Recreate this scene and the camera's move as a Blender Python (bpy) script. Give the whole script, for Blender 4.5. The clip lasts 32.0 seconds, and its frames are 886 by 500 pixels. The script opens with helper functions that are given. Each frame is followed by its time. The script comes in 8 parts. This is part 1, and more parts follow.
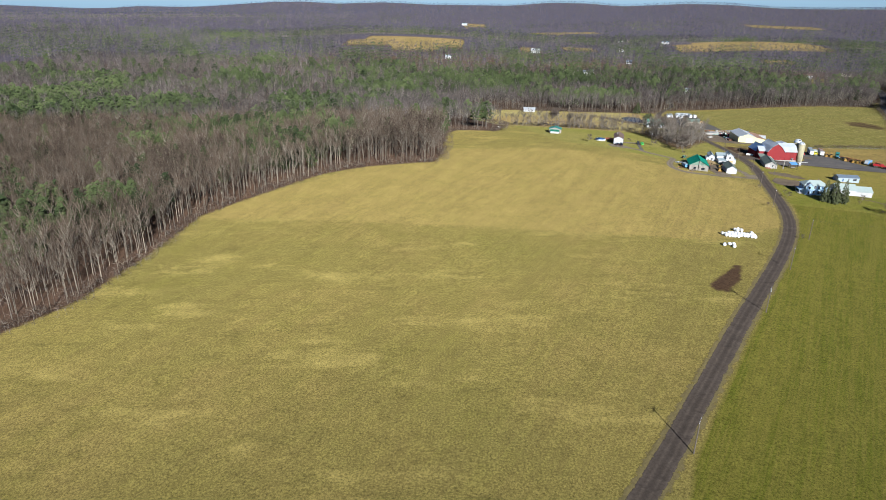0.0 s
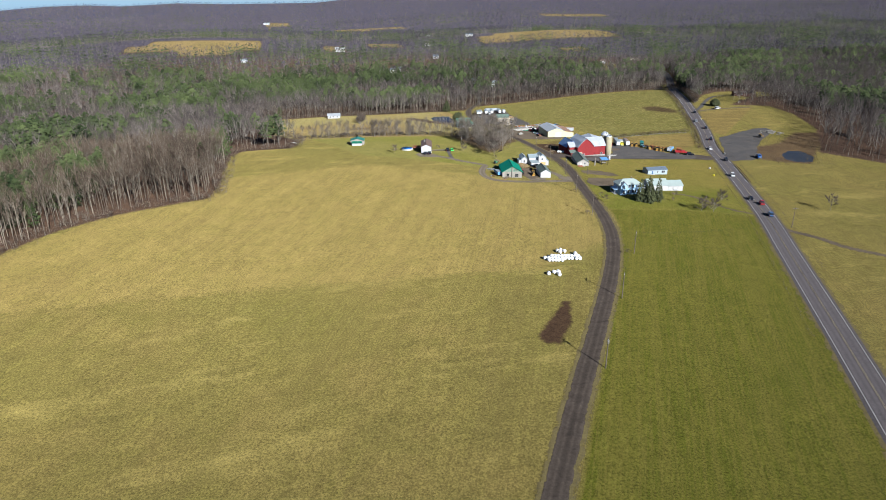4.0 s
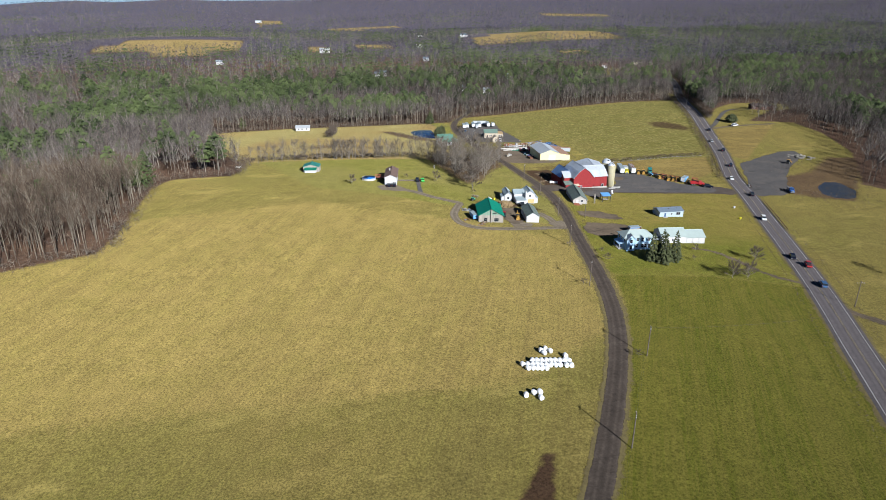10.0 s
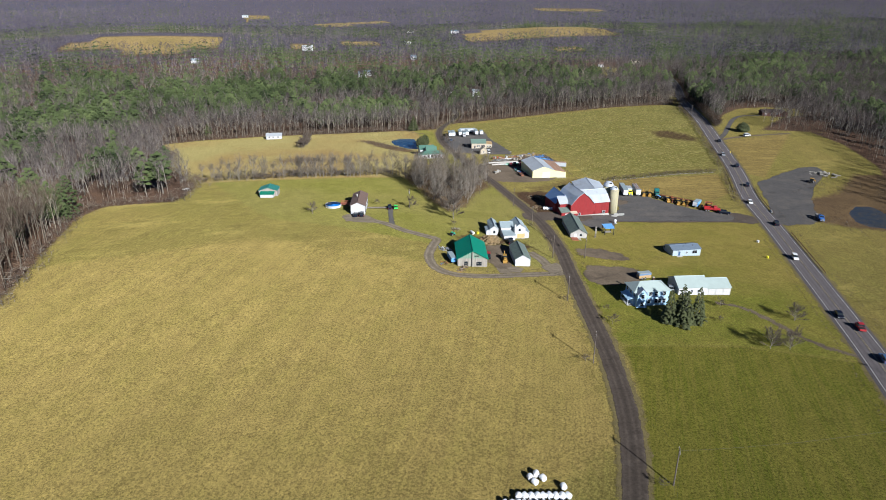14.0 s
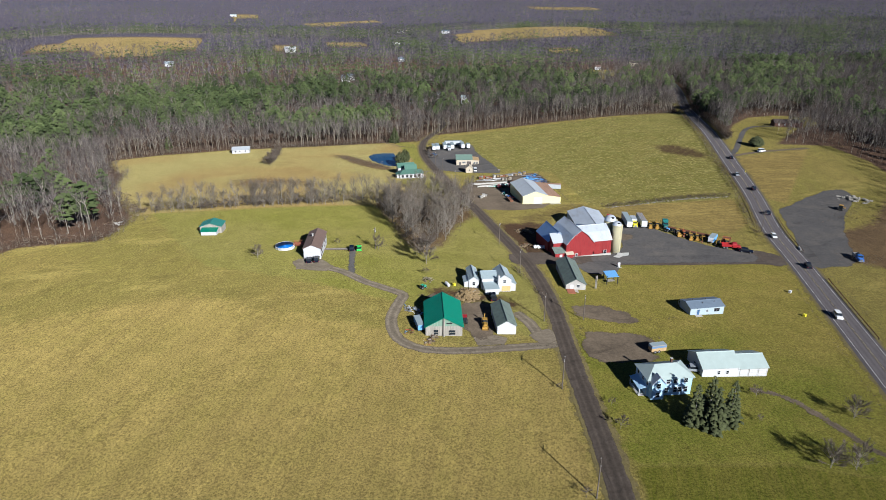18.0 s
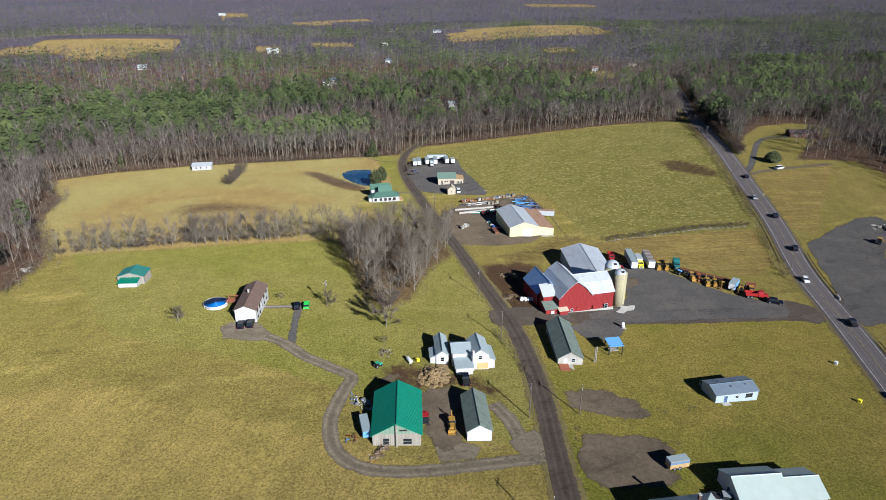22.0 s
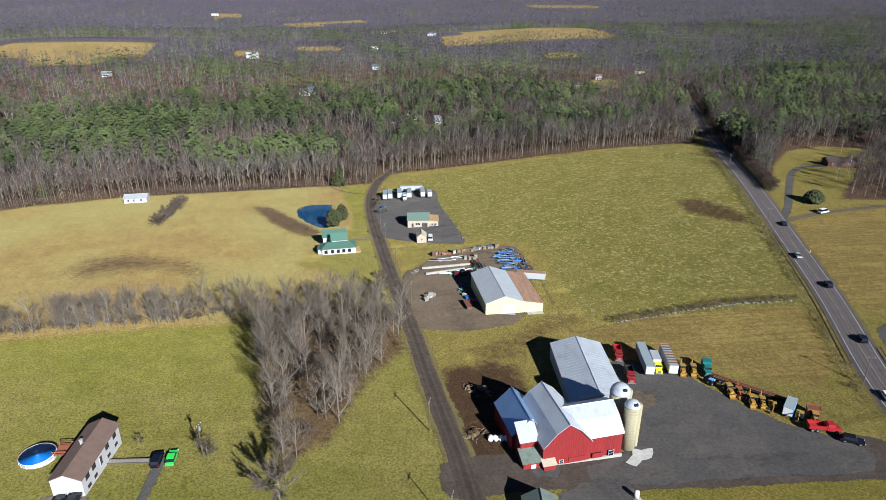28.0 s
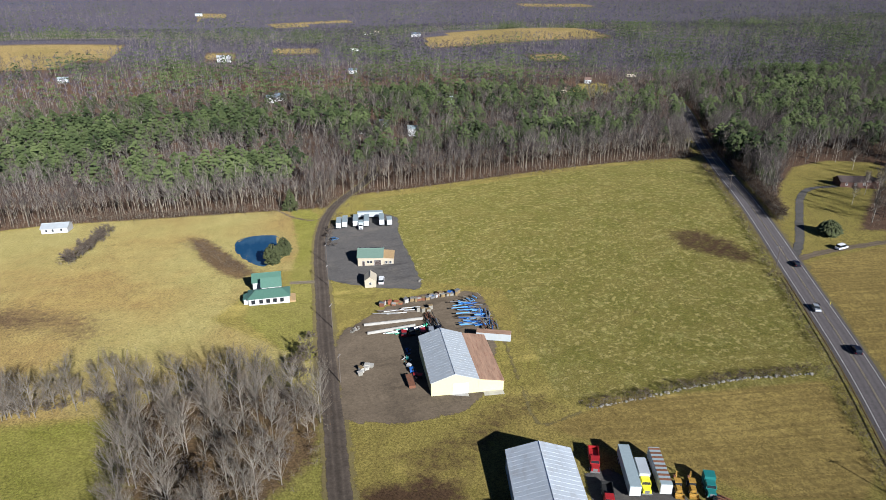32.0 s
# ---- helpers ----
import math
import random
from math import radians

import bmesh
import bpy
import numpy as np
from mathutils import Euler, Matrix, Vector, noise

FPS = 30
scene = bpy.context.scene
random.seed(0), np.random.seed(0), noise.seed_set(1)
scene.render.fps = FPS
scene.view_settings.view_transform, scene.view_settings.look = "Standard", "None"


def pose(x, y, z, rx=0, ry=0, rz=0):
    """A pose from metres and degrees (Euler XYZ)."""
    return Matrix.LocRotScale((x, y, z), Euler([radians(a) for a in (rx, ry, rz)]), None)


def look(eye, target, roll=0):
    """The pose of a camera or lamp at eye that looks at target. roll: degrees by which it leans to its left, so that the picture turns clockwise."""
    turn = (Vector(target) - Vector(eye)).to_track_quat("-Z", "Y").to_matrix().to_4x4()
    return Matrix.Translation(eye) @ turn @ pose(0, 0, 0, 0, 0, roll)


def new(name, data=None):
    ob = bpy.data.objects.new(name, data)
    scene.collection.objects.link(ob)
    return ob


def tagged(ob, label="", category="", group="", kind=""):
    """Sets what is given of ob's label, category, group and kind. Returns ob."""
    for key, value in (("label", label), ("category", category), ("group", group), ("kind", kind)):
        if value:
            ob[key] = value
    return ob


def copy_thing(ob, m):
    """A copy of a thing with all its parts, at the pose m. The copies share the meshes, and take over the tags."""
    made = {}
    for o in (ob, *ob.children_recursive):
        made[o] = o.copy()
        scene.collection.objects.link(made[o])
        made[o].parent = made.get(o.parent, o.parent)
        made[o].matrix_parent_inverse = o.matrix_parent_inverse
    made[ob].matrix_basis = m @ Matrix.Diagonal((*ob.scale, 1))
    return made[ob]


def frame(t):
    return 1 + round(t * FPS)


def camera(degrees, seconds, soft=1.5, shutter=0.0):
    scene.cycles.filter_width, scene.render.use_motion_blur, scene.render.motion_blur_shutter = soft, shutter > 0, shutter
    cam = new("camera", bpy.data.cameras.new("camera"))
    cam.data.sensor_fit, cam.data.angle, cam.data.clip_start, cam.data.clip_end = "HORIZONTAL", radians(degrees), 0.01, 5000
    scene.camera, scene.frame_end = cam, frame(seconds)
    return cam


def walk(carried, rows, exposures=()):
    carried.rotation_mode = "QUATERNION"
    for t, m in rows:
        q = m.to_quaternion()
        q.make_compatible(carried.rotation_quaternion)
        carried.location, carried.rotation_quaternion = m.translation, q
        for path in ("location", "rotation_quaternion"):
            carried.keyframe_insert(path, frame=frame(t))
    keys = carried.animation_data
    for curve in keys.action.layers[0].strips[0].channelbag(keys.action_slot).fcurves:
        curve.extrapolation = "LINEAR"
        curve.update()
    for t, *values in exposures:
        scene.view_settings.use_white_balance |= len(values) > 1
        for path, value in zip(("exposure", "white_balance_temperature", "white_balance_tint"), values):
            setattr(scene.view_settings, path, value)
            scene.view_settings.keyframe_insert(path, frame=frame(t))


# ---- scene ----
cam = camera(69.4, 32.0, 0.9)

PATH = [
    (0, (2.57, -4.66, 94.97), (2.55, 41.76, 76.39), 1.31),
    (0.5, (5.07, 2.80, 94.91), (6.90, 49.19, 76.34), 1.22),
    (1, (7.66, 10.26, 94.85), (14.08, 56.26, 76.33), 0.84),
    (1.5, (10.41, 17.64, 94.81), (19.43, 63.19, 76.26), 0.58),
    (2, (13.41, 24.88, 94.78), (23.76, 70.14, 76.22), 0.32),
    (2.5, (16.67, 31.92, 94.77), (27.92, 76.93, 76.14), 0.07),
    (3, (20.12, 38.77, 94.76), (32.02, 83.60, 76.08), -0.22),
    (3.5, (23.69, 45.47, 94.74), (35.88, 90.20, 76.02), -0.31),
    (5.5, (38.31, 71.66, 94.54), (50.68, 116.34, 75.82), -0.22),
    (6, (41.81, 77.73, 94.52), (54.00, 122.52, 75.92), -0.22),
    (6.5, (44.96, 83.33, 94.49), (56.97, 128.19, 75.97), -0.03),
    (7, (47.77, 88.50, 94.46), (59.78, 133.34, 75.90), 0.01),
    (7.5, (50.39, 93.45, 94.43), (62.39, 138.26, 75.77), 0.17),
    (8, (53.03, 98.44, 94.42), (65.10, 143.19, 75.66), 0.33),
    (8.5, (55.71, 103.62, 94.45), (67.80, 148.33, 75.62), 0.32),
    (9, (58.43, 108.97, 94.50), (70.57, 153.66, 75.65), 0.34),
    (9.5, (61.02, 114.45, 94.57), (73.26, 159.12, 75.74), 0.20),
    (10, (63.56, 120.05, 94.66), (75.86, 164.70, 75.82), 0.19),
    (10.5, (66.15, 125.76, 94.76), (78.49, 170.37, 75.86), 0.21),
    (11, (68.83, 131.59, 94.89), (81.23, 176.18, 75.97), 0.16),
    (11.5, (71.55, 137.53, 95.03), (83.99, 182.09, 76.08), 0.22),
    (12, (74.27, 143.50, 95.17), (86.75, 188.03, 76.16), 0.23),
    (12.5, (76.95, 149.49, 95.29), (89.49, 193.97, 76.20), 0.32),
    (13, (79.60, 155.50, 95.40), (92.17, 199.95, 76.26), 0.27),
    (13.5, (82.28, 161.49, 95.48), (94.93, 205.90, 76.30), 0.32),
    (15.5, (93.58, 185.27, 96.00), (106.40, 229.59, 76.72), 0.21),
    (16, (96.39, 191.12, 96.06), (109.19, 235.44, 76.78), 0.12),
    (16.5, (99.22, 196.85, 96.12), (112.05, 241.19, 76.91), 0.34),
    (17, (102.03, 202.45, 96.16), (115.27, 246.62, 76.83), 0.23),
    (17.5, (104.88, 207.88, 96.17), (117.94, 252.10, 76.82), 0.15),
    (18, (107.78, 213.15, 96.13), (120.76, 257.40, 76.79), 0.28),
    (18.5, (110.70, 218.41, 96.07), (123.65, 262.65, 76.70), 0.36),
    (19, (113.68, 223.79, 96.02), (126.61, 268.05, 76.69), 0.21),
    (19.5, (116.79, 229.22, 96.06), (129.70, 273.48, 76.72), 0.09),
    (20, (119.86, 234.74, 96.12), (132.76, 278.99, 76.76), -0.05),
    (20.5, (122.84, 240.31, 96.20), (135.76, 284.54, 76.77), -0.06),
    (21, (125.76, 245.94, 96.27), (138.71, 290.14, 76.80), 0.01),
    (21.5, (128.61, 251.61, 96.32), (141.65, 295.76, 76.82), 0.05),
    (22, (131.42, 257.20, 96.35), (144.54, 301.32, 76.84), 0.05),
    (22.5, (134.31, 262.61, 96.34), (147.44, 306.73, 76.82), 0.11),
    (23, (137.33, 267.92, 96.32), (150.47, 312.05, 76.83), 0.31),
    (23.5, (140.47, 273.25, 96.32), (153.60, 317.40, 76.86), 0.16),
    (24, (143.74, 278.51, 96.31), (156.82, 322.68, 76.88), 0.16),
    (24.5, (146.94, 283.77, 96.31), (159.95, 327.97, 76.90), 0.08),
    (25, (149.87, 289.07, 96.32), (162.85, 333.29, 76.93), 0.07),
    (25.5, (152.67, 294.38, 96.36), (165.63, 338.62, 76.99), 0.09),
    (27.5, (164.14, 315.71, 96.63), (177.03, 359.91, 77.12), 0.15),
    (28, (167.13, 321.26, 96.63), (180.04, 365.45, 77.10), 0.19),
    (28.5, (170.25, 326.90, 96.59), (183.17, 371.07, 77.05), 0.17),
    (29, (173.57, 332.36, 96.50), (186.48, 376.52, 76.91), 0.24),
    (29.5, (177.13, 337.63, 96.40), (190.06, 381.78, 76.81), 0.19),
    (30, (180.87, 342.75, 96.29), (193.80, 386.89, 76.66), 0.23),
    (30.5, (184.71, 347.81, 96.19), (197.60, 391.92, 76.49), 0.17),
    (31, (188.66, 352.83, 96.10), (201.67, 396.91, 76.43), 0.14),
    (31.5, (192.71, 357.81, 96.05), (205.83, 401.88, 76.40), 0.16),
    (32, (196.85, 362.76, 96.02), (210.07, 406.82, 76.42), 0.00),
]
walk(cam, [(t, look(eye, target, roll)) for t, eye, target, roll in PATH], [(0, 0.74, 5590, 10), (10, 0.70, 5590, 10), (20, 0.68, 5580, 10), (27, 0.76, 5590, 10), (32, 0.82, 5590, 10)])

# ---- light: low winter sun behind the flight, clear sky ----
SUN_WAY = Vector((0.261, -0.965, 0.0)).normalized()      # towards the sun, on the plan
SUN_UP = radians(27.2)
world = bpy.data.worlds.new("sky")
scene.world = world
world.use_nodes = True
wn = world.node_tree.nodes
sky = wn.new("ShaderNodeTexSky")
sky.sky_type, sky.sun_disc = "NISHITA", False
sky.sun_elevation, sky.sun_rotation = SUN_UP, math.atan2(SUN_WAY.x, SUN_WAY.y)
sky.air_density, sky.dust_density, sky.ozone_density, sky.altitude = 0.6, 0.0, 4.0, 2500
world.node_tree.links.new(sky.outputs[0], wn["Background"].inputs[0])
wn["Background"].inputs[1].default_value = 0.038
sun = new("sun", bpy.data.lights.new("sun", "SUN"))
sun.data.energy, sun.data.angle, sun.data.color = 5.0, radians(0.55), (1.0, 0.93, 0.82)
toward = Vector((SUN_WAY.x * math.cos(SUN_UP), SUN_WAY.y * math.cos(SUN_UP), math.sin(SUN_UP)))
sun.rotation_mode = "QUATERNION"
sun.location = (100, 0, 300)
sun.rotation_quaternion = toward.to_track_quat("Z", "Y")

# ---- the lie of the land ----
CONTROL = [(0, 110, 0), (66, 220, 0), (0, 330, 1.1), (123.2, 436.7, 0.22), (84.7, 476.3, -0.77), (165, 368.5, -0.77), (126.5, 258.5, 0.33), (194.7, 330, -1.1), (234.3, 330, -2.86), (244.2, 367.4, -4.4), (216.7, 423.5, -3.96), (243.1, 425.7, -6.82), (245.3, 501.6, -10.12), (195.8, 581.9, -14.52), (242, 610.5, -17.82), (85.8, 721.6, -25.3), (415.8, 541.2, -3.3), (363, 585.2, -5.5), (220, 165, -1.1), (363, 363, -7.7), (330, 462, -8.25), (165, 682, -22), (-88, 385, 0)]
SPAN = 120.0


def hills(x, y):
    """The lie of the land away from the farm: a valley floor, two field hills and the far ridges."""
    ridge = [(-0.95, -40), (-0.63, -54), (-0.51, -68), (-0.47, -42), (-0.39, -38), (-0.29, 8), (-0.24, 19), (-0.19, 9), (-0.12, 26), (-0.05, 17), (0.07, 22), (0.13, 49), (0.18, 51), (0.24, 36), (0.33, 64), (0.39, 63), (0.44, 46), (0.50, 46), (0.57, 58), (0.75, 40), (1.0, 55)]      # bearing, height of the skyline
    x, y = np.asarray(x, float), np.asarray(y, float)
    r, way = np.hypot(x - 110, y - 220), np.arctan2(x - 110, y - 220)
    w = np.clip((r - 950) / 1300, 0, 1)
    w = w * w * (3 - 2 * w)
    z = -13 + 26 * np.exp(-(((x - 720) / 290) ** 2 + ((y - 1480) / 190) ** 2))
    z = z + 24 * np.exp(-(((x + 110) / 330) ** 2 + ((y - 1450) / 190) ** 2))
    z = z - 8 * np.exp(-(((x - 280) / 550) ** 2 + ((y - 880) / 190) ** 2))
    z = z + w * (9 * np.sin(x / 410 + 1.3) * np.sin(y / 530 + 0.4) + 7 * np.sin(x / 230 - y / 310))
    far = np.clip((r - 2500) / 1900, 0, 1)
    far = far * far * (3 - 2 * far)
    return z * (1 - far) + far * np.interp(way, *zip(*ridge))

ctl = np.array(CONTROL)
kernel = np.exp(-((ctl[:, None, 0] - ctl[None, :, 0]) ** 2 + (ctl[:, None, 1] - ctl[None, :, 1]) ** 2) / (2 * SPAN * SPAN))
weights = np.linalg.solve(kernel + 0.02 * np.eye(len(ctl)), ctl[:, 2] - hills(ctl[:, 0], ctl[:, 1]))


def height(x, y):
    x, y = np.asarray(x, float), np.asarray(y, float)
    z = hills(x, y)
    for (cx, cy, _), w in zip(CONTROL, weights):
        z = z + w * np.exp(-((x - cx) ** 2 + (y - cy) ** 2) / (2 * SPAN * SPAN))
    return z


def gz(x, y):
    return float(height(x, y))


# ---- mesh helpers ----
class Build:
    """Gathers vertices and faces of one mesh."""

    def __init__(self):
        self.v, self.f = [], []

    def add(self, verts, faces):
        n = len(self.v)
        self.v += [tuple(p) for p in verts]
        self.f += [tuple(n + i for i in f) for f in faces]
        return self

    def box(self, x0, y0, z0, x1, y1, z1):
        return self.add([(x, y, z) for z in (z0, z1) for x, y in ((x0, y0), (x1, y0), (x1, y1), (x0, y1))],
                        [(3, 2, 1, 0), (4, 5, 6, 7), (0, 1, 5, 4), (1, 2, 6, 5), (2, 3, 7, 6), (3, 0, 4, 7)])

    def slab(self, quad, thick):
        """A plate under a quad (counter-clockwise from above)."""
        q = [Vector(p) for p in quad]
        n = (q[1] - q[0]).cross(q[-1] - q[0]).normalized() * thick
        k = len(q)
        return self.add(q + [p - n for p in q], [tuple(range(k)), tuple(range(2 * k - 1, k - 1, -1))] +
                        [(i, i + k, (i + 1) % k + k, (i + 1) % k) for i in range(k)])

    def prism(self, outline, y0, y1):
        """An outline in x, z, drawn along y."""
        k = len(outline)
        return self.add([(x, y0, z) for x, z in outline] + [(x, y1, z) for x, z in outline],
                        [tuple(range(k)), tuple(range(2 * k - 1, k - 1, -1))] + [(i, i + k, (i + 1) % k + k, (i + 1) % k) for i in range(k)])

    def tube(self, p0, p1, r0, r1, sides=6, cap=True):
        a, b = Vector(p0), Vector(p1)
        d = (b - a).normalized()
        u = d.orthogonal().normalized()
        w = d.cross(u)
        ring = [(math.cos(i * math.tau / sides), math.sin(i * math.tau / sides)) for i in range(sides)]
        faces = [(i, (i + 1) % sides, (i + 1) % sides + sides, i + sides) for i in range(sides)]
        if cap:
            faces += [tuple(range(sides - 1, -1, -1)), tuple(range(sides, 2 * sides))]
        return self.add([a + (u * c + w * s) * r0 for c, s in ring] + [b + (u * c + w * s) * r1 for c, s in ring], faces)

    def lathe(self, profile, sides=16, cap=True):
        """Radius, height pairs turned about z."""
        n = len(profile)
        vs = [(r * math.cos(k * math.tau / sides), r * math.sin(k * math.tau / sides), z) for r, z in profile for k in range(sides)]
        fs = [(i * sides + k, i * sides + (k + 1) % sides, (i + 1) * sides + (k + 1) % sides, (i + 1) * sides + k) for i in range(n - 1) for k in range(sides)]
        return self.add(vs, fs + ([tuple(range((n - 1) * sides, n * sides)), tuple(range(sides - 1, -1, -1))] if cap else []))

    def blob(self, c, r, rng, rough=0.25, seg=8, rows=5):
        """An uneven lump."""
        vs, fs = [], []
        for i in range(rows + 1):
            a = math.pi * i / rows
            for k in range(seg):
                b = math.tau * k / seg
                s = 1 + rng.uniform(-rough, rough)
                vs.append((c[0] + r[0] * s * math.sin(a) * math.cos(b), c[1] + r[1] * s * math.sin(a) * math.sin(b), c[2] + r[2] * s * math.cos(a)))
        for i in range(rows):
            for k in range(seg):
                fs.append((i * seg + k, (i + 1) * seg + k, (i + 1) * seg + (k + 1) % seg, i * seg + (k + 1) % seg))
        return self.add(vs, fs)

    def mesh(self, name, material, smooth=False):
        m = bpy.data.meshes.new(name)
        m.from_pydata(self.v, [], self.f)
        m.materials.append(material)
        if smooth:
            m.polygons.foreach_set("use_smooth", [True] * len(m.polygons))
        m.update()
        return m


def part(name, b, material, parent=None, label="", smooth=False):
    ob = new(name, b.mesh(name, material, smooth) if isinstance(b, Build) else b)
    ob.parent = parent
    if label:
        ob["label"] = label
    return ob


def thing(name, label, category, m, group="", kind=""):
    """An Empty at the base of a thing, to hold its parts."""
    ob = tagged(new(name), label, category, group, kind)
    ob.matrix_world = m
    ob.empty_display_size = 0.5
    return ob


def on_ground(x, y, turn=0, dz=0.0):
    return pose(x, y, gz(x, y) + dz, 0, 0, turn)


def big_mesh(name, verts, tris, material, attrs=None):
    """A mesh from arrays of vertices and triangles, with float attributes at the vertices."""
    m = bpy.data.meshes.new(name)
    verts, tris = np.asarray(verts, np.float32), np.asarray(tris, np.int32)
    k = tris.shape[1]
    m.vertices.add(len(verts))
    m.vertices.foreach_set("co", verts.ravel())
    m.loops.add(tris.size)
    m.loops.foreach_set("vertex_index", tris.ravel())
    m.polygons.add(len(tris))
    m.polygons.foreach_set("loop_start", np.arange(0, tris.size, k, dtype=np.int32))
    m.update(calc_edges=True)
    for key, values in (attrs or {}).items():
        a = m.attributes.new(key, "FLOAT", "POINT")
        a.data.foreach_set("value", np.asarray(values, np.float32))
    m.materials.append(material)
    return m


# ---- materials ----
def nodes_of(name):
    m = bpy.data.materials.new(name)
    m.use_nodes = True
    t = m.node_tree
    return m, t, t.nodes["Principled BSDF"]


def link(t, a, b):
    t.links.new(a, b)


def noise_tex(t, scale, detail=4, rough=0.55, coords=None, stretch=None):
    n = t.nodes.new("ShaderNodeTexNoise")
    n.inputs["Scale"].default_value, n.inputs["Detail"].default_value, n.inputs["Roughness"].default_value = scale, detail, rough
    if coords is None:
        coords = t.nodes.new("ShaderNodeTexCoord").outputs["Object"]
    if stretch:
        mp = t.nodes.new("ShaderNodeMapping")
        mp.inputs["Scale"].default_value = stretch[:3]
        if len(stretch) > 3:
            mp.inputs["Rotation"].default_value = (0, 0, stretch[3])
        link(t, coords, mp.inputs[0])
        coords = mp.outputs[0]
    link(t, coords, n.inputs["Vector"])
    return n.outputs["Fac"]


def ramp(t, fac, *stops):
    n = t.nodes.new("ShaderNodeValToRGB")
    e = n.color_ramp.elements
    while len(e) < len(stops):
        e.new(0.5)
    for el, (p, c) in zip(e, stops):
        el.position, el.color = p, (*c, 1) if len(c) == 3 else (c[0], c[0], c[0], 1)
    link(t, fac, n.inputs[0])
    return n.outputs[0]


def mix(t, fac, a, b, how="MIX"):
    n = t.nodes.new("ShaderNodeMix")
    n.data_type, n.blend_type = "RGBA", how
    for sock, val in ((n.inputs["Factor"], fac), (n.inputs[6], a), (n.inputs[7], b)):
        if isinstance(val, (int, float)):
            sock.default_value = val
        elif isinstance(val, tuple):
            sock.default_value = (*val, 1)
        else:
            link(t, val, sock)
    return n.outputs[2]


def calc(t, how, a, b=0.5, clamp=False):
    n = t.nodes.new("ShaderNodeMath")
    n.operation, n.use_clamp = how, clamp
    for sock, val in zip(n.inputs, (a, b)):
        if isinstance(val, (int, float)):
            sock.default_value = val
        else:
            link(t, val, sock)
    return n.outputs[0]


def bump(t, bsdf, fac, strength=0.3, dist=0.05):
    n = t.nodes.new("ShaderNodeBump")
    n.inputs["Strength"].default_value, n.inputs["Distance"].default_value = strength, dist
    link(t, fac, n.inputs["Height"])
    link(t, n.outputs[0], bsdf.inputs["Normal"])


def plain(name, color, rough=0.6, metal=0.0, var=0.25, scale=1.5, grain=14.0, dirt=None, relief=0.15, vary=0.0, stretch=None):
    """A worn surface: a base colour broken at two scales, with optional dirt and a tone of its own for each object."""
    m, t, b = nodes_of(name)
    big, fine = noise_tex(t, scale, 5, stretch=stretch), noise_tex(t, grain, 3)
    dark = tuple(c * (1 - var) for c in color)
    lite = tuple(min(1, c * (1 + var * 0.6)) for c in color)
    col = mix(t, 0.35, ramp(t, big, (0.3, dark), (0.7, lite)), ramp(t, fine, (0.3, dark), (0.7, lite)))
    if dirt:
        col = mix(t, ramp(t, noise_tex(t, scale * 1.7, 6, 0.65, stretch=stretch), (0.52, (0,)), (0.72, (0.8,))), col, dirt)
    if vary:
        info = t.nodes.new("ShaderNodeObjectInfo")
        hs = t.nodes.new("ShaderNodeHueSaturation")
        link(t, calc(t, "ADD", calc(t, "MULTIPLY", info.outputs["Random"], vary), 1 - vary / 2), hs.inputs["Value"])
        link(t, col, hs.inputs["Color"])
        col = hs.outputs[0]
    link(t, col, b.inputs["Base Color"])
    b.inputs["Roughness"].default_value, b.inputs["Metallic"].default_value = rough, metal
    bump(t, b, fine, relief, 0.02)
    return m


def foliage(name, dark, lite, rough=0.9):
    """Twigs, bark or needles of joined trees: a tone for each tree, held at its vertices."""
    m, t, b = nodes_of(name)
    a = t.nodes.new("ShaderNodeAttribute")
    a.attribute_name = "tone"
    fine = noise_tex(t, 0.9, 3)
    col = mix(t, a.outputs["Fac"], dark, lite)
    col = mix(t, calc(t, "MULTIPLY", fine, 0.45), col, dark)
    link(t, col, b.inputs["Base Color"])
    b.inputs["Roughness"].default_value = rough
    b.inputs["Diffuse Roughness"].default_value = 1.0
    b.inputs["Specular IOR Level"].default_value = 0.15
    return m


MAT = {}
MAT["bark"] = foliage("grey_bark", (0.077, 0.067, 0.055), (0.306, 0.274, 0.228))
MAT["pale_bark"] = foliage("pale_bark", (0.103, 0.084, 0.064), (0.341, 0.299, 0.229))
MAT["twig"] = foliage("bare_twigs", (0.035, 0.028, 0.027), (0.147, 0.123, 0.117))
MAT["near_twig"] = foliage("brown_bare_twigs", (0.047, 0.033, 0.023), (0.155, 0.114, 0.082))
# Remoter woods: the blue-violet of haze is put into the twig colours.
MAT["far_haze_twig"] = foliage("far_twigs_haze_tint", (0.036, 0.033, 0.060), (0.126, 0.111, 0.176))
MAT["hill_haze_twig"] = foliage("slope_twigs_haze_tint", (0.028, 0.024, 0.038), (0.120, 0.103, 0.145))
MAT["ridge_haze_twig"] = foliage("ridge_twigs_haze_tint", (0.043, 0.051, 0.103), (0.075, 0.085, 0.164))
MAT["needle"] = foliage("pine_needles", (0.024, 0.035, 0.014), (0.112, 0.137, 0.051))
MAT["spruce"] = plain("spruce_needles", (0.064, 0.074, 0.024), 0.9, var=0.45, scale=1.2, grain=5)
MAT["yard_bark"] = plain("weathered_bark", (0.34, 0.31, 0.26), 0.9, var=0.35, vary=0.3)
MAT["yard_twig"] = plain("fine_bare_twigs", (0.115, 0.088, 0.066), 0.9, var=0.3, vary=0.4)
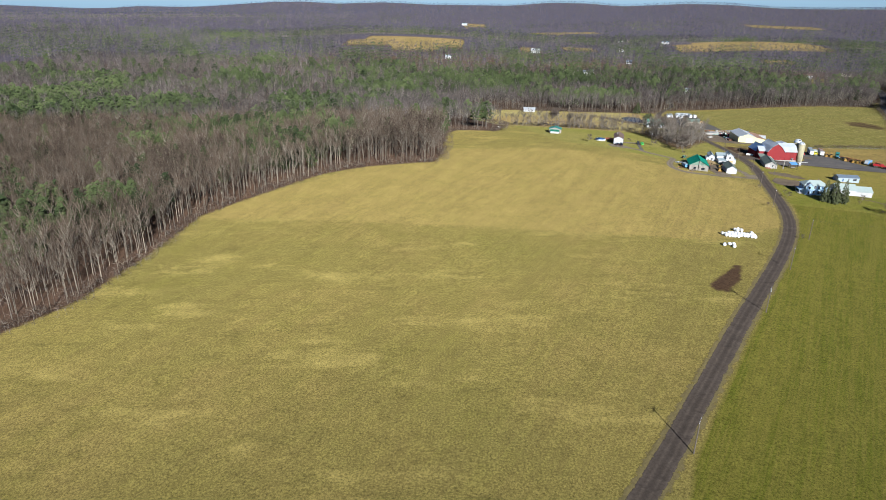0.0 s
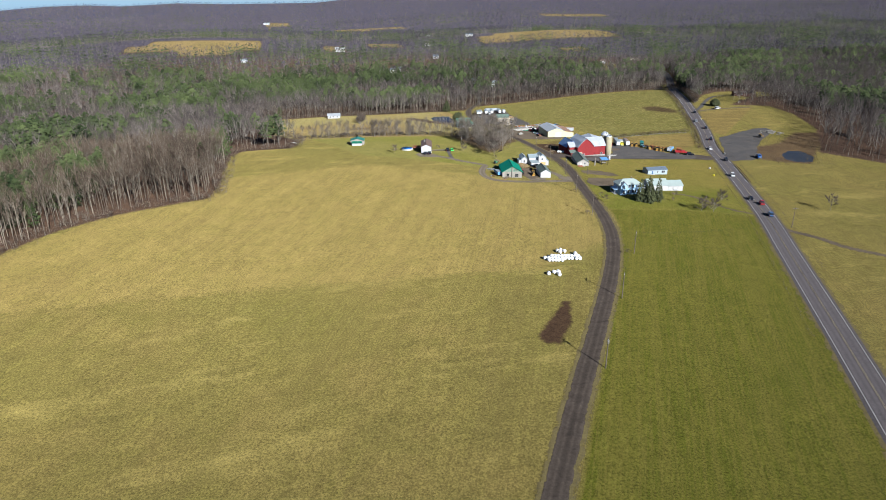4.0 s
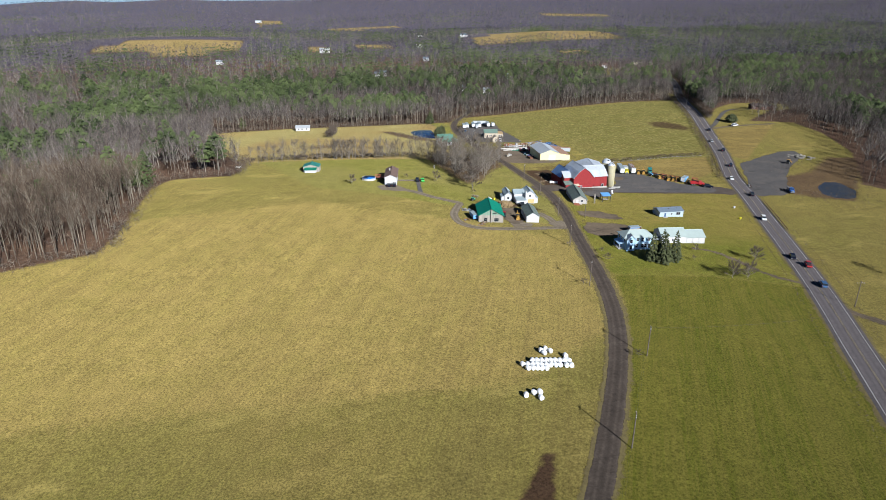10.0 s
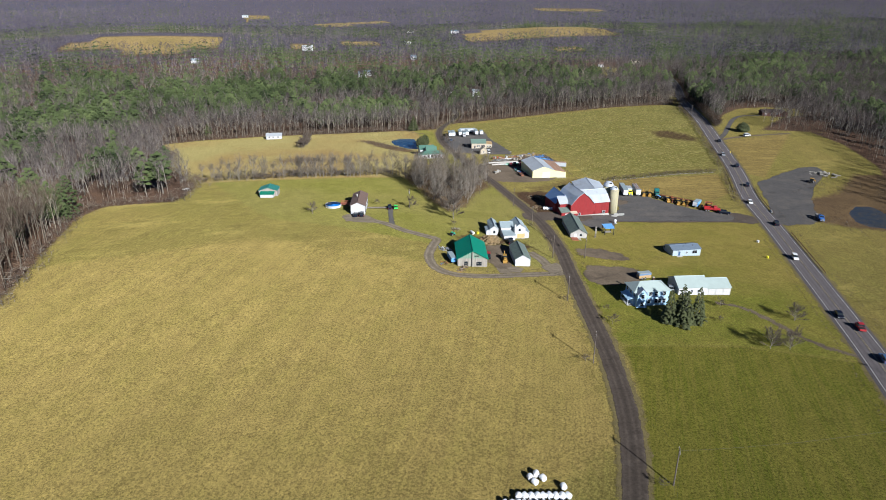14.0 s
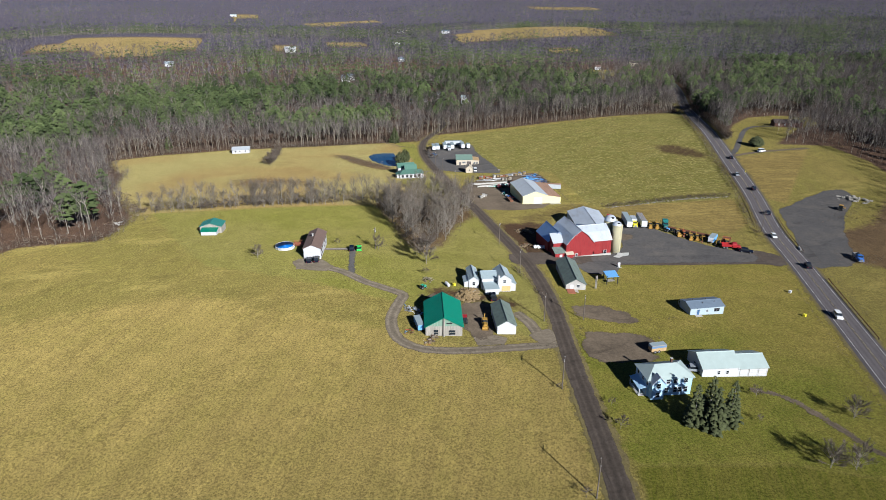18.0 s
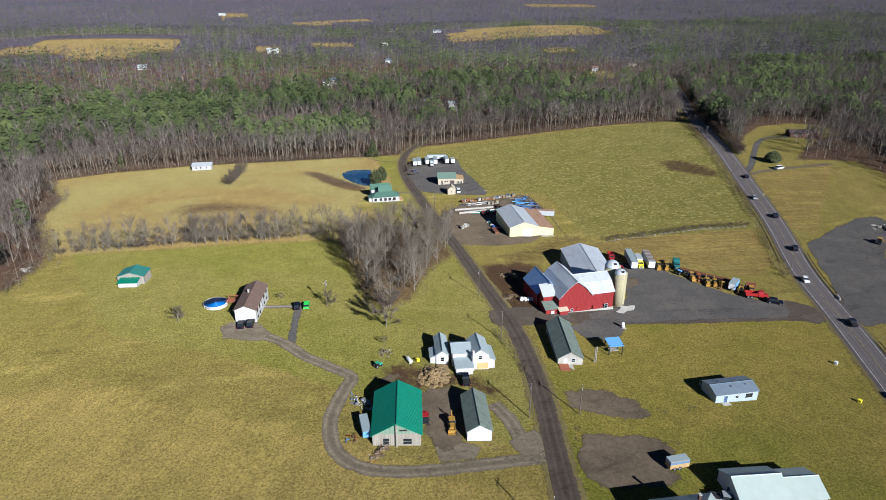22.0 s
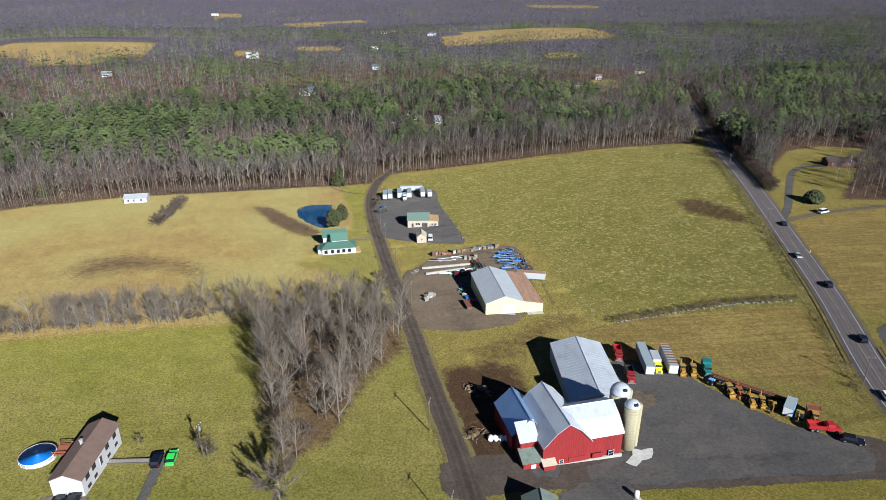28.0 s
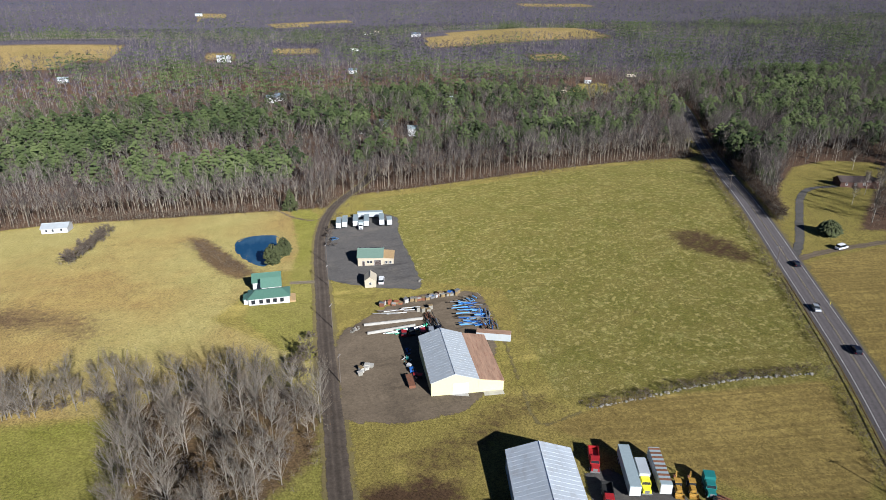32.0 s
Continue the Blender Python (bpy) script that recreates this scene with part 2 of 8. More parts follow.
MAT["copse_bark"] = plain("copse_bark", (0.247, 0.218, 0.178), 0.9, var=0.35, vary=0.4)
MAT["copse_twig"] = plain("grey_copse_twigs", (0.156, 0.120, 0.085), 0.9, var=0.3, vary=0.5)
# Blue sheet metal; the barn wing's blue is skylight put into the colour.
MAT["sky_metal"] = plain("sky_tinted_blue_metal", (0.28, 0.42, 0.64), 0.34, 0.5, var=0.12, scale=0.4)
MAT["pale_sage"] = plain("pale_sage_roof", (0.17, 0.25, 0.20), 0.5, var=0.15)
MAT["brush"] = plain("dry_brush", (0.16, 0.115, 0.065), 0.95, var=0.4, vary=0.5)

MAT["white_siding"] = plain("white_siding", (0.54, 0.54, 0.54), 0.6, var=0.08, scale=0.6, dirt=(0.5, 0.48, 0.43))
MAT["white_metal"] = plain("white_metal_roof", (0.50, 0.53, 0.55), 0.42, 0.15, var=0.10, scale=0.4, dirt=(0.45, 0.45, 0.44))
MAT["pale_tin"] = plain("pale_sage_tin", (0.40, 0.47, 0.44), 0.5, 0.05, var=0.10, scale=0.5)
MAT["blue_siding"] = plain("pale_blue_siding", (0.38, 0.56, 0.73), 0.65, var=0.08)
MAT["grey_siding"] = plain("grey_siding", (0.38, 0.45, 0.48), 0.65, var=0.1)
MAT["old_wood"] = plain("weathered_boards", (0.34, 0.31, 0.26), 0.9, var=0.45, scale=0.9, grain=6, stretch=(3, 3, 0.25))
MAT["red_boards"] = plain("red_barn_boards", (0.26, 0.016, 0.017), 0.75, var=0.35, scale=0.8, grain=5, dirt=(0.23, 0.045, 0.040), stretch=(4, 4, 0.3))
MAT["yellow_siding"] = plain("pale_yellow_steel", (0.80, 0.74, 0.36), 0.5, var=0.08)
MAT["tan_wall"] = plain("tan_masonry", (0.50, 0.43, 0.32), 0.85, var=0.15)
MAT["concrete"] = plain("old_concrete", (0.42, 0.40, 0.36), 0.9, var=0.3, scale=0.5)
MAT["pale_concrete"] = plain("broken_pale_concrete", (0.55, 0.54, 0.50), 0.9, var=0.3, scale=0.8)
MAT["stone"] = plain("pale_stone", (0.27, 0.25, 0.21), 0.9, var=0.35, vary=0.4)
MAT["green_metal"] = plain("green_metal_roof", (0.008, 0.19, 0.115), 0.5, 0.0, var=0.14, scale=0.5)
MAT["green_trim"] = plain("green_trim", (0.05, 0.35, 0.20), 0.5, var=0.1)
MAT["faded_green"] = plain("faded_green_boards", (0.20, 0.30, 0.22), 0.8, var=0.3, scale=0.8, grain=5, dirt=(0.30, 0.27, 0.21), stretch=(3, 3, 0.3))
MAT["teal_roof"] = plain("teal_metal_roof", (0.05, 0.22, 0.18), 0.45, 0.1, var=0.2)
MAT["grey_green_roof"] = plain("faded_green_roll_roof", (0.155, 0.195, 0.165), 0.85, var=0.25, scale=0.6, dirt=(0.09, 0.095, 0.085))
MAT["sage_roof"] = plain("sage_metal_roof", (0.10, 0.20, 0.15), 0.5, 0.1, var=0.15)
MAT["brown_roof"] = plain("brown_shingles", (0.175, 0.115, 0.090), 0.9, var=0.2, scale=0.8)
MAT["dark_roof"] = plain("dark_shingles", (0.07, 0.05, 0.045), 0.9, var=0.3)
MAT["grey_roof"] = plain("grey_shingles", (0.14, 0.18, 0.23), 0.85, var=0.15, scale=0.7)
MAT["light_roof"] = plain("pale_grey_roof", (0.31, 0.37, 0.385), 0.6, 0.05, var=0.12)
MAT["galv"] = plain("galvanised_sheet", (0.56, 0.60, 0.64), 0.40, 0.22, var=0.14, scale=0.25, grain=3, dirt=(0.42, 0.42, 0.42), stretch=(1, 0.5, 1))
MAT["rust_roof"] = plain("rusted_sheet", (0.42, 0.26, 0.17), 0.7, 0.1, var=0.4, scale=0.5, dirt=(0.20, 0.075, 0.04), stretch=(2.5, 0.4, 1))
MAT["rust"] = plain("rust", (0.20, 0.085, 0.045), 0.85, var=0.45, vary=0.4)
MAT["silo"] = plain("silo_staves", (0.40, 0.36, 0.22), 0.85, var=0.25, scale=0.4, dirt=(0.32, 0.30, 0.2), stretch=(2, 2, 0.2))
MAT["wood"] = plain("pole_wood", (0.13, 0.105, 0.085), 0.9, var=0.3)
MAT["new_wood"] = plain("new_sheathing", (0.62, 0.40, 0.17), 0.8, var=0.2)
MAT["deck"] = plain("red_brown_deck", (0.33, 0.11, 0.055), 0.8, var=0.25)
MAT["deck_tan"] = plain("tan_deck", (0.46, 0.31, 0.15), 0.8, var=0.25)
MAT["wrap"] = plain("white_bale_wrap", (0.82, 0.83, 0.82), 0.35, var=0.05, scale=2)
MAT["black"] = plain("black_rubber", (0.018, 0.018, 0.018), 0.7, var=0.2)
MAT["steel"] = plain("grey_steel", (0.30, 0.30, 0.30), 0.5, 0.5, var=0.25)
MAT["yellow"] = plain("machine_yellow", (0.40, 0.23, 0.035), 0.6, var=0.4, dirt=(0.16, 0.085, 0.04))
MAT["bright_yellow"] = plain("bright_yellow_paint", (0.85, 0.75, 0.03), 0.4, var=0.1)
MAT["red"] = plain("red_paint", (0.34, 0.020, 0.022), 0.4, var=0.15)
MAT["blue"] = plain("blue_paint", (0.035, 0.13, 0.42), 0.45, var=0.25, vary=0.4)
MAT["light_blue"] = plain("light_blue_sheet", (0.16, 0.38, 0.70), 0.5, var=0.15)
MAT["teal"] = plain("teal_paint", (0.025, 0.17, 0.16), 0.45, var=0.15)
MAT["lime"] = plain("lime_green_paint", (0.08, 0.72, 0.10), 0.3, var=0.05)
MAT["orange"] = plain("orange_paint", (0.36, 0.11, 0.03), 0.5, var=0.2)
MAT["car_dark"] = plain("dark_car_paint", (0.012, 0.014, 0.025), 0.25, 0.2, var=0.1)
MAT["car_white"] = plain("white_car_paint", (0.75, 0.75, 0.75), 0.3, var=0.05)
MAT["car_silver"] = plain("silver_car_paint", (0.45, 0.47, 0.50), 0.3, 0.4, var=0.05)
MAT["car_blue"] = plain("blue_car_paint", (0.08, 0.16, 0.30), 0.28, 0.3, var=0.05)
MAT["pool_water"] = plain("blue_pool_cover", (0.015, 0.14, 0.46), 0.3, var=0.25, scale=0.5)
MAT["paint_line"] = plain("road_paint", (0.50, 0.49, 0.47), 0.7, var=0.4)
MAT["yellow_line"] = plain("yellow_road_paint", (0.36, 0.30, 0.19), 0.7, var=0.3)
MAT["brick"] = plain("brown_brick", (0.10, 0.05, 0.036), 0.9, var=0.2)
MAT["hay"] = plain("loose_straw", (0.27, 0.19, 0.09), 0.95, var=0.4, scale=1.2)
m, t, b = nodes_of("window_glass")
b.inputs["Base Color"].default_value = (0.02, 0.025, 0.03, 1)
b.inputs["Roughness"].default_value = 0.08
MAT["glass"] = m

# ---- plan of the ground ----
LANE = [(21.3, 68.7), (32.5, 82.8), (43.5, 97.0), (54.0, 111.6), (64.1, 126.5), (74.2, 141.4), (84.3, 156.4), (94.4, 171.2), (104.7, 185.9), (115.1, 200.6), (125.4, 215.4), (135.6, 230.2), (145.4, 245.3), (154.6, 260.7), (162.7, 276.8), (169.2, 293.5), (174.6, 310.6), (179.5, 327.9), (184.2, 345.3), (189.3, 362.5), (194.4, 379.8), (198.6, 397.2), (201.7, 414.9), (203.5, 432.8), (204.6, 450.7), (205.9, 468.6), (207.4, 486.6), (208.8, 504.5), (210.2, 522.5), (211.5, 540.4), (213.0, 558.4), (214.6, 576.3), (216.2, 594.2), (217.7, 612.1), (219.4, 630.1), (221.5, 647.9), (224.5, 665.7), (228.5, 683.1), (234.3, 700.0), (242.5, 715.8), (252.3, 730.8), (261.6, 746.0), (268.3, 762.3), (271.9, 779.7), (274.3, 797.6)]
HIGHWAY = [(66.0, -22.0), (182.9, 177.7), (218.4, 237.7), (249.2, 288.2), (304.2, 385.0), (328.7, 432.0), (356.6, 478.5), (390.3, 543.4), (420.4, 599.5), (447.4, 649.0), (486.2, 712.8), (524.7, 773.3), (566.5, 838.2), (599.5, 896.5), (616.0, 935.0)]
OPEN = [(-154.0, -66.0), (-137.5, 66.0), (-134.2, 168.3), (-121.9, 188.4), (-114.2, 233.5), (-109.8, 275.3), (-93.3, 301.7), (-65.8, 341.3), (-42.7, 357.8), (-3.1, 371.0), (0.2, 389.7), (3.5, 467.8), (11.0, 484.0), (41.8, 481.8), (46.2, 495.0), (48.4, 519.2), (26.4, 590.7), (23.1, 645.7), (2.2, 704.0), (36.3, 721.6), (88.0, 728.2), (189.2, 712.8), (232.1, 704.0), (237.6, 717.2), (255.2, 720.5), (464.2, 697.4), (517.0, 783.2), (532.4, 776.6), (479.6, 693.0), (409.2, 565.4), (445.5, 553.3), (487.3, 541.2), (473.2, 544.0), (467.9, 509.2), (444.1, 459.0), (420.6, 431.4), (388.6, 397.6), (418.6, 337.6), (506.0, 220.0), (484.0, -66.0)]
CLEARING = [(416.8, 577.1), (456.4, 618.2), (503.1, 656.9), (542.2, 670.0), (570.3, 658.9), (541.4, 620.9), (501.5, 601.3), (460.7, 570.9), (441.3, 555.9), (405.3, 548.3), (393.9, 542.7), (401.9, 555.3)]
HILL_FIELD = [(463, 1330), (598, 1362), (706, 1338), (793, 1385), (828, 1480), (758, 1560), (598, 1560), (498, 1470)]
WEST_FIELD = [(-215, 1345), (-180, 1305), (-57, 1258), (25, 1295), (42, 1370), (20, 1420), (-70, 1432), (-140, 1400)]
FAR_FIELD = [(255, 2060), (315, 2030), (495, 2120), (455, 2300), (275, 2280)]
LOW_FIELD = [(585, 1215), (640, 1225), (660, 1260), (600, 1262)]
NOOK = [(571.0, 1031.3), (597.6, 1039.9), (583.8, 993.8), (544.3, 967.9), (516.5, 975.5), (512.3, 998.8)]
CROP = [(41.8, 68.2), (59.4, 110.0), (94.6, 163.9), (123.2, 205.7), (143.0, 234.3), (161.7, 266.2), (171.1, 284.9), (177.1, 300.3), (178.2, 306.9), (213.4, 298.1), (240.9, 282.7), (244.2, 275.0), (214.5, 227.7), (179.3, 172.7), (99.0, 33.0)]
MEADOW = [(251.7, 709.8), (459.1, 688.6), (349.8, 477.0), (330.2, 476.4), (268.8, 492.6), (281.0, 564.8), (253.2, 585.3)]
BACK_FIELD = [(50.6, 521.4), (26.4, 590.7), (23.1, 645.7), (2.2, 704.0), (36.3, 719.4), (88.0, 726.0), (189.2, 712.8), (225.5, 701.8), (215.6, 616.0), (198.0, 616.0), (176.0, 572.0), (209.0, 528.0), (209.0, 500.5), (162.8, 514.8)]
LAWN_A = [(56.3, 522.8), (69.6, 479.5), (79.1, 452.5), (85.3, 439.4), (99.9, 430.5), (117.2, 418.5), (135.7, 403.8), (181.5, 363.0), (195.8, 379.5), (201.3, 418.0), (204.6, 462.0), (209.0, 500.5), (192.5, 517.0), (162.8, 512.6), (70.0, 517.0)]
LAWN_B = [(178.2, 306.9), (213.4, 298.1), (240.9, 282.7), (248.6, 292.6), (288.2, 363.0), (311.3, 409.2), (220.0, 418.0), (204.6, 409.2), (193.6, 368.5), (184.8, 335.5)]
POND_LAWN = [(212.4, 707.0), (221.9, 709.4), (225.7, 692.8), (219.4, 624.6), (212.3, 564.9), (208.7, 529.4), (198.2, 541.8), (186.4, 569.8), (189.4, 585.1), (203.2, 599.1), (211.2, 643.6)]
STUBBLE = [(259.3, 482.5), (285.3, 487.3), (342.6, 476.0), (325.4, 444.7), (309.1, 434.5), (292.4, 448.3), (272.0, 469.3)]
RIGHT_TAN = [(392.4, 536.0), (419.2, 537.7), (451.7, 540.4), (362.6, 461.0), (358.7, 470.4), (377.3, 507.2)]
MUD = [(97.6, 203.1), (102.0, 209.0), (107.6, 214.5), (115.0, 223.3), (117.9, 222.8), (114.0, 215.7), (112.3, 210.3), (106.8, 203.6), (101.9, 198.0), (98.8, 199.6)]
PATCH = [(364.7, 586.9), (378.6, 581.1), (384.1, 562.8), (383.6, 546.9), (374.6, 539.7), (368.0, 546.4), (357.6, 565.0), (360.2, 577.8)]
SCRUB = [(348.3, 420.9), (380.5, 427.1), (416.2, 450.6), (439.8, 445.4), (358.2, 372.4), (341.8, 384.8), (332.4, 396.1)]
REEDS = [(159.4, 682.1), (170.0, 673.8), (179.7, 650.8), (187.8, 630.0), (192.4, 615.4), (183.9, 610.8), (176.3, 622.1), (167.3, 644.4)]
THICKET = [(160.6, 518.1), (161.7, 484.0), (161.7, 455.4), (165.0, 437.8), (174.9, 444.4), (189.2, 470.8), (202.4, 485.1), (206.8, 508.2), (198.0, 517.0), (181.5, 521.4)]
BROWN = [(81.8, 586.1), (90.0, 607.6), (111.1, 608.9), (139.8, 588.0), (145.6, 567.6), (136.4, 560.4), (121.1, 573.9), (105.7, 573.8), (94.7, 566.1)]
DRY = [(-110.9, 270.5), (-70.5, 268.9), (-3.8, 262.4), (67.4, 256.1), (118.9, 250.1), (157.1, 269.4), (179.1, 340.0), (148.9, 370.7), (81.7, 414.8), (3.1, 406.6), (-6.9, 369.5), (-45.8, 357.6), (-92.8, 302.7)]
DIRT = [(158.1, 405.6), (166.2, 403.9), (171.7, 399.3), (181.2, 396.6), (186.0, 386.6), (187.0, 379.0), (183.3, 377.9), (179.8, 383.5), (175.2, 388.9), (166.7, 387.8), (158.4, 392.6), (154.8, 398.0)]
TRODDEN = [(209.6, 472.5), (217.5, 473.1), (226.3, 470.0), (228.3, 464.6), (221.8, 455.5), (214.7, 446.5), (208.2, 437.7), (202.0, 437.2), (202.6, 449.2), (206.2, 462.7)]
BARN_DIRT = [(205.2, 450.8), (212.9, 468.3), (225.3, 476.0), (234.7, 469.1), (232.9, 449.8), (222.5, 433.3), (213.2, 425.1), (202.1, 426.0), (201.4, 435.6)]
RUTS = [(232.6, 489.1), (254.1, 502.6), (270.3, 500.1), (271.5, 484.2), (256.2, 482.1), (238.1, 467.6), (221.1, 468.4), (213.4, 482.0)]
FAR_STRIPS = [[(145.9, 1326.6), (161.6, 1350.5), (185.7, 1332.7), (182.5, 1304.9), (152.4, 1296.7)], [(237.8, 1396.0), (272.2, 1410.8), (309.0, 1387.7), (299.7, 1351.4), (243.2, 1348.9)], [(1192.6, 2754.6), (1431.7, 2888.5), (1637.3, 2731.0), (1418.0, 2659.6)], [(-1126.2, 1691.6), (-1139.3, 1781.7), (-1087.9, 1770.4), (-1068.9, 1690.6), (-1089.3, 1644.8)], [(33.3, 2726.2), (117.8, 2861.6), (155.7, 2774.8), (74.0, 2591.7)]]


def inside(poly, x, y):
    """How far points lie inside an outline, in metres; negative outside."""
    x, y = np.asarray(x, float), np.asarray(y, float)
    best, odd = np.full(x.shape, 1e9), np.zeros(x.shape, bool)
    for (ax, ay), (bx, by) in zip(poly, poly[1:] + poly[:1]):
        dx, dy = bx - ax, by - ay
        s = np.clip(((x - ax) * dx + (y - ay) * dy) / (dx * dx + dy * dy + 1e-9), 0, 1)
        best = np.minimum(best, np.hypot(x - ax - s * dx, y - ay - s * dy))
        with np.errstate(divide="ignore", invalid="ignore"):
            odd ^= ((ay > y) != (by > y)) & (x < (bx - ax) * (y - ay) / (by - ay + 1e-12) + ax)
    return np.where(odd, best, -best)


def open_land(x, y):
    return np.maximum.reduce([inside(p, x, y) for p in (OPEN, CLEARING, HILL_FIELD, WEST_FIELD, FAR_FIELD, LOW_FIELD, NOOK, *FAR_STRIPS)])


def spaced(lo, hi, fine_lo, fine_hi, step, grow=1.09):
    mid = list(np.arange(fine_lo, fine_hi + step, step))
    out, s = [mid[-1]], step
    while out[-1] < hi:
        s *= grow
        out.append(out[-1] + s)
    back, s = [mid[0]], step
    while back[-1] > lo:
        s *= grow
        back.append(back[-1] - s)
    return np.array(back[:0:-1] + mid + out[1:])


gx, gy = spaced(-4400, 4700, -150, 480, 2.5), spaced(-1500, 4880, 70, 740, 2.5)
GX, GY = np.meshgrid(gx, gy)
GZ = height(GX, GY)
# a slight roll of the fields
GZ = GZ + 0.03 * np.sin(GX / 9.0 + GY / 23.0) * np.sin(GY / 14.0)
POND = [(182.8, 653.8), (184.6, 662.6), (190.7, 666.2), (197.7, 665.6), (202.7, 661.8), (201.3, 643.0), (198.2, 631.2), (194.2, 627.5), (189.5, 634.0), (185.2, 642.3)]
POND_R = [(360.2, 400.9), (372.6, 408.1), (380.5, 405.0), (375.5, 387.7), (363.3, 376.9), (354.5, 380.8), (352.2, 388.4)]
POND_Z, POND_R_Z = gz(192, 645) - 0.3, gz(366, 398) - 0.3
for outline, level in ((POND, POND_Z), (POND_R, POND_R_Z)):
    d = inside(outline, GX, GY)
    GZ = np.where(d > -3, GZ + (level + 0.25 - GZ) * np.clip((d + 3) / 3, 0, 1) - np.clip(d, 0, 3) * 0.5, GZ)


def zone(d, soft=2.5):
    return np.clip(d / soft * 0.5 + 0.5, 0, 1)


zones = {
    "woods": zone(-open_land(GX, GY), 4),
    "crop": zone(inside(CROP, GX, GY)),
    "meadow": zone(inside(MEADOW, GX, GY)),
    "back": zone(inside(BACK_FIELD, GX, GY), 4),
    "lawn": zone(inside(LAWN_B, GX, GY), 4),
    "house_lawn": zone(np.maximum(inside(LAWN_A, GX, GY), inside(POND_LAWN, GX, GY)), 4),
    "stubble": zone(np.maximum(inside(STUBBLE, GX, GY), inside(RIGHT_TAN, GX, GY)), 3),
    "straw": zone(np.maximum.reduce([inside(p, GX, GY) for p in (HILL_FIELD, WEST_FIELD, FAR_FIELD, LOW_FIELD, *FAR_STRIPS)]), 8),
    "soil": np.maximum.reduce([zone(inside(MUD, GX, GY), 2.5), 0.6 * zone(inside(PATCH, GX, GY), 5), 0.62 * zone(inside(DIRT, GX, GY), 3), 0.74 * zone(inside(TRODDEN, GX, GY), 5), 0.66 * zone(inside(BARN_DIRT, GX, GY), 5), 0.48 * zone(inside(RUTS, GX, GY), 7)]),
    "scrub": np.maximum.reduce([zone(inside(SCRUB, GX, GY), 6), 0.70 * zone(inside(THICKET, GX, GY) + 2, 4), 0.82 * zone(inside(REEDS, GX, GY), 4), 0.68 * zone(inside(BROWN, GX, GY), 16)]),
    "dry": zone(inside(DRY, GX, GY), 9),
    # grows with distance over wooded land, to carry the haze tint
    "distance_haze": np.clip((np.hypot(GX - 110, GY - 220) - 780) / 500, 0, 1) * (open_land(GX, GY) < 0),
}
nx, ny = len(gx), len(gy)
cell = np.arange(nx * ny).reshape(ny, nx)
quads = np.stack([cell[:-1, :-1], cell[:-1, 1:], cell[1:, 1:], cell[1:, :-1]], -1).reshape(-1, 4)

m, t, b = nodes_of("land")
pos = t.nodes.new("ShaderNodeTexCoord").outputs["Object"]
n_huge, n_big, n_mid, n_fine = noise_tex(t, 0.012, 4, coords=pos), noise_tex(t, 0.075, 6, 0.62, coords=pos), noise_tex(t, 0.42, 6, 0.7, coords=pos), noise_tex(t, 2.6, 5, 0.85, coords=pos)
streak = ramp(t, noise_tex(t, 0.10, 6, 0.75, coords=pos, stretch=(0.35, 1.6, 1)), (0.56, (0,)), (0.70, (1,)))
edge = calc(t, "MULTIPLY", calc(t, "SUBTRACT", n_mid, 0.5), 0.9)


def zone_mask(name, wobble=1.0):
    a = t.nodes.new("ShaderNodeAttribute")
    a.attribute_name = name
    s = calc(t, "ADD", a.outputs["Fac"], calc(t, "MULTIPLY", edge, wobble))
    return ramp(t, s, (0.36, (0,)), (0.64, (1,)))


def turf(a, c, d, e):
    """Grass of two tones in drifts, with tufts."""
    drift = mix(t, ramp(t, n_big, (0.40, (0,)), (0.60, (1,))), a, c)
    tuft = mix(t, ramp(t, n_mid, (0.42, (0,)), (0.68, (0.5,))), drift, d)
    return mix(t, ramp(t, n_fine, (0.48, (0,)), (0.66, (0.9,))), tuft, e)


def combed(way, across, along, detail=4):
    """Noise drawn out along a bearing, as mower and drill leave it."""
    turn, draw = t.nodes.new("ShaderNodeMapping"), t.nodes.new("ShaderNodeMapping")
    turn.inputs["Rotation"].default_value = (0, 0, -way)
    draw.inputs["Scale"].default_value = (along, across, 1)
    link(t, pos, turn.inputs[0])
    link(t, turn.outputs[0], draw.inputs[0])
    return noise_tex(t, 1.0, detail, 0.6, coords=draw.outputs[0])


def rows(across, way, strength, base, line):
    comb = ramp(t, combed(way, across, across * 0.035), (0.42, (0,)), (0.62, (strength,)))
    wide = ramp(t, combed(way, across * 0.16, across * 0.006, 3), (0.46, (0,)), (0.60, (strength * 0.7,)))
    return mix(t, wide, mix(t, comb, base, line), line)


hay_a = turf((0.341, 0.281, 0.087), (0.277, 0.242, 0.067), (0.432, 0.354, 0.119), (0.161, 0.139, 0.039))
hay_b = turf((0.270, 0.249, 0.062), (0.317, 0.274, 0.084), (0.222, 0.213, 0.052), (0.133, 0.122, 0.032))
hayfield = mix(t, ramp(t, n_huge, (0.42, (0,)), (0.60, (0.8,))), hay_a, hay_b)
hayfield = rows(1.1, radians(62), 0.30, hayfield, (0.200, 0.160, 0.055))
hayfield = mix(t, calc(t, "MULTIPLY", streak, 0.55), hayfield, (0.125, 0.112, 0.034))
hayfield = mix(t, ramp(t, noise_tex(t, 0.030, 7, 0.72, coords=pos, stretch=(0.6, 1.5, 1)), (0.54, (0,)), (0.66, (0.65,))), hayfield, (0.46, 0.385, 0.125))
ground = hayfield
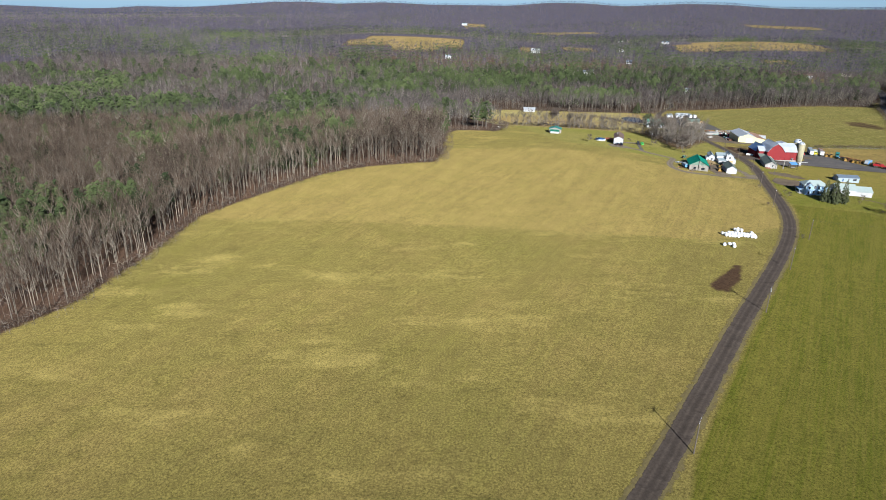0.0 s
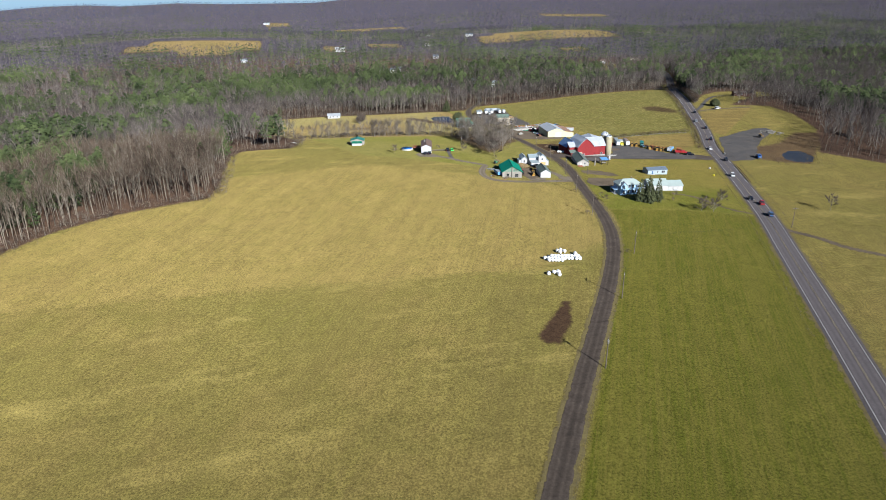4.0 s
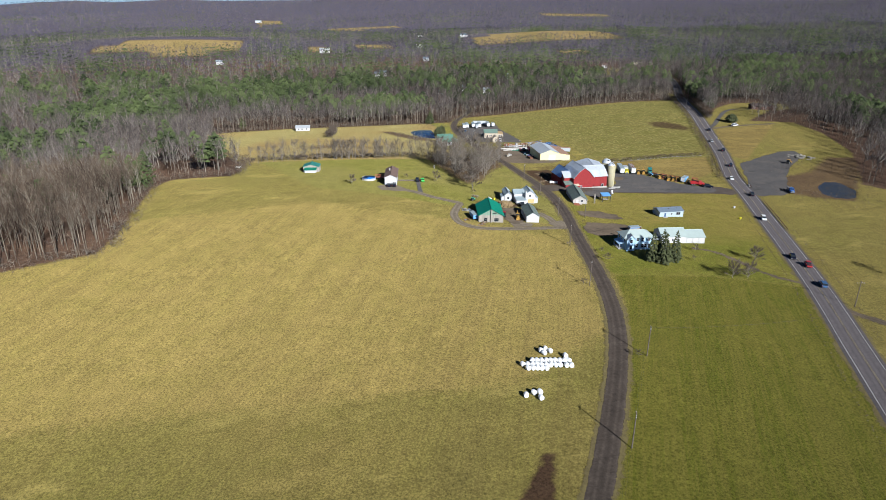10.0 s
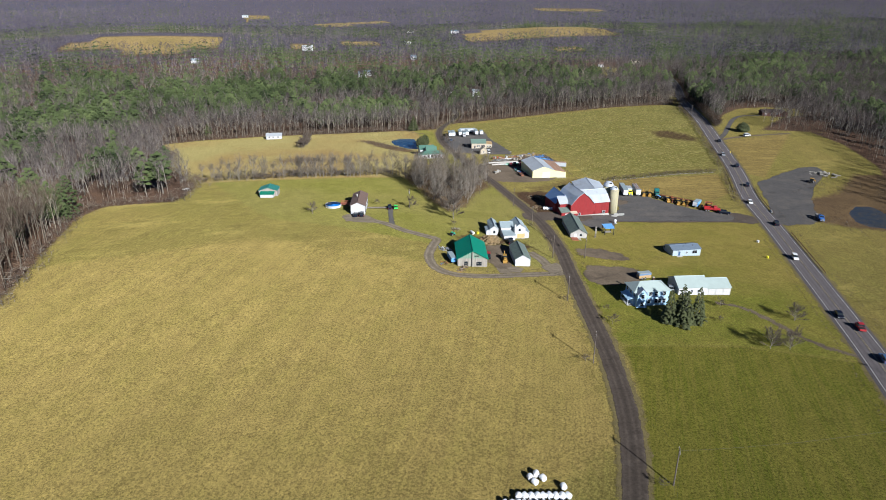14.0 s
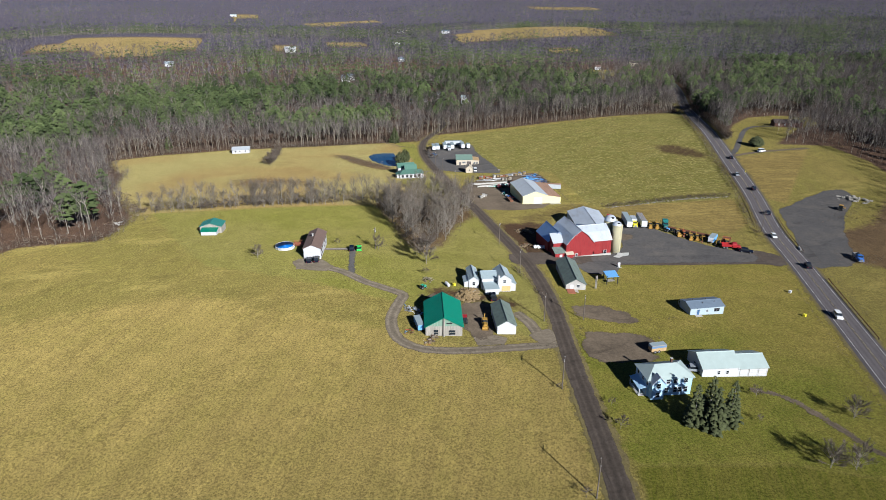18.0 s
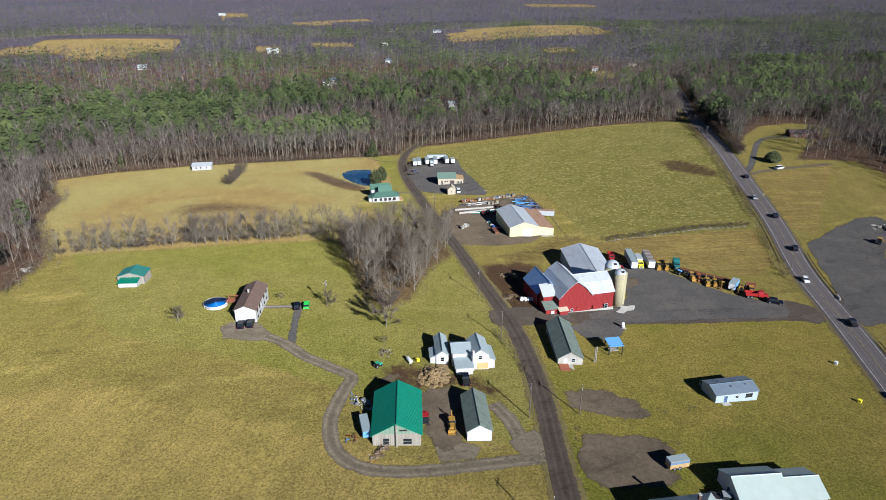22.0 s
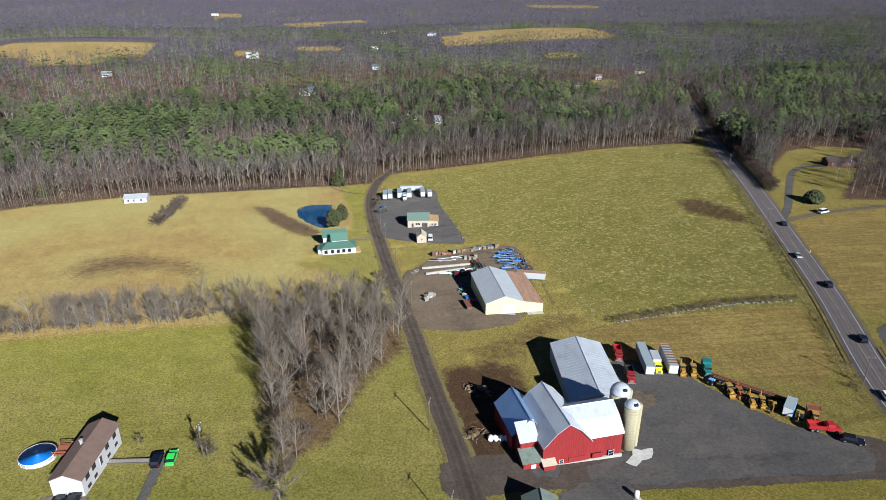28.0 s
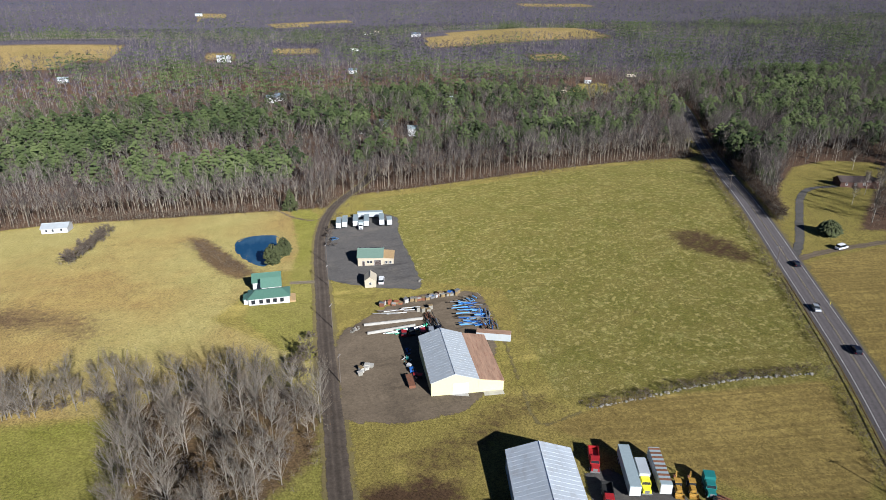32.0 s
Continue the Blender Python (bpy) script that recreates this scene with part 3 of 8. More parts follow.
dry = rows(1.0, radians(64), 0.34, turf((0.431, 0.347, 0.111), (0.363, 0.304, 0.090), (0.470, 0.379, 0.132), (0.208, 0.165, 0.055)), (0.242, 0.188, 0.068))
yard_lawn = turf((0.218, 0.217, 0.045), (0.274, 0.259, 0.065), (0.174, 0.186, 0.037), (0.304, 0.277, 0.085))
lawn = turf((0.167, 0.184, 0.029), (0.237, 0.224, 0.046), (0.129, 0.150, 0.024), (0.281, 0.240, 0.064))
yard_lawn = mix(t, ramp(t, n_huge, (0.42, (0,)), (0.58, (0.65,))), yard_lawn, turf((0.281, 0.247, 0.079), (0.323, 0.282, 0.098), (0.242, 0.222, 0.067), (0.196, 0.186, 0.052)))
lawn = mix(t, ramp(t, n_huge, (0.44, (0,)), (0.60, (0.7,))), lawn, turf((0.268, 0.228, 0.055), (0.318, 0.256, 0.072), (0.225, 0.200, 0.046), (0.362, 0.285, 0.092)))
crop = rows(1.5, radians(58.5), 0.62, turf((0.122, 0.139, 0.020), (0.158, 0.164, 0.026), (0.094, 0.108, 0.014), (0.193, 0.177, 0.033)), (0.222, 0.200, 0.043))
meadow = turf((0.169, 0.168, 0.038), (0.232, 0.205, 0.060), (0.134, 0.143, 0.030), (0.301, 0.248, 0.085))
meadow = mix(t, ramp(t, noise_tex(t, 0.16, 8, 0.78, coords=pos), (0.53, (0,)), (0.64, (0.75,))), meadow, (0.304, 0.285, 0.097))
meadow = mix(t, ramp(t, noise_tex(t, 0.55, 5, 0.65, coords=pos), (0.54, (0,)), (0.60, (0.85,))), meadow, (0.400, 0.350, 0.135))
meadow = mix(t, ramp(t, noise_tex(t, 0.05, 8, 0.74, coords=pos, stretch=(1.6, 0.8, 1)), (0.60, (0,)), (0.70, (0.6,))), meadow, (0.150, 0.118, 0.046))
back = rows(0.8, radians(80), 0.55, turf((0.403, 0.314, 0.113), (0.339, 0.253, 0.097), (0.508, 0.419, 0.160), (0.229, 0.162, 0.066)), (0.296, 0.217, 0.089))
back = mix(t, ramp(t, n_huge, (0.40, (0,)), (0.56, (0.75,))), back, turf((0.422, 0.385, 0.150), (0.373, 0.340, 0.124), (0.455, 0.410, 0.178), (0.243, 0.217, 0.080)))
stubble = mix(t, ramp(t, noise_tex(t, 0.9, 5, 0.7, coords=pos), (0.50, (0,)), (0.60, (0.55,))), rows(0.8, radians(-12), 0.60, turf((0.447, 0.351, 0.116), (0.361, 0.282, 0.090), (0.529, 0.417, 0.148), (0.212, 0.163, 0.058)), (0.219, 0.166, 0.058)), (0.136, 0.106, 0.040))
straw = turf((0.370, 0.285, 0.122), (0.310, 0.235, 0.094), (0.420, 0.330, 0.150), (0.235, 0.172, 0.070))
straw = mix(t, ramp(t, n_huge, (0.42, (0,)), (0.58, (0.6,))), straw, (0.250, 0.205, 0.075))
litter = turf((0.106, 0.071, 0.048), (0.142, 0.092, 0.057), (0.073, 0.051, 0.038), (0.172, 0.112, 0.070))
soil = turf((0.081, 0.051, 0.028), (0.099, 0.064, 0.035), (0.114, 0.075, 0.041), (0.060, 0.039, 0.024))
scrub = turf((0.140, 0.095, 0.050), (0.180, 0.125, 0.060), (0.105, 0.075, 0.042), (0.200, 0.150, 0.080))
# far woods floor: bare-canopy grey with violet haze mixed into its colour
distance_haze = turf((0.094, 0.083, 0.105), (0.125, 0.107, 0.125), (0.077, 0.073, 0.098), (0.147, 0.125, 0.143))
for key, layer, wob in (("dry", dry, 1.1), ("lawn", lawn, 0.8), ("back", back, 0.8), ("house_lawn", yard_lawn, 1.0), ("crop", crop, 0.3), ("meadow", meadow, 0.5), ("stubble", stubble, 0.5), ("straw", straw, 0.3), ("scrub", scrub, 1.0), ("woods", litter, 0.9), ("distance_haze", distance_haze, 0.2), ("soil", soil, 0.8)):
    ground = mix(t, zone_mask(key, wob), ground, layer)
grain = ramp(t, noise_tex(t, 1.8, 8, 0.87, coords=pos), (0.40, (0.34,)), (0.58, (1.04,)))
clump = ramp(t, noise_tex(t, 0.22, 6, 0.72, coords=pos), (0.36, (0.84,)), (0.64, (1.0,)))
ground = mix(t, 1.0, mix(t, 1.0, ground, grain, "MULTIPLY"), clump, "MULTIPLY")
gain = t.nodes.new("ShaderNodeHueSaturation")
gain.inputs["Hue"].default_value = 0.493
gain.inputs["Value"].default_value, gain.inputs["Saturation"].default_value = 0.82, 1.04
link(t, ground, gain.inputs["Color"])
link(t, gain.outputs[0], b.inputs["Base Color"])
b.inputs["Roughness"].default_value = 0.95
b.inputs["Diffuse Roughness"].default_value = 1.0
b.inputs["Specular IOR Level"].default_value = 0.1
bump(t, b, calc(t, "ADD", n_fine, calc(t, "MULTIPLY", n_mid, 0.4)), 0.7, 0.18)
land = m
ground_ob = tagged(new("ground", big_mesh("ground", np.stack([GX, GY, GZ], -1).reshape(-1, 3), quads, land, {k: v.ravel() for k, v in zones.items()})),
                   "rolling hayfields, lawns and leaf-littered woodland floor", "ground", kind="structure")


# ---- roads and yards ----
def smooth_line(points, step=3.0):
    """A rounded line through points, at even steps."""
    p = np.array(points, float)
    p = np.vstack([2 * p[0] - p[1], p, 2 * p[-1] - p[-2]])
    out = []
    for i in range(1, len(p) - 2):
        n = max(2, int(np.linalg.norm(p[i + 1] - p[i]) / step))
        for s in np.arange(n) / n:
            out.append(0.5 * (2 * p[i] + (p[i + 1] - p[i - 1]) * s + (2 * p[i - 1] - 5 * p[i] + 4 * p[i + 1] - p[i + 2]) * s * s + (3 * p[i] - p[i - 1] - 3 * p[i + 1] + p[i + 2]) * s ** 3))
    return np.array(out + [p[-2]])


def ribbon(name, line, offset, width, lift, material, ragged=0.0, label="", category="", wavelength=2.0, sag=0.0):
    """A strip along a line, laid on the land, with thickness and uneven edges."""
    d = np.gradient(line, axis=0)
    d /= np.linalg.norm(d, axis=1)[:, None]
    side = np.stack([d[:, 1], -d[:, 0]], 1)
    rng = np.random.default_rng(len(line))
    jit = rng.normal(0, ragged, (len(line), 2)) if ragged else np.zeros((len(line), 2))
    us = np.array([-0.5, -0.4, -0.2, 0, 0.2, 0.4, 0.5])
    b = Build()
    k = len(us)
    for i in range(len(line)):
        for j, u in enumerate(us):
            q = line[i] + side[i] * (offset + u * width + (jit[i, 0] if j == 0 else jit[i, 1] if j == k - 1 else 0))
            drop = -0.08 if j in (0, k - 1) and width > 1.5 else 0.0
            b.v.append((q[0], q[1], gz(*q) + lift + drop))
    for i in range(len(line) - 1):
        for j in range(k - 1):
            b.f.append((i * k + j, i * k + j + 1, (i + 1) * k + j + 1, (i + 1) * k + j))
    ob = part(name, b, material)
    give(ob, "across", np.tile(us * width, len(line)))
    give(ob, "edge", np.tile((0.5 - np.abs(us)) * width, len(line)))
    if category:
        tagged(ob, label, category, kind="structure")
    return ob


def give(ob, key, values):
    """Values at the vertices of a mesh."""
    ob.data.attributes.new(key, "FLOAT", "POINT").data.foreach_set("value", np.asarray(values, np.float32))


from mathutils import geometry


def sheet(name, outline, lift, material, label="", category="", ragged=0.6, step=5.0, kind="structure", round_it=True):
    """A flat area with an uneven edge, laid on the land."""
    rng = random.Random(len(outline) * 7 + int(outline[0][0]))
    line = smooth_line(outline + outline[:1], 2.0)[:-1] if round_it else np.array(outline, float)
    wave = np.array([[rng.uniform(-ragged, ragged), rng.uniform(-ragged, ragged)] for p in line])
    wave = (np.roll(wave, 1, 0) + 2 * wave + np.roll(wave, -1, 0)) / 4 if round_it else wave
    edge_pts = [Vector((p[0] + w[0] * 0.7, p[1] + w[1] * 0.7)) for p, w in zip(line, wave)]
    k = len(edge_pts)
    xs, ys = np.meshgrid(np.arange(line[:, 0].min(), line[:, 0].max(), step), np.arange(line[:, 1].min(), line[:, 1].max(), step))
    keep = inside([tuple(p) for p in edge_pts], xs, ys) > step * 0.4
    pts = edge_pts + [Vector((x, y)) for x, y in zip(xs[keep], ys[keep])]
    vs, _, fs, *_ = geometry.delaunay_2d_cdt(pts, [(i, (i + 1) % k) for i in range(k)], [], 1, 1e-4)
    b = Build()
    b.v = [(p.x, p.y, gz(p.x, p.y) + lift) for p in vs]
    b.f = [tuple(f) for f in fs]
    ob = part(name, b, material)
    rim = [tuple(p) for p in edge_pts]
    give(ob, "edge", np.maximum(inside(rim, np.array([v[0] for v in b.v]), np.array([v[1] for v in b.v])), 0))
    give(ob, "across", np.full(len(b.v), 9.0))
    if category:
        tagged(ob, label, category, kind=kind)
    return ob


def surface(name, stops, rough, patches=None, scale=0.25, tracks=None, fray=0.0):
    """Worn ground: two scales of grain, patches, wheel tracks along its length and a frayed edge where grass takes over."""
    m, t, b = nodes_of(name)
    p = t.nodes.new("ShaderNodeTexCoord").outputs["Object"]
    n1, n2, n3 = noise_tex(t, scale, 5, coords=p), noise_tex(t, scale * 6, 5, 0.7, coords=p), noise_tex(t, 5.0, 3, coords=p)
    col = mix(t, 0.45, ramp(t, n1, (0.3, stops[0]), (0.7, stops[1])), ramp(t, n2, (0.3, stops[0]), (0.75, stops[2])))
    if patches:
        col = mix(t, ramp(t, noise_tex(t, scale * 0.6, 6, 0.7, coords=p), (0.48, (0,)), (0.66, (0.8,))), col, patches)
        col = mix(t, ramp(t, noise_tex(t, scale * 0.9, 7, 0.75, coords=p, stretch=(0.5, 1.4, 1)), (0.54, (0,)), (0.68, (0.7,))), col, tuple(c * 0.55 for c in stops[0]))
    if tracks:
        a = t.nodes.new("ShaderNodeAttribute")
        a.attribute_name = "across"
        u = calc(t, "DIVIDE", calc(t, "ADD", calc(t, "ABSOLUTE", a.outputs["Fac"]), calc(t, "MULTIPLY", calc(t, "SUBTRACT", n1, 0.5), 0.5)), 8.0)
        col = mix(t, 1.0, col, ramp(t, u, *[(d / 8.0, (v,)) for d, v in tracks]), "MULTIPLY")
    col = mix(t, 1.0, col, ramp(t, noise_tex(t, 1.4, 8, 0.8, coords=p), (0.36, (0.72,)), (0.64, (1.2,))), "MULTIPLY")
    link(t, col, b.inputs["Base Color"])
    b.inputs["Roughness"].default_value = rough
    b.inputs["Diffuse Roughness"].default_value = 1.0
    b.inputs["Specular IOR Level"].default_value = 0.2
    bump(t, b, n2, 0.3, 0.05)
    if fray:
        a = t.nodes.new("ShaderNodeAttribute")
        a.attribute_name = "edge"
        coarse = calc(t, "SUBTRACT", noise_tex(t, 0.35, 4, 0.6, coords=p), 0.44)
        fine = calc(t, "SUBTRACT", noise_tex(t, 2.2, 6, 0.8, coords=p), 0.42)
        wob = calc(t, "MULTIPLY", calc(t, "ADD", coarse, fine), 3.2 * fray)
        link(t, calc(t, "MULTIPLY", calc(t, "SUBTRACT", a.outputs["Fac"], wob), 7.0, True), b.inputs["Alpha"])
    return m


MAT["highway"] = surface("worn_asphalt", ((0.078, 0.068, 0.070), (0.099, 0.088, 0.088), (0.110, 0.099, 0.096)), 0.85, tracks=((0.0, 0.86), (0.5, 0.92), (1.0, 1.12), (1.8, 0.84), (2.7, 1.12), (3.5, 0.86), (4.6, 0.80)))
MAT["lane"] = surface("patched_tar_lane", ((0.038, 0.030, 0.024), (0.053, 0.041, 0.032), (0.071, 0.056, 0.043)), 0.9, (0.064, 0.051, 0.041), 0.30, tracks=((0.0, 0.80), (0.45, 0.90), (0.95, 1.28), (1.5, 0.95), (2.1, 1.15), (2.6, 1.3)), fray=0.55)
MAT["yard"] = surface("cinder_yard", ((0.054, 0.051, 0.049), (0.072, 0.067, 0.063), (0.098, 0.089, 0.083)), 0.9, (0.099, 0.088, 0.076), 0.12, fray=0.7)
MAT["dirt_yard"] = surface("brown_gravel_yard", ((0.081, 0.062, 0.042), (0.111, 0.086, 0.060), (0.155, 0.121, 0.085)), 0.95, (0.066, 0.051, 0.036), 0.12, tracks=((0.0, 0.85), (0.9, 1.2), (1.6, 0.95), (4.0, 1.0)), fray=1.2)
MAT["gravel"] = surface("grey_gravel", ((0.105, 0.086, 0.062), (0.143, 0.118, 0.085), (0.193, 0.158, 0.115)), 0.95, (0.088, 0.072, 0.051), 0.3, tracks=((0.0, 0.78), (0.5, 0.85), (1.0, 1.2), (1.6, 0.9), (4.0, 1.0)), fray=0.35)
MAT["shoulder"] = surface("grassy_shoulder", ((0.086, 0.069, 0.030), (0.132, 0.109, 0.040), (0.165, 0.132, 0.056)), 0.95, fray=1.3)
m, t, b = nodes_of("pond_water")
link(t, ramp(t, noise_tex(t, 0.12, 4, stretch=(1, 0.4, 1)), (0.40, (0.016, 0.060, 0.125)), (0.62, (0.050, 0.110, 0.180))), b.inputs["Base Color"])
b.inputs["Roughness"].default_value = 0.10
bump(t, b, noise_tex(t, 0.8, 3), 0.12, 0.05)
MAT["water"] = m
m, t, b = nodes_of("marsh_water")
link(t, ramp(t, noise_tex(t, 0.35, 6, 0.7), (0.42, (0.020, 0.032, 0.045)), (0.66, (0.080, 0.066, 0.045))), b.inputs["Base Color"])
b.inputs["Roughness"].default_value = 0.35
MAT["marsh"] = m

lane = smooth_line(LANE)
hw = smooth_line(HIGHWAY, 4.0)
ribbon("pavement", lane, 0, 9.0, 0.05, MAT["shoulder"], 0.35, "trodden grassy verge of the farm lane", "verge")
ribbon("road", lane, 0, 6.0, 0.10, MAT["lane"], 0.09, "dark patched tar farm lane", "road")
ribbon("pavement", hw, 0, 13.0, 0.06, MAT["shoulder"], 0.5, "dry grassy shoulder of the highway", "verge")
ribbon("road", hw, 0, 9.6, 0.16, MAT["highway"], 0.05, "worn grey two-lane asphalt highway", "road")
for off, wid, key in ((-3.62, 0.15, "paint_line"), (3.62, 0.15, "paint_line"), (-0.15, 0.10, "yellow_line"), (0.15, 0.10, "yellow_line")):
    ribbon("trim", hw, off, wid, 0.20, MAT[key], 0, "painted line on the highway", "road marking")
sheet("road", [(219.2, 439.1), (216.9, 426.5), (212.2, 421.8), (225.1, 418.9), (238.7, 413.4), (261.2, 410.2), (290.5, 404.6), (297.5, 405.6), (300.5, 412.1), (288.7, 425.8), (281.1, 442.4), (277.5, 454.0), (268.9, 461.3), (267.6, 468.7), (260.7, 463.5), (253.1, 436.2), (241.5, 425.0), (226.4, 424.4)], 0.08, MAT["yard"], "dark cinder yard beside the red barn", "yard", 0.8)
sheet("road", [(217.2, 550.1), (232.2, 563.1), (242.9, 571.0), (257.0, 571.6), (269.7, 567.3), (271.9, 557.6), (266.1, 531.9), (257.2, 510.1), (247.7, 497.3), (235.9, 492.8), (222.3, 493.2), (211.0, 499.0), (211.7, 515.4), (211.3, 531.1)], 0.08, MAT["dirt_yard"], "brown gravel yard round the yellow workshop", "yard", 1.0)
sheet("road", [(219.3, 640.7), (225.8, 664.2), (242.8, 683.3), (263.2, 672.8), (259.2, 640.7), (254.0, 581.7), (244.2, 580.6), (228.7, 590.4), (218.5, 601.0), (216.9, 616.6)], 0.08, MAT["yard"], "dark gravel yard round the office", "yard", 0.8)
sheet("road", [(352.0, 455.2), (366.0, 460.4), (387.0, 468.2), (401.3, 471.2), (407.3, 467.2), (397.7, 453.9), (377.2, 439.1), (354.3, 416.1), (334.3, 392.6), (321.7, 391.6), (313.3, 394.2), (331.1, 422.5)], 0.08, MAT["yard"], "grey gravel lot beside the highway", "yard", 1.2)
sheet("road", [(197.2, 363.9), (200.2, 364.7), (210.2, 361.0), (218.2, 357.2), (216.7, 352.6), (211.1, 349.9), (211.3, 344.8), (211.2, 342.4), (199.9, 344.5), (192.1, 347.0), (191.0, 352.1), (192.8, 358.1)], 0.08, MAT["dirt_yard"], "patchy gravel yard behind the blue house", "yard", 1.0)
sheet("road", [(201.1, 381.7), (210.9, 380.8), (216.9, 375.0), (226.6, 369.5), (235.5, 366.0), (233.8, 363.7), (221.3, 367.1), (212.9, 365.5), (204.8, 369.8), (198.9, 375.5)], 0.08, MAT["dirt_yard"], "rutted gravel track to the mobile home", "yard", 0.8)


def pond(outline, level, label, key="water"):
    cx, cy = np.mean(outline, axis=0)
    edge = [(cx + (x - cx) * 1.05, cy + (y - cy) * 1.05, level) for x, y in smooth_line(outline + outline[:1], 2.0)[:-1]]
    tagged(part("water", Build().add(edge, [tuple(range(len(edge)))]), MAT[key]), label, "pond", kind="structure")


pond(POND, POND_Z, "still blue farm pond under the lawn")
pond(POND_R, POND_R_Z, "small murky pond grown over with reeds", "marsh")

# ---- woods ----
def twig_tree(seed, h, limbs, twigs, spread=0.30, twig_w=0.10, sides=3, bole=0.02, fork=0, low=0.7, rise=(0.14, 0.30), flat=False):
    """A bare tree as arrays: tapered trunk and limbs, then fans of thin twigs. Returns wood and twig vertices and triangles."""
    rng = np.random.default_rng(seed)
    wv, wf, tv, tf = [], [], [], []

    def limb(a, b, r0, r1):
        if flat:
            u = np.cross(b - a, rng.normal(0, 1, 3))
            u *= r0 * 1.3 / (np.linalg.norm(u) + 1e-9)
            wv.extend([a - u, a + u, b])
            wf.append((len(wv) - 3, len(wv) - 2, len(wv) - 1))
            return
        d = (b - a) / (np.linalg.norm(b - a) + 1e-9)
        u = np.cross(d, [0.3, 0.9, 0.2])
        u /= np.linalg.norm(u)
        w = np.cross(d, u)
        n = len(wv)
        for p, r in ((a, r0), (b, r1)):
            for k in range(sides):
                c = math.tau * k / sides
                wv.append(p + (u * math.cos(c) + w * math.sin(c)) * r)
        for k in range(sides):
            k2 = (k + 1) % sides
            wf.append((n + k, n + k2, n + sides + k2))
            wf.append((n + k, n + sides + k2, n + sides + k))

    base, lean = np.zeros(3), rng.normal(0, 0.03, 2)
    knee = np.array([lean[0] * h * 0.4, lean[1] * h * 0.4, h * 0.42])
    top = np.array([lean[0] * h, lean[1] * h, h * 0.86])
    limb(base - [0, 0, 0.4], knee, h * bole, h * bole * 0.7)
    limb(knee, top, h * bole * 0.7, h * bole * 0.15)
    tips = [(knee * 0.3 + top * 0.7, top)]
    for i in range(limbs):
        s = rng.uniform(0.25 if low > 0.6 else 0.0, 0.9)
        a = knee + (top - knee) * s if s > 0.4 else knee * (low + s * (1 - low) * 2.4)
        ang = rng.uniform(0, math.tau)
        out = h * spread * rng.uniform(0.55, 1.0) * (1.15 - 0.6 * s)
        b = a + np.array([math.cos(ang) * out, math.sin(ang) * out, h * rng.uniform(*rise)])
        limb(a, b, h * bole * 0.38, h * bole * 0.10)
        tips.append((a, b))
        for _ in range(fork):
            c = a + (b - a) * rng.uniform(0.3, 0.7)
            d = c + (b - a) * rng.uniform(0.3, 0.6) + rng.normal(0, h * 0.055, 3) + [0, 0, h * 0.05]
            limb(c, d, h * bole * 0.17, h * bole * 0.06)
            tips.append((c, d))
    for i in range(twigs):
        a, b = tips[rng.integers(len(tips))]
        o = a + (b - a) * rng.uniform(0.3, 1.0)
        d = (b - a) / np.linalg.norm(b - a) * 0.7 + rng.normal(0, 0.55, 3) + [0, 0, 0.35]
        d /= np.linalg.norm(d)
        ln = h * rng.uniform(0.07, 0.17)
        u = np.cross(d, rng.normal(0, 1, 3))
        u /= np.linalg.norm(u) + 1e-9
        n = len(tv)
        tv.extend([o - u * twig_w / 2, o + u * twig_w / 2, o + d * ln])
        tf.append((n, n + 1, n + 2))
    return np.array(wv), np.array(wf), np.array(tv), np.array(tf)


def white_pine(seed, tiers, boughs, spread=0.20, clear=0.35, rim=5, fine=1.0):
    """A tall pine as arrays: a bare lower trunk and a ragged oval crown of many drooping needle clumps."""
    rng = np.random.default_rng(seed)
    tv, tf = [], []
    r = 0.014
    wv = [np.array([r * math.cos(k * 2.094), r * math.sin(k * 2.094), -0.02]) for k in range(3)] + [np.array([0, 0, 0.95])]
    wf = [(0, 1, 3), (1, 2, 3), (2, 0, 3)]

    def clump(c, rad):
        n = len(tv)
        tv.append(c + np.array([rng.normal(0, 0.2) * rad, rng.normal(0, 0.2) * rad, rad * rng.uniform(0.25, 0.6)]))
        for j in range(rim):
            a = math.tau * (j + rng.uniform(-0.3, 0.3)) / rim
            q = rad * rng.uniform(0.55, 1.25)
            tv.append(c + np.array([math.cos(a) * q, math.sin(a) * q, -rad * rng.uniform(0.1, 0.7)]))
        tf.extend((n, n + 1 + j, n + 1 + (j + 1) % rim) for j in range(rim))

    for i in range(tiers):
        s = i / (tiers - 1)
        shape = math.sin(math.pi * (0.26 + 0.68 * s)) ** 0.8
        off = rng.uniform(0, math.tau)
        for k in range(boughs):
            a = off + math.tau * (k + rng.uniform(-0.35, 0.35)) / boughs
            ln = spread * shape * rng.uniform(0.45, 1.1)
            z = clear + (0.93 - clear) * s + rng.uniform(-0.03, 0.03)
            clump(np.array([math.cos(a) * ln, math.sin(a) * ln, z]), fine * spread * rng.uniform(0.30, 0.50) * (0.55 + 0.45 * shape))
    clump(np.array([0, 0, 0.95]), spread * 0.3)
    return np.array(wv), np.array(wf), np.array(tv), np.array(tf)


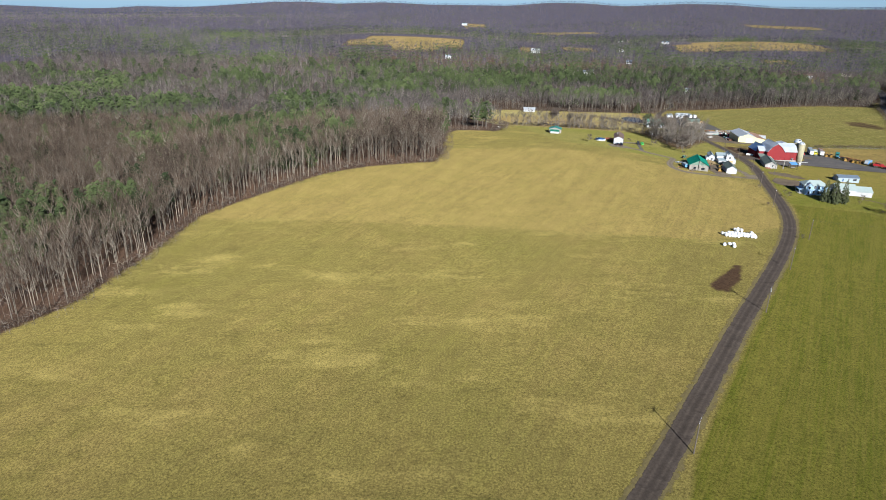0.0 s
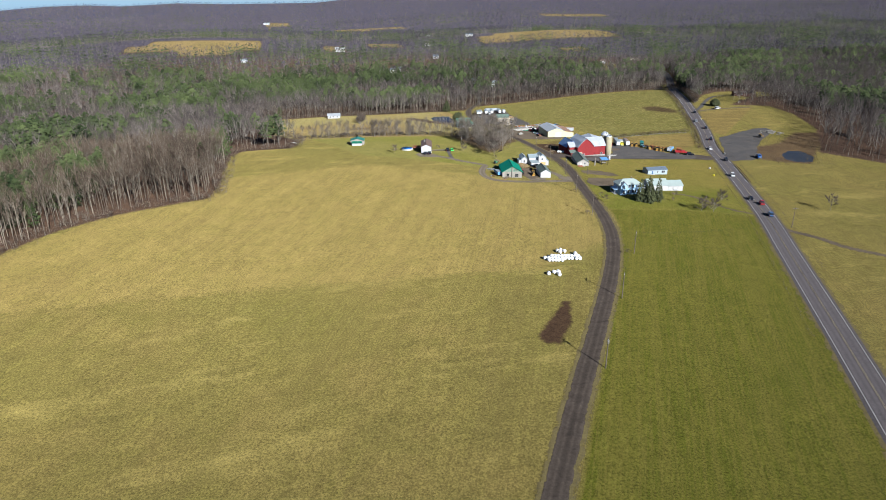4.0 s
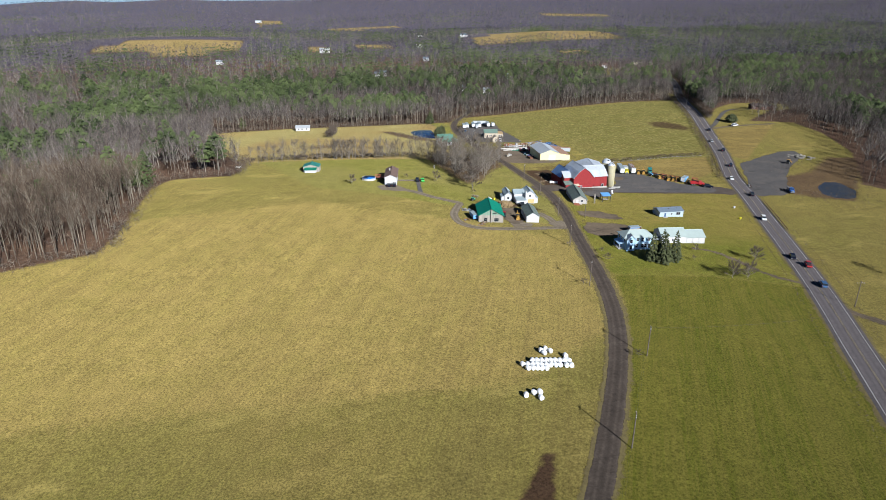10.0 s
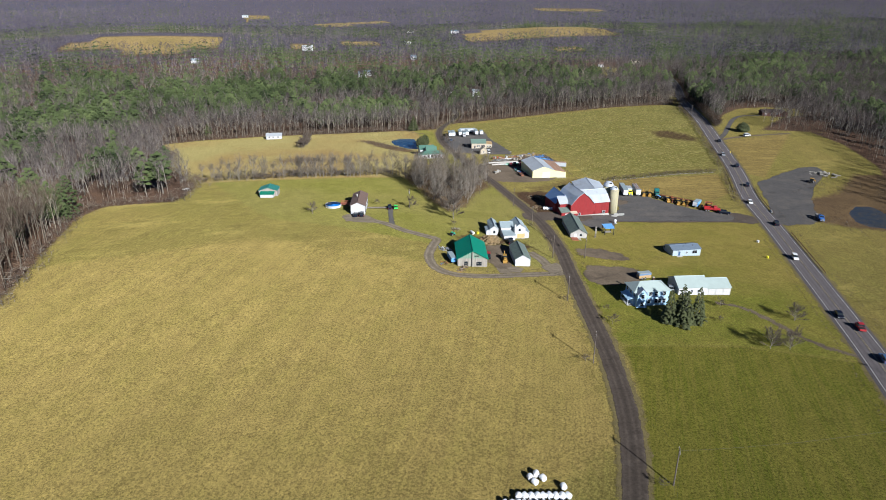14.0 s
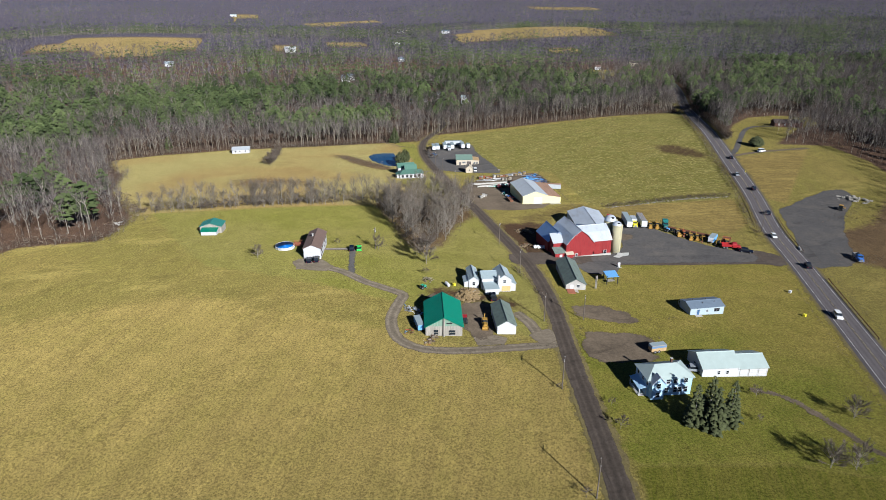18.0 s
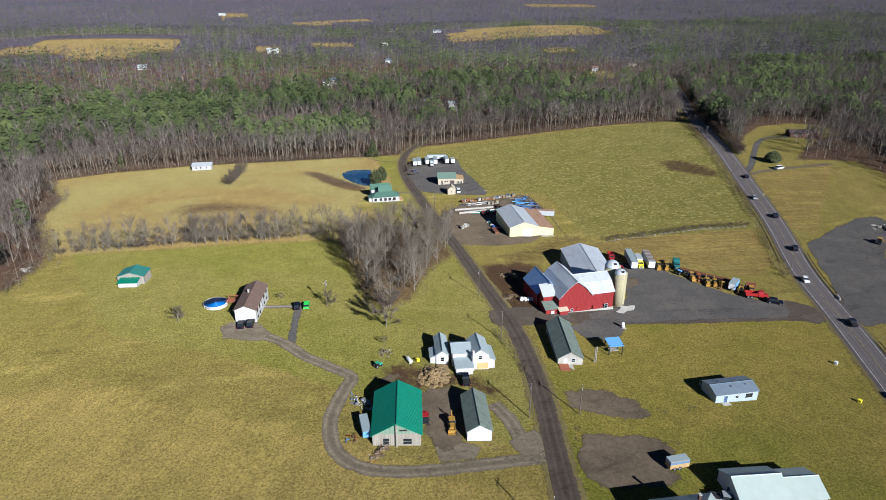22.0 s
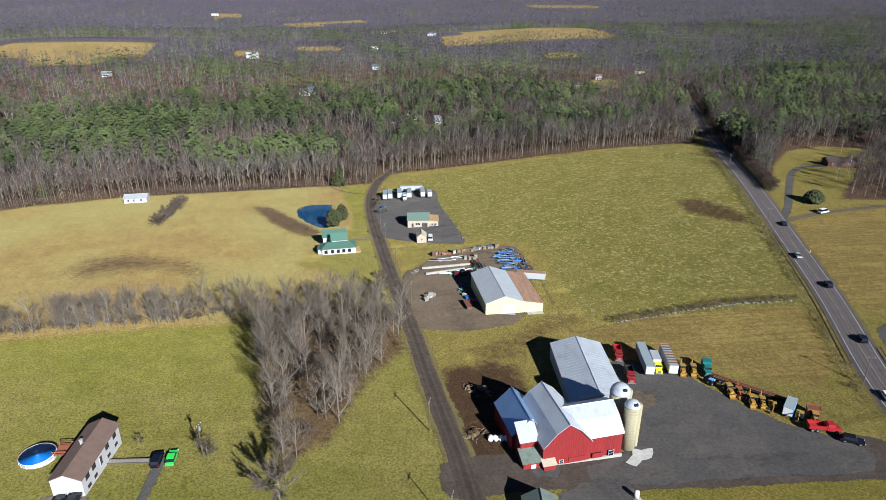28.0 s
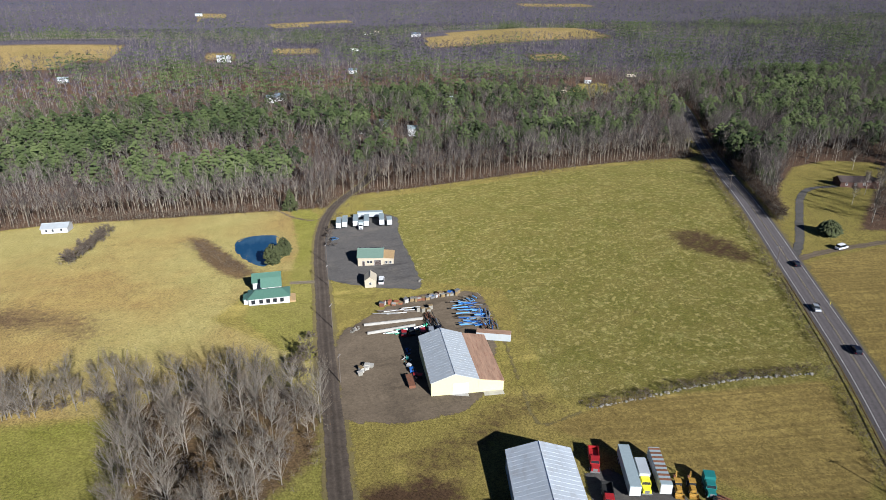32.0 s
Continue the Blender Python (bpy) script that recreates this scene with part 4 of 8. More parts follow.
def stand(name, spots, heights, tones, kinds, label, wood, leaf, wood_tone=None):
    """Many trees joined: two meshes (wood, twigs or needles) under one stuff object."""
    top = tagged(new(name), label, "woods", kind="stuff")
    rng = np.random.default_rng(len(spots))
    pick = rng.integers(0, len(kinds), len(spots))
    turn = rng.uniform(0, math.tau, len(spots))
    ground_z = height(spots[:, 0], spots[:, 1])
    for layer, (mat, nm) in enumerate(((wood, "trunks"), (leaf, "crowns"))):
        V, F, T, base = [], [], [], 0
        for i, kind in enumerate(kinds):
            w = np.where(pick == i)[0]
            v, f = kind[layer * 2], kind[layer * 2 + 1]
            if not len(w) or not len(v):
                continue
            c, s = np.cos(turn[w])[:, None], np.sin(turn[w])[:, None]
            sc = heights[w][:, None]
            wide = sc * rng.uniform(0.85, 1.2, len(w))[:, None]
            P = np.stack([(v[:, 0] * c - v[:, 1] * s) * wide + spots[w, 0:1], (v[:, 0] * s + v[:, 1] * c) * wide + spots[w, 1:2], v[:, 2] * sc + ground_z[w][:, None]], -1)
            V.append(P.reshape(-1, 3))
            F.append((f[None] + (base + np.arange(len(w)) * len(v))[:, None, None]).reshape(-1, 3))
            T.append(np.repeat(tones[w], len(v)))
            base += len(w) * len(v)
        ob = part(nm, big_mesh(nm, np.concatenate(V), np.concatenate(F), mat, {"tone": np.concatenate(T)}), None, top)
    return top


# small clearings round houses in the woods
HOMES = [(163, 1284), (214, 1021), (222, 1029), (299, 889), (316, 857), (482, 1505), (319, 1170), (353, 1361), (387, 976), (514, 990), (0, 1165)]


def scatter(x0, x1, y0, y1, step, seed, keep=None):
    rng = np.random.default_rng(seed)
    x, y = np.meshgrid(np.arange(x0, x1, step), np.arange(y0, y1, step))
    p = np.stack([x.ravel(), y.ravel()], 1) + rng.uniform(-0.48, 0.48, (x.size, 2)) * step
    p = p[open_land(p[:, 0], p[:, 1]) < -1.0]
    near_road = np.min([np.hypot(p[:, 0] - q[0], p[:, 1] - q[1]) for q in hw[::2]], axis=0)
    p = p[near_road > 7.5]
    for hx, hy in HOMES:
        p = p[((p[:, 0] - hx + 3) / 11) ** 2 + ((p[:, 1] - hy + 11) / 19) ** 2 > 1]
    return p if keep is None else p[keep(p[:, 0], p[:, 1])]


def patchy(p, scale, seed):
    """Smooth values from 0 to 1 over the plan."""
    return np.array([0.5 + 0.5 * noise.noise((x / scale, y / scale, seed)) for x, y in p])


def seen(x, y, slack=0.0):
    """The wedge of land that the flight looks over."""
    return (y > 40) & (x > -60 - slack - 0.66 * (y - 60)) & (x < 330 + slack + 1.15 * (y - 200))


# centre, half width and half depth of the pine stands
PINE_BELTS = [((57, 812), 75, 26), ((145, 776), 75, 24), ((84, 895), 62, 34), ((176, 906), 48, 34), ((268, 935), 38, 40), ((300, 768), 34, 22), ((386, 776), 62, 30), ((532, 755), 22, 70), ((500, 672), 16, 44), ((430, 970), 50, 40),
              ((484, 876), 66, 46), ((217, 982), 36, 38), ((92, 999), 34, 32), ((0, 1247), 44, 20), ((503, 1012), 14, 22), ((585, 695), 26, 40), ((715, 880), 90, 50), ((362, 990), 46, 38), ((360, 1140), 70, 40), ((-60, 900), 110, 40), ((620, 800), 60, 40), ((560, 620), 26, 30)]
EDGE_PINES = [((476, 668), 7, 16), ((500, 706), 7, 14), ((-68, 404), 13, 17), ((-190, 436), 10, 10), ((-206, 546), 12, 12), ((-126, 590), 10, 10), ((-178, 380), 12, 10), ((-2, 458), 5, 6), ((5, 543), 5, 6), ((29, 504), 5, 6), ((-69, 652), 5, 6), ((-116, 742), 5, 6)]


def pine_chance(p):
    c = np.clip((patchy(p, 85, 3.3) - 0.56) * 4.5, np.where(p[:, 1] > 1000, 0.13, np.where(p[:, 1] > 690, 0.06, 0.04)), 0.72)
    clump = np.clip((patchy(p, 34, 5.5) - 0.40) * 4.5, 0.08, 1)
    for (cx, cy), rx, ry in PINE_BELTS:
        c = np.maximum(c, 0.74 * clump * np.exp(-(((p[:, 0] - cx) / rx) ** 2 + ((p[:, 1] - cy) / ry) ** 2)))
    c = c * np.clip((-open_land(p[:, 0], p[:, 1]) - 16) / 22, 0.02, 1)
    for (cx, cy), rx, ry in EDGE_PINES:
        c = np.maximum(c, 1.6 * np.exp(-(((p[:, 0] - cx) / rx) ** 2 + ((p[:, 1] - cy) / ry) ** 2)))
    return c


def forest(name, spots, bare_kinds, pine_kinds, h_bare, h_pine, label, seed, chance=1.0, twig="twig", bark="bark"):
    rng = np.random.default_rng(seed)
    pine = rng.uniform(0, 1, len(spots)) < pine_chance(spots) * chance
    drift = 0.5 * patchy(spots, 40, 8.1) + 0.5 * patchy(spots, 170, 2.7)
    tone = np.clip((drift - 0.5) * 1.6 + 0.50 + rng.normal(0, 0.24, len(spots)), 0, 1)
    hb = rng.uniform(*h_bare, len(spots))
    hp = rng.uniform(*h_pine, len(spots))
    if (~pine).any():
        stand(name, spots[~pine], hb[~pine], tone[~pine], bare_kinds, "bare grey-brown winter hardwoods, " + label, MAT[bark], MAT[twig])
    if pine.any():
        stand("pine_woods", spots[pine], hp[pine], tone[pine], pine_kinds, "dark green pines among hardwoods, " + label, MAT["bark"], MAT["needle"])


KIND_A = [twig_tree(i, 1.0, 11, 130, 0.24, 0.0052, 3, 0.0105, rise=(0.18, 0.36)) for i in range(10)]
KIND_B = [twig_tree(20 + i, 1.0, 10, 84, 0.23, 0.0056, 3, 0.0105, flat=True, rise=(0.18, 0.36)) for i in range(12)]
KIND_M = [twig_tree(80 + i, 1.0, 7, 46, 0.25, 0.0085, 3, 0.011, flat=True, rise=(0.18, 0.34)) for i in range(8)]
KIND_C = [twig_tree(40 + i, 1.0, 4, 26, 0.28, 0.016, 3, 0.012, flat=True, rise=(0.16, 0.34)) for i in range(8)]
KIND_D = [twig_tree(60 + i, 1.0, 2, 13, 0.5, 0.05, 3, 0.02, flat=True) for i in range(8)]
PINE_A = [white_pine(i, 7, 5, 0.20, rc) for i, rc in enumerate((0.42, 0.50, 0.35, 0.55, 0.46, 0.30, 0.40, 0.52))]
PINE_N = [white_pine(50 + i, 15, 9, 0.19, rc, 5, 0.55) for i, rc in enumerate((0.20, 0.28, 0.12, 0.34, 0.24, 0.16))]
PINE_B = [white_pine(10 + i, 3, 4, 0.22, 0.34, 4) for i in range(6)]
PINE_C = [white_pine(20 + i, 2, 3, 0.30, 0.30, 4) for i in range(5)]


def near_zone(x, y):
    return seen(x, y) & (y < 470) & (x < 60)


def mid_zone(x, y):
    return seen(x, y, 20) & ~near_zone(x, y) & (y < 1000)


forest("near_woods", scatter(-330, 60, 60, 470, 4.3, 1, near_zone), KIND_A, PINE_N, (13, 20), (14, 20), "along the hayfield", 1, 1.0, "near_twig", "pale_bark")
forest("back_woods", scatter(-560, 1200, 60, 840, 6.2, 2, mid_zone), KIND_B, PINE_A, (14, 21), (16, 23), "behind the farm", 2)
forest("valley_woods", scatter(-560, 1200, 840, 1000, 6.4, 22, mid_zone), KIND_M, PINE_A, (14, 21), (16, 23), "in the valley behind the farm", 22)
# Slope, far and ridge hardwoods wear haze-tinted twigs, bluer with distance.
forest("hill_woods", scatter(-1100, 2000, 1000, 1750, 8.6, 3, lambda x, y: seen(x, y, 40)), KIND_C, PINE_B, (13, 19), (13, 19), "on the valley slopes", 3, 1.7, "hill_haze_twig")
forest("far_woods", scatter(-2600, 4000, 1750, 3000, 21.0, 4, lambda x, y: seen(x, y, 60)), KIND_D, PINE_C, (13, 18), (14, 19), "on far hills", 4, 0.9, "far_haze_twig")
forest("ridge_woods", scatter(-3600, 4600, 3000, 4850, 36.0, 5, lambda x, y: seen(x, y, 60)), KIND_D, PINE_C, (16, 21), (16, 20), "on the ridges at the horizon", 5, 0.5, "ridge_haze_twig")

forest("edge_woods", scatter(-40, 480, 690, 770, 4.0, 23, lambda x, y: mid_zone(x, y) & (open_land(x, y) > -15)), KIND_A, PINE_N, (12, 18), (12, 16), "at the wood edge behind the fields", 24, 1.0, "twig", "pale_bark")

BRUSHY = [twig_tree(200 + i, 1.0, 6, 46, 0.85, 0.03, 3, 0.02, flat=True) for i in range(6)]
MAT["scrub"] = foliage("scrub_twigs", (0.053, 0.035, 0.026), (0.158, 0.109, 0.068))
MAT["understory"] = foliage("understory_twigs", (0.038, 0.029, 0.025), (0.105, 0.077, 0.067))
under = scatter(-330, 60, 60, 470, 6.5, 11, near_zone)
rng = np.random.default_rng(9)
stand("understory", under, rng.uniform(1.5, 4.5, len(under)), rng.uniform(0, 1, len(under)), BRUSHY, "dark brown saplings and brush under the trees", MAT["bark"], MAT["understory"])
under = scatter(-100, 640, 440, 860, 9.5, 12, mid_zone)
stand("understory", under, rng.uniform(2, 5.5, len(under)), rng.uniform(0, 1, len(under)), BRUSHY, "dark brown saplings and brush under the trees", MAT["bark"], MAT["understory"])


def roadside(x, y):
    """The bank on the east side of the highway."""
    side = np.interp(y, hw[:, 1], hw[:, 0])
    return (y > 590) & (y < 960) & (x > side) & (x < side + 30)


bank = scatter(380, 700, 590, 960, 4.4, 13, roadside)
forest("bank_woods", bank, KIND_A, PINE_N, (9, 16), (9, 17), "on the bank beside the highway", 14, 0.5)
bank = scatter(380, 700, 590, 960, 2.0, 15, roadside)
stand("understory", bank, rng.uniform(1.5, 5, len(bank)), rng.uniform(0, 0.6, len(bank)), BRUSHY, "dark brown brush on the highway bank", MAT["bark"], MAT["understory"])
under = scatter(440, 760, 520, 860, 5.5, 16, lambda x, y: mid_zone(x, y) & ~roadside(x, y))
stand("understory", under, rng.uniform(2, 5, len(under)), rng.uniform(0, 0.7, len(under)), BRUSHY, "dark brown saplings round the clearing", MAT["bark"], MAT["understory"])
under = scatter(-60, 480, 690, 790, 4.8, 17, lambda x, y: open_land(x, y) > -24)
stand("understory", under, rng.uniform(1.2, 4.5, len(under)), rng.uniform(0, 0.9, len(under)), BRUSHY, "brown saplings and brush at the wood edge", MAT["bark"], MAT["understory"])

# ---- buildings ----
def frame_of(a, b):
    """Base pose of a building from the two ends of its front: origin at a, x along the front, y to the back."""
    turn = math.degrees(math.atan2(b[1] - a[1], b[0] - a[0]))
    return pose(a[0], a[1], gz((a[0] + b[0]) / 2, (a[1] + b[1]) / 2), 0, 0, turn), math.dist(a, b)


def window(parent, side, u, z, w, h, W, D, kind="window", trim="white_siding", door_mat="white_siding"):
    """A window or door on a wall of a block: side f(ront), b(ack), l(eft), r(ight), u along that wall from its left end as seen."""
    M = {"f": pose(u, 0, z), "r": pose(W, u, z, 0, 0, 90), "b": pose(W - u, D, z, 0, 0, 180), "l": pose(0, D - u, z, 0, 0, -90)}[side]
    hold = part(kind, Build().box(-w / 2, -0.05, 0, w / 2, 0.03, h) if kind == "window" else Build().box(-w / 2, -0.06, 0, w / 2, 0.03, h), MAT["glass" if kind == "window" else door_mat], parent)
    hold.matrix_local = M
    f = Build()
    e = 0.09
    for x0, z0, x1, z1 in ((-w / 2 - e, -e, -w / 2, h + e), (w / 2, -e, w / 2 + e, h + e), (-w / 2, h, w / 2, h + e), (-w / 2, -e, w / 2, 0)):
        f.box(x0, -0.09, z0, x1, 0.03, z1)
    if kind == "window":
        f.box(-w / 2, -0.075, h / 2 - 0.03, w / 2, 0.0, h / 2 + 0.03)
    part("frame", f, MAT[trim], hold)
    if kind == "door":
        part("handle", Build().box(w * 0.32, -0.12, 1.0, w * 0.38, -0.05, 1.12), MAT["steel"], hold)
    if kind == "garage_door":
        g = Build()
        for k in range(1, 4):
            g.box(-w / 2 + 0.05, -0.085, h * k / 4 - 0.02, w / 2 - 0.05, -0.03, h * k / 4 + 0.02)
        part("panel_joint", g, MAT["concrete"], hold)
    return hold


def block(parent, W, D, eave, ridge, wall, roof, along="y", over=0.4, ribs=0.0, ox=0.0, oy=0.0, sink=1.2, gambrel=False, hip=0.0, rib_mat=None, cap=True, name="wall", siding=0.0):
    """A walled block with its roof. along: the ridge's direction. Gable, gambrel or hipped."""
    L, S = (D, W) if along == "y" else (W, D)

    def P(s, l, z):
        return (ox + s, oy + l, z) if along == "y" else (ox + l, oy + S - s, z)

    if gambrel:
        prof = [(0, eave), (S * 0.24, eave + (ridge - eave) * 0.60), (S / 2, ridge), (S * 0.76, eave + (ridge - eave) * 0.60), (S, eave)]
    else:
        prof = [(0, eave), (S / 2, ridge), (S, eave)]
    hipped = hip > 0
    gable = [(0, -sink), (S, -sink)] + ([(S, eave), (0, eave)] if hipped else prof[::-1])
    b = Build()
    k = len(gable)
    b.add([P(s, 0, z) for s, z in gable] + [P(s, L, z) for s, z in gable], [tuple(range(k)), tuple(range(2 * k - 1, k - 1, -1))] + [(i, i + k, (i + 1) % k + k, (i + 1) % k) for i in range(k)])
    body = part(name, b, MAT[wall], parent)
    if siding:
        lap = Build()
        for i in range(1, int(L / siding)):
            for s0 in (-0.03, S - 0.0):
                lap.add([P(s0, i * siding - 0.03, -0.3), P(s0 + 0.03, i * siding - 0.03, -0.3), P(s0 + 0.03, i * siding + 0.03, -0.3), P(s0, i * siding + 0.03, -0.3),
                         P(s0, i * siding - 0.03, eave - 0.05), P(s0 + 0.03, i * siding - 0.03, eave - 0.05), P(s0 + 0.03, i * siding + 0.03, eave - 0.05), P(s0, i * siding + 0.03, eave - 0.05)],
                        [(0, 1, 5, 4), (1, 2, 6, 5), (2, 3, 7, 6), (3, 0, 4, 7)])
        for i in range(1, int(S / siding)):
            s = i * siding
            top = np.interp(s, [p[0] for p in prof], [p[1] for p in prof]) if not hipped else eave
            for l0 in (-0.03, L):
                lap.add([P(s - 0.03, l0, -0.3), P(s + 0.03, l0, -0.3), P(s + 0.03, l0 + 0.03, -0.3), P(s - 0.03, l0 + 0.03, -0.3),
                         P(s - 0.03, l0, top - 0.1), P(s + 0.03, l0, top - 0.1), P(s + 0.03, l0 + 0.03, top - 0.1), P(s - 0.03, l0 + 0.03, top - 0.1)],
                        [(0, 1, 5, 4), (1, 2, 6, 5), (2, 3, 7, 6), (3, 0, 4, 7)])
        part("batten", lap, MAT[wall], body)
    # roof planes
    th = 0.14
    if hipped:
        o = over
        z0 = eave - o * (ridge - eave) / (S / 2)
        e = [(-o, -o, z0), (S + o, -o, z0), (S + o, L + o, z0), (-o, L + o, z0)]
        r0, r1 = (S / 2, hip, ridge), (S / 2, L - hip, ridge)
        planes = [(e[0], e[1], r0), (e[1], e[2], r1, r0), (e[2], e[3], r1), (e[3], e[0], r0, r1)]
        for pl in planes:
            q = [P(*v) for v in pl]
            c = (Vector(q[1]) - Vector(q[0])).cross(Vector(q[2]) - Vector(q[0]))
            if c.z < 0:
                q = q[::-1]
            part("roof", Build().slab([Vector(v) + Vector((0, 0, th)) for v in q], th), MAT[roof], parent)
        return body
    slopes = list(zip(prof[:-1], prof[1:]))
    for i, ((s0, z0), (s1, z1)) in enumerate(slopes):
        d = Vector((s1 - s0, z1 - z0)).normalized()
        if i == 0:
            s0, z0 = s0 - d.x * over, z0 - d.y * over
        if i == len(slopes) - 1:
            s1, z1 = s1 + d.x * over, z1 + d.y * over
        q = [Vector(P(s0, -over, z0 + th)), Vector(P(s1, -over, z1 + th)), Vector(P(s1, L + over, z1 + th)), Vector(P(s0, L + over, z0 + th))]
        if (q[1] - q[0]).cross(q[2] - q[0]).z < 0:
            q = q[::-1]
        pl = part("roof", Build().slab(q, th), MAT[roof], parent)
        if ribs:
            rb = Build()
            a0, a1 = Vector(P(s0, -over, z0 + th)), Vector(P(s1, -over, z1 + th))
            step = Vector(P(0, 1, 0)) - Vector(P(0, 0, 0))
            up = (a1 - a0).cross(step).normalized()
            if up.z < 0:
                up = -up
            n = int((L + 2 * over) / ribs)
            for j in range(n + 1):
                o = step * (j * ribs)
                w = step * 0.028
                rb.add([a0 + o - w, a0 + o + w, a1 + o + w, a1 + o - w, a0 + o + up * 0.022, a1 + o + up * 0.022], [(0, 4, 5, 3), (4, 1, 2, 5), (0, 1, 4), (2, 3, 5)])
            part("rib", rb, MAT[rib_mat or roof], pl)
    if cap:
        cb = Build()
        r = prof[len(prof) // 2]
        a, c = P(r[0], -over, r[1] + th), P(r[0], L + over, r[1] + th)
        cb.tube((a[0], a[1], a[2] + 0.02), (c[0], c[1], c[2] + 0.02), 0.12, 0.12, 6)
        part("ridge_cap", cb, MAT[rib_mat or roof], parent)
    return body


def lean_to(parent, x0, x1, y0, y1, z_hi, z_lo, slope_to, wall, roof, sink=1.2, over=0.3, closed=True):
    """A single-pitch wing. slope_to: the side, f, b, l or r, to which its roof falls."""
    zc = {"f": (z_lo, z_lo, z_hi, z_hi), "b": (z_hi, z_hi, z_lo, z_lo), "l": (z_lo, z_hi, z_hi, z_lo), "r": (z_hi, z_lo, z_lo, z_hi)}[slope_to]
    xy = [(x0, y0), (x1, y0), (x1, y1), (x0, y1)]
    if closed:
        part("wall", Build().add([(x, y, -sink) for x, y in xy] + [(x, y, z) for (x, y), z in zip(xy, zc)],
                                 [(3, 2, 1, 0), (4, 5, 6, 7), (0, 1, 5, 4), (1, 2, 6, 5), (2, 3, 7, 6), (3, 0, 4, 7)]), MAT[wall], parent)
    else:
        for (x, y), z in zip(xy, zc):
            part("post", Build().box(x - 0.09, y - 0.09, -sink, x + 0.09, y + 0.09, z), MAT[wall], parent)
    gx_, gy_ = (zc[1] - zc[0]) / (x1 - x0), (zc[3] - zc[0]) / (y1 - y0)
    q = [(x, y, zc[0] + gx_ * (x - x0) + gy_ * (y - y0) + 0.15) for x, y in ((x0 - over, y0 - over), (x1 + over, y0 - over), (x1 + over, y1 + over), (x0 - over, y1 + over))]
    return part("roof", Build().slab(q, 0.12), MAT[roof], parent)


def house(name, label, a, b, category="house"):
    M, W = frame_of(a, b)
    return thing(name, label, category, M), W


def windows(h, side, places, W, D, z=1.0, w=0.9, tall=1.2, trim="white_siding"):
    for u in places:
        window(h, side, u, z, w, tall, W, D, "window", trim)


def chimney(h, x, y, z0, z1, size=0.6, mat="brick"):
    c = part("chimney", Build().box(x - size / 2, y - size / 2, z0, x + size / 2, y + size / 2, z1), MAT[mat], h)
    part("flue_cap", Build().box(x - size / 2 - 0.08, y - size / 2 - 0.08, z1, x + size / 2 + 0.08, y + size / 2 + 0.08, z1 + 0.12), MAT["concrete"], c)


# green-roofed pole barn
h, W = house("pole_barn", "old board pole barn with a bright green metal roof", (149.1, 371.7), (159.6, 369.1), "barn")
block(h, W, 16.0, 3.2, 6.2, "old_wood", "green_metal", "y", 0.5, 0.45, rib_mat="green_metal", siding=0.5)
part("gable_panel", Build().add([(0.6, -0.06, 3.3), (W - 0.6, -0.06, 3.3), (W / 2, -0.06, 5.9)], [(0, 1, 2)]), MAT["faded_green"], h, "faded green gable boards")
part("post", Build().box(W / 2 - 0.2, -0.6, -0.3, W / 2 + 0.2, -0.1, 6.0), MAT["old_wood"], h)
window(h, "f", W * 0.72, 0.4, 1.9, 1.5, W, 16, "window", "old_wood")
window(h, "f", W * 0.28, 0.3, 1.3, 1.8, W, 16, "window", "old_wood")
part("loft_opening", Build().box(W * 0.56, -0.12, 4.0, W * 0.72, -0.03, 4.4), MAT["black"], h)
# block garage
h, W = house("garage", "white block garage with a faded green roll roof", (170.2, 368.1), (175.7, 366.9), "garage")
block(h, W, 13.6, 2.9, 4.6, "white_siding", "grey_green_roof", "y", 0.35)
windows(h, "r", (3, 7, 11), W, 13.6)
# white raised ranch house
h, W = house("ranch_house", "white raised ranch house with a brown shingle roof", (119.7, 438.6), (125.8, 437.1))
block(h, W, 17.2, 4.3, 5.7, "white_siding", "brown_roof", "y", 0.45)
window(h, "f", 1.6, 0.05, 2.4, 2.1, W, 17.2, "garage_door")
window(h, "f", 4.5, 0.05, 2.4, 2.1, W, 17.2, "garage_door")
windows(h, "r", (2.2, 5.0, 11.2, 14.8), W, 17.2, 2.6, 1.3, 1.2, "dark_roof")
windows(h, "r", (2.2, 5.0, 11.2, 14.8), W, 17.2, 0.5, 1.1, 0.6, "dark_roof")
windows(h, "l", (3.0, 8.0, 13.0), W, 17.2, 2.6, 1.2, 1.1)
window(h, "r", 8.0, 1.2, 1.0, 2.1, W, 17.2, "door", "white_siding", "dark_roof")
chimney(h, W * 0.36, 9.5, 4.8, 6.4, 0.5, "concrete")
# small field barn
h, W = house("field_barn", "small weathered barn with a teal roof and white lean-to", (80.7, 479.8), (89.3, 477.8), "barn")
block(h, W, 6.4, 2.9, 4.3, "old_wood", "teal_roof", "y", 0.3, 0.7, siding=0.5)
lean_to(h, 1.2, W - 1.4, -3.0, -0.04, 2.4, 1.8, "f", "white_siding", "green_metal")
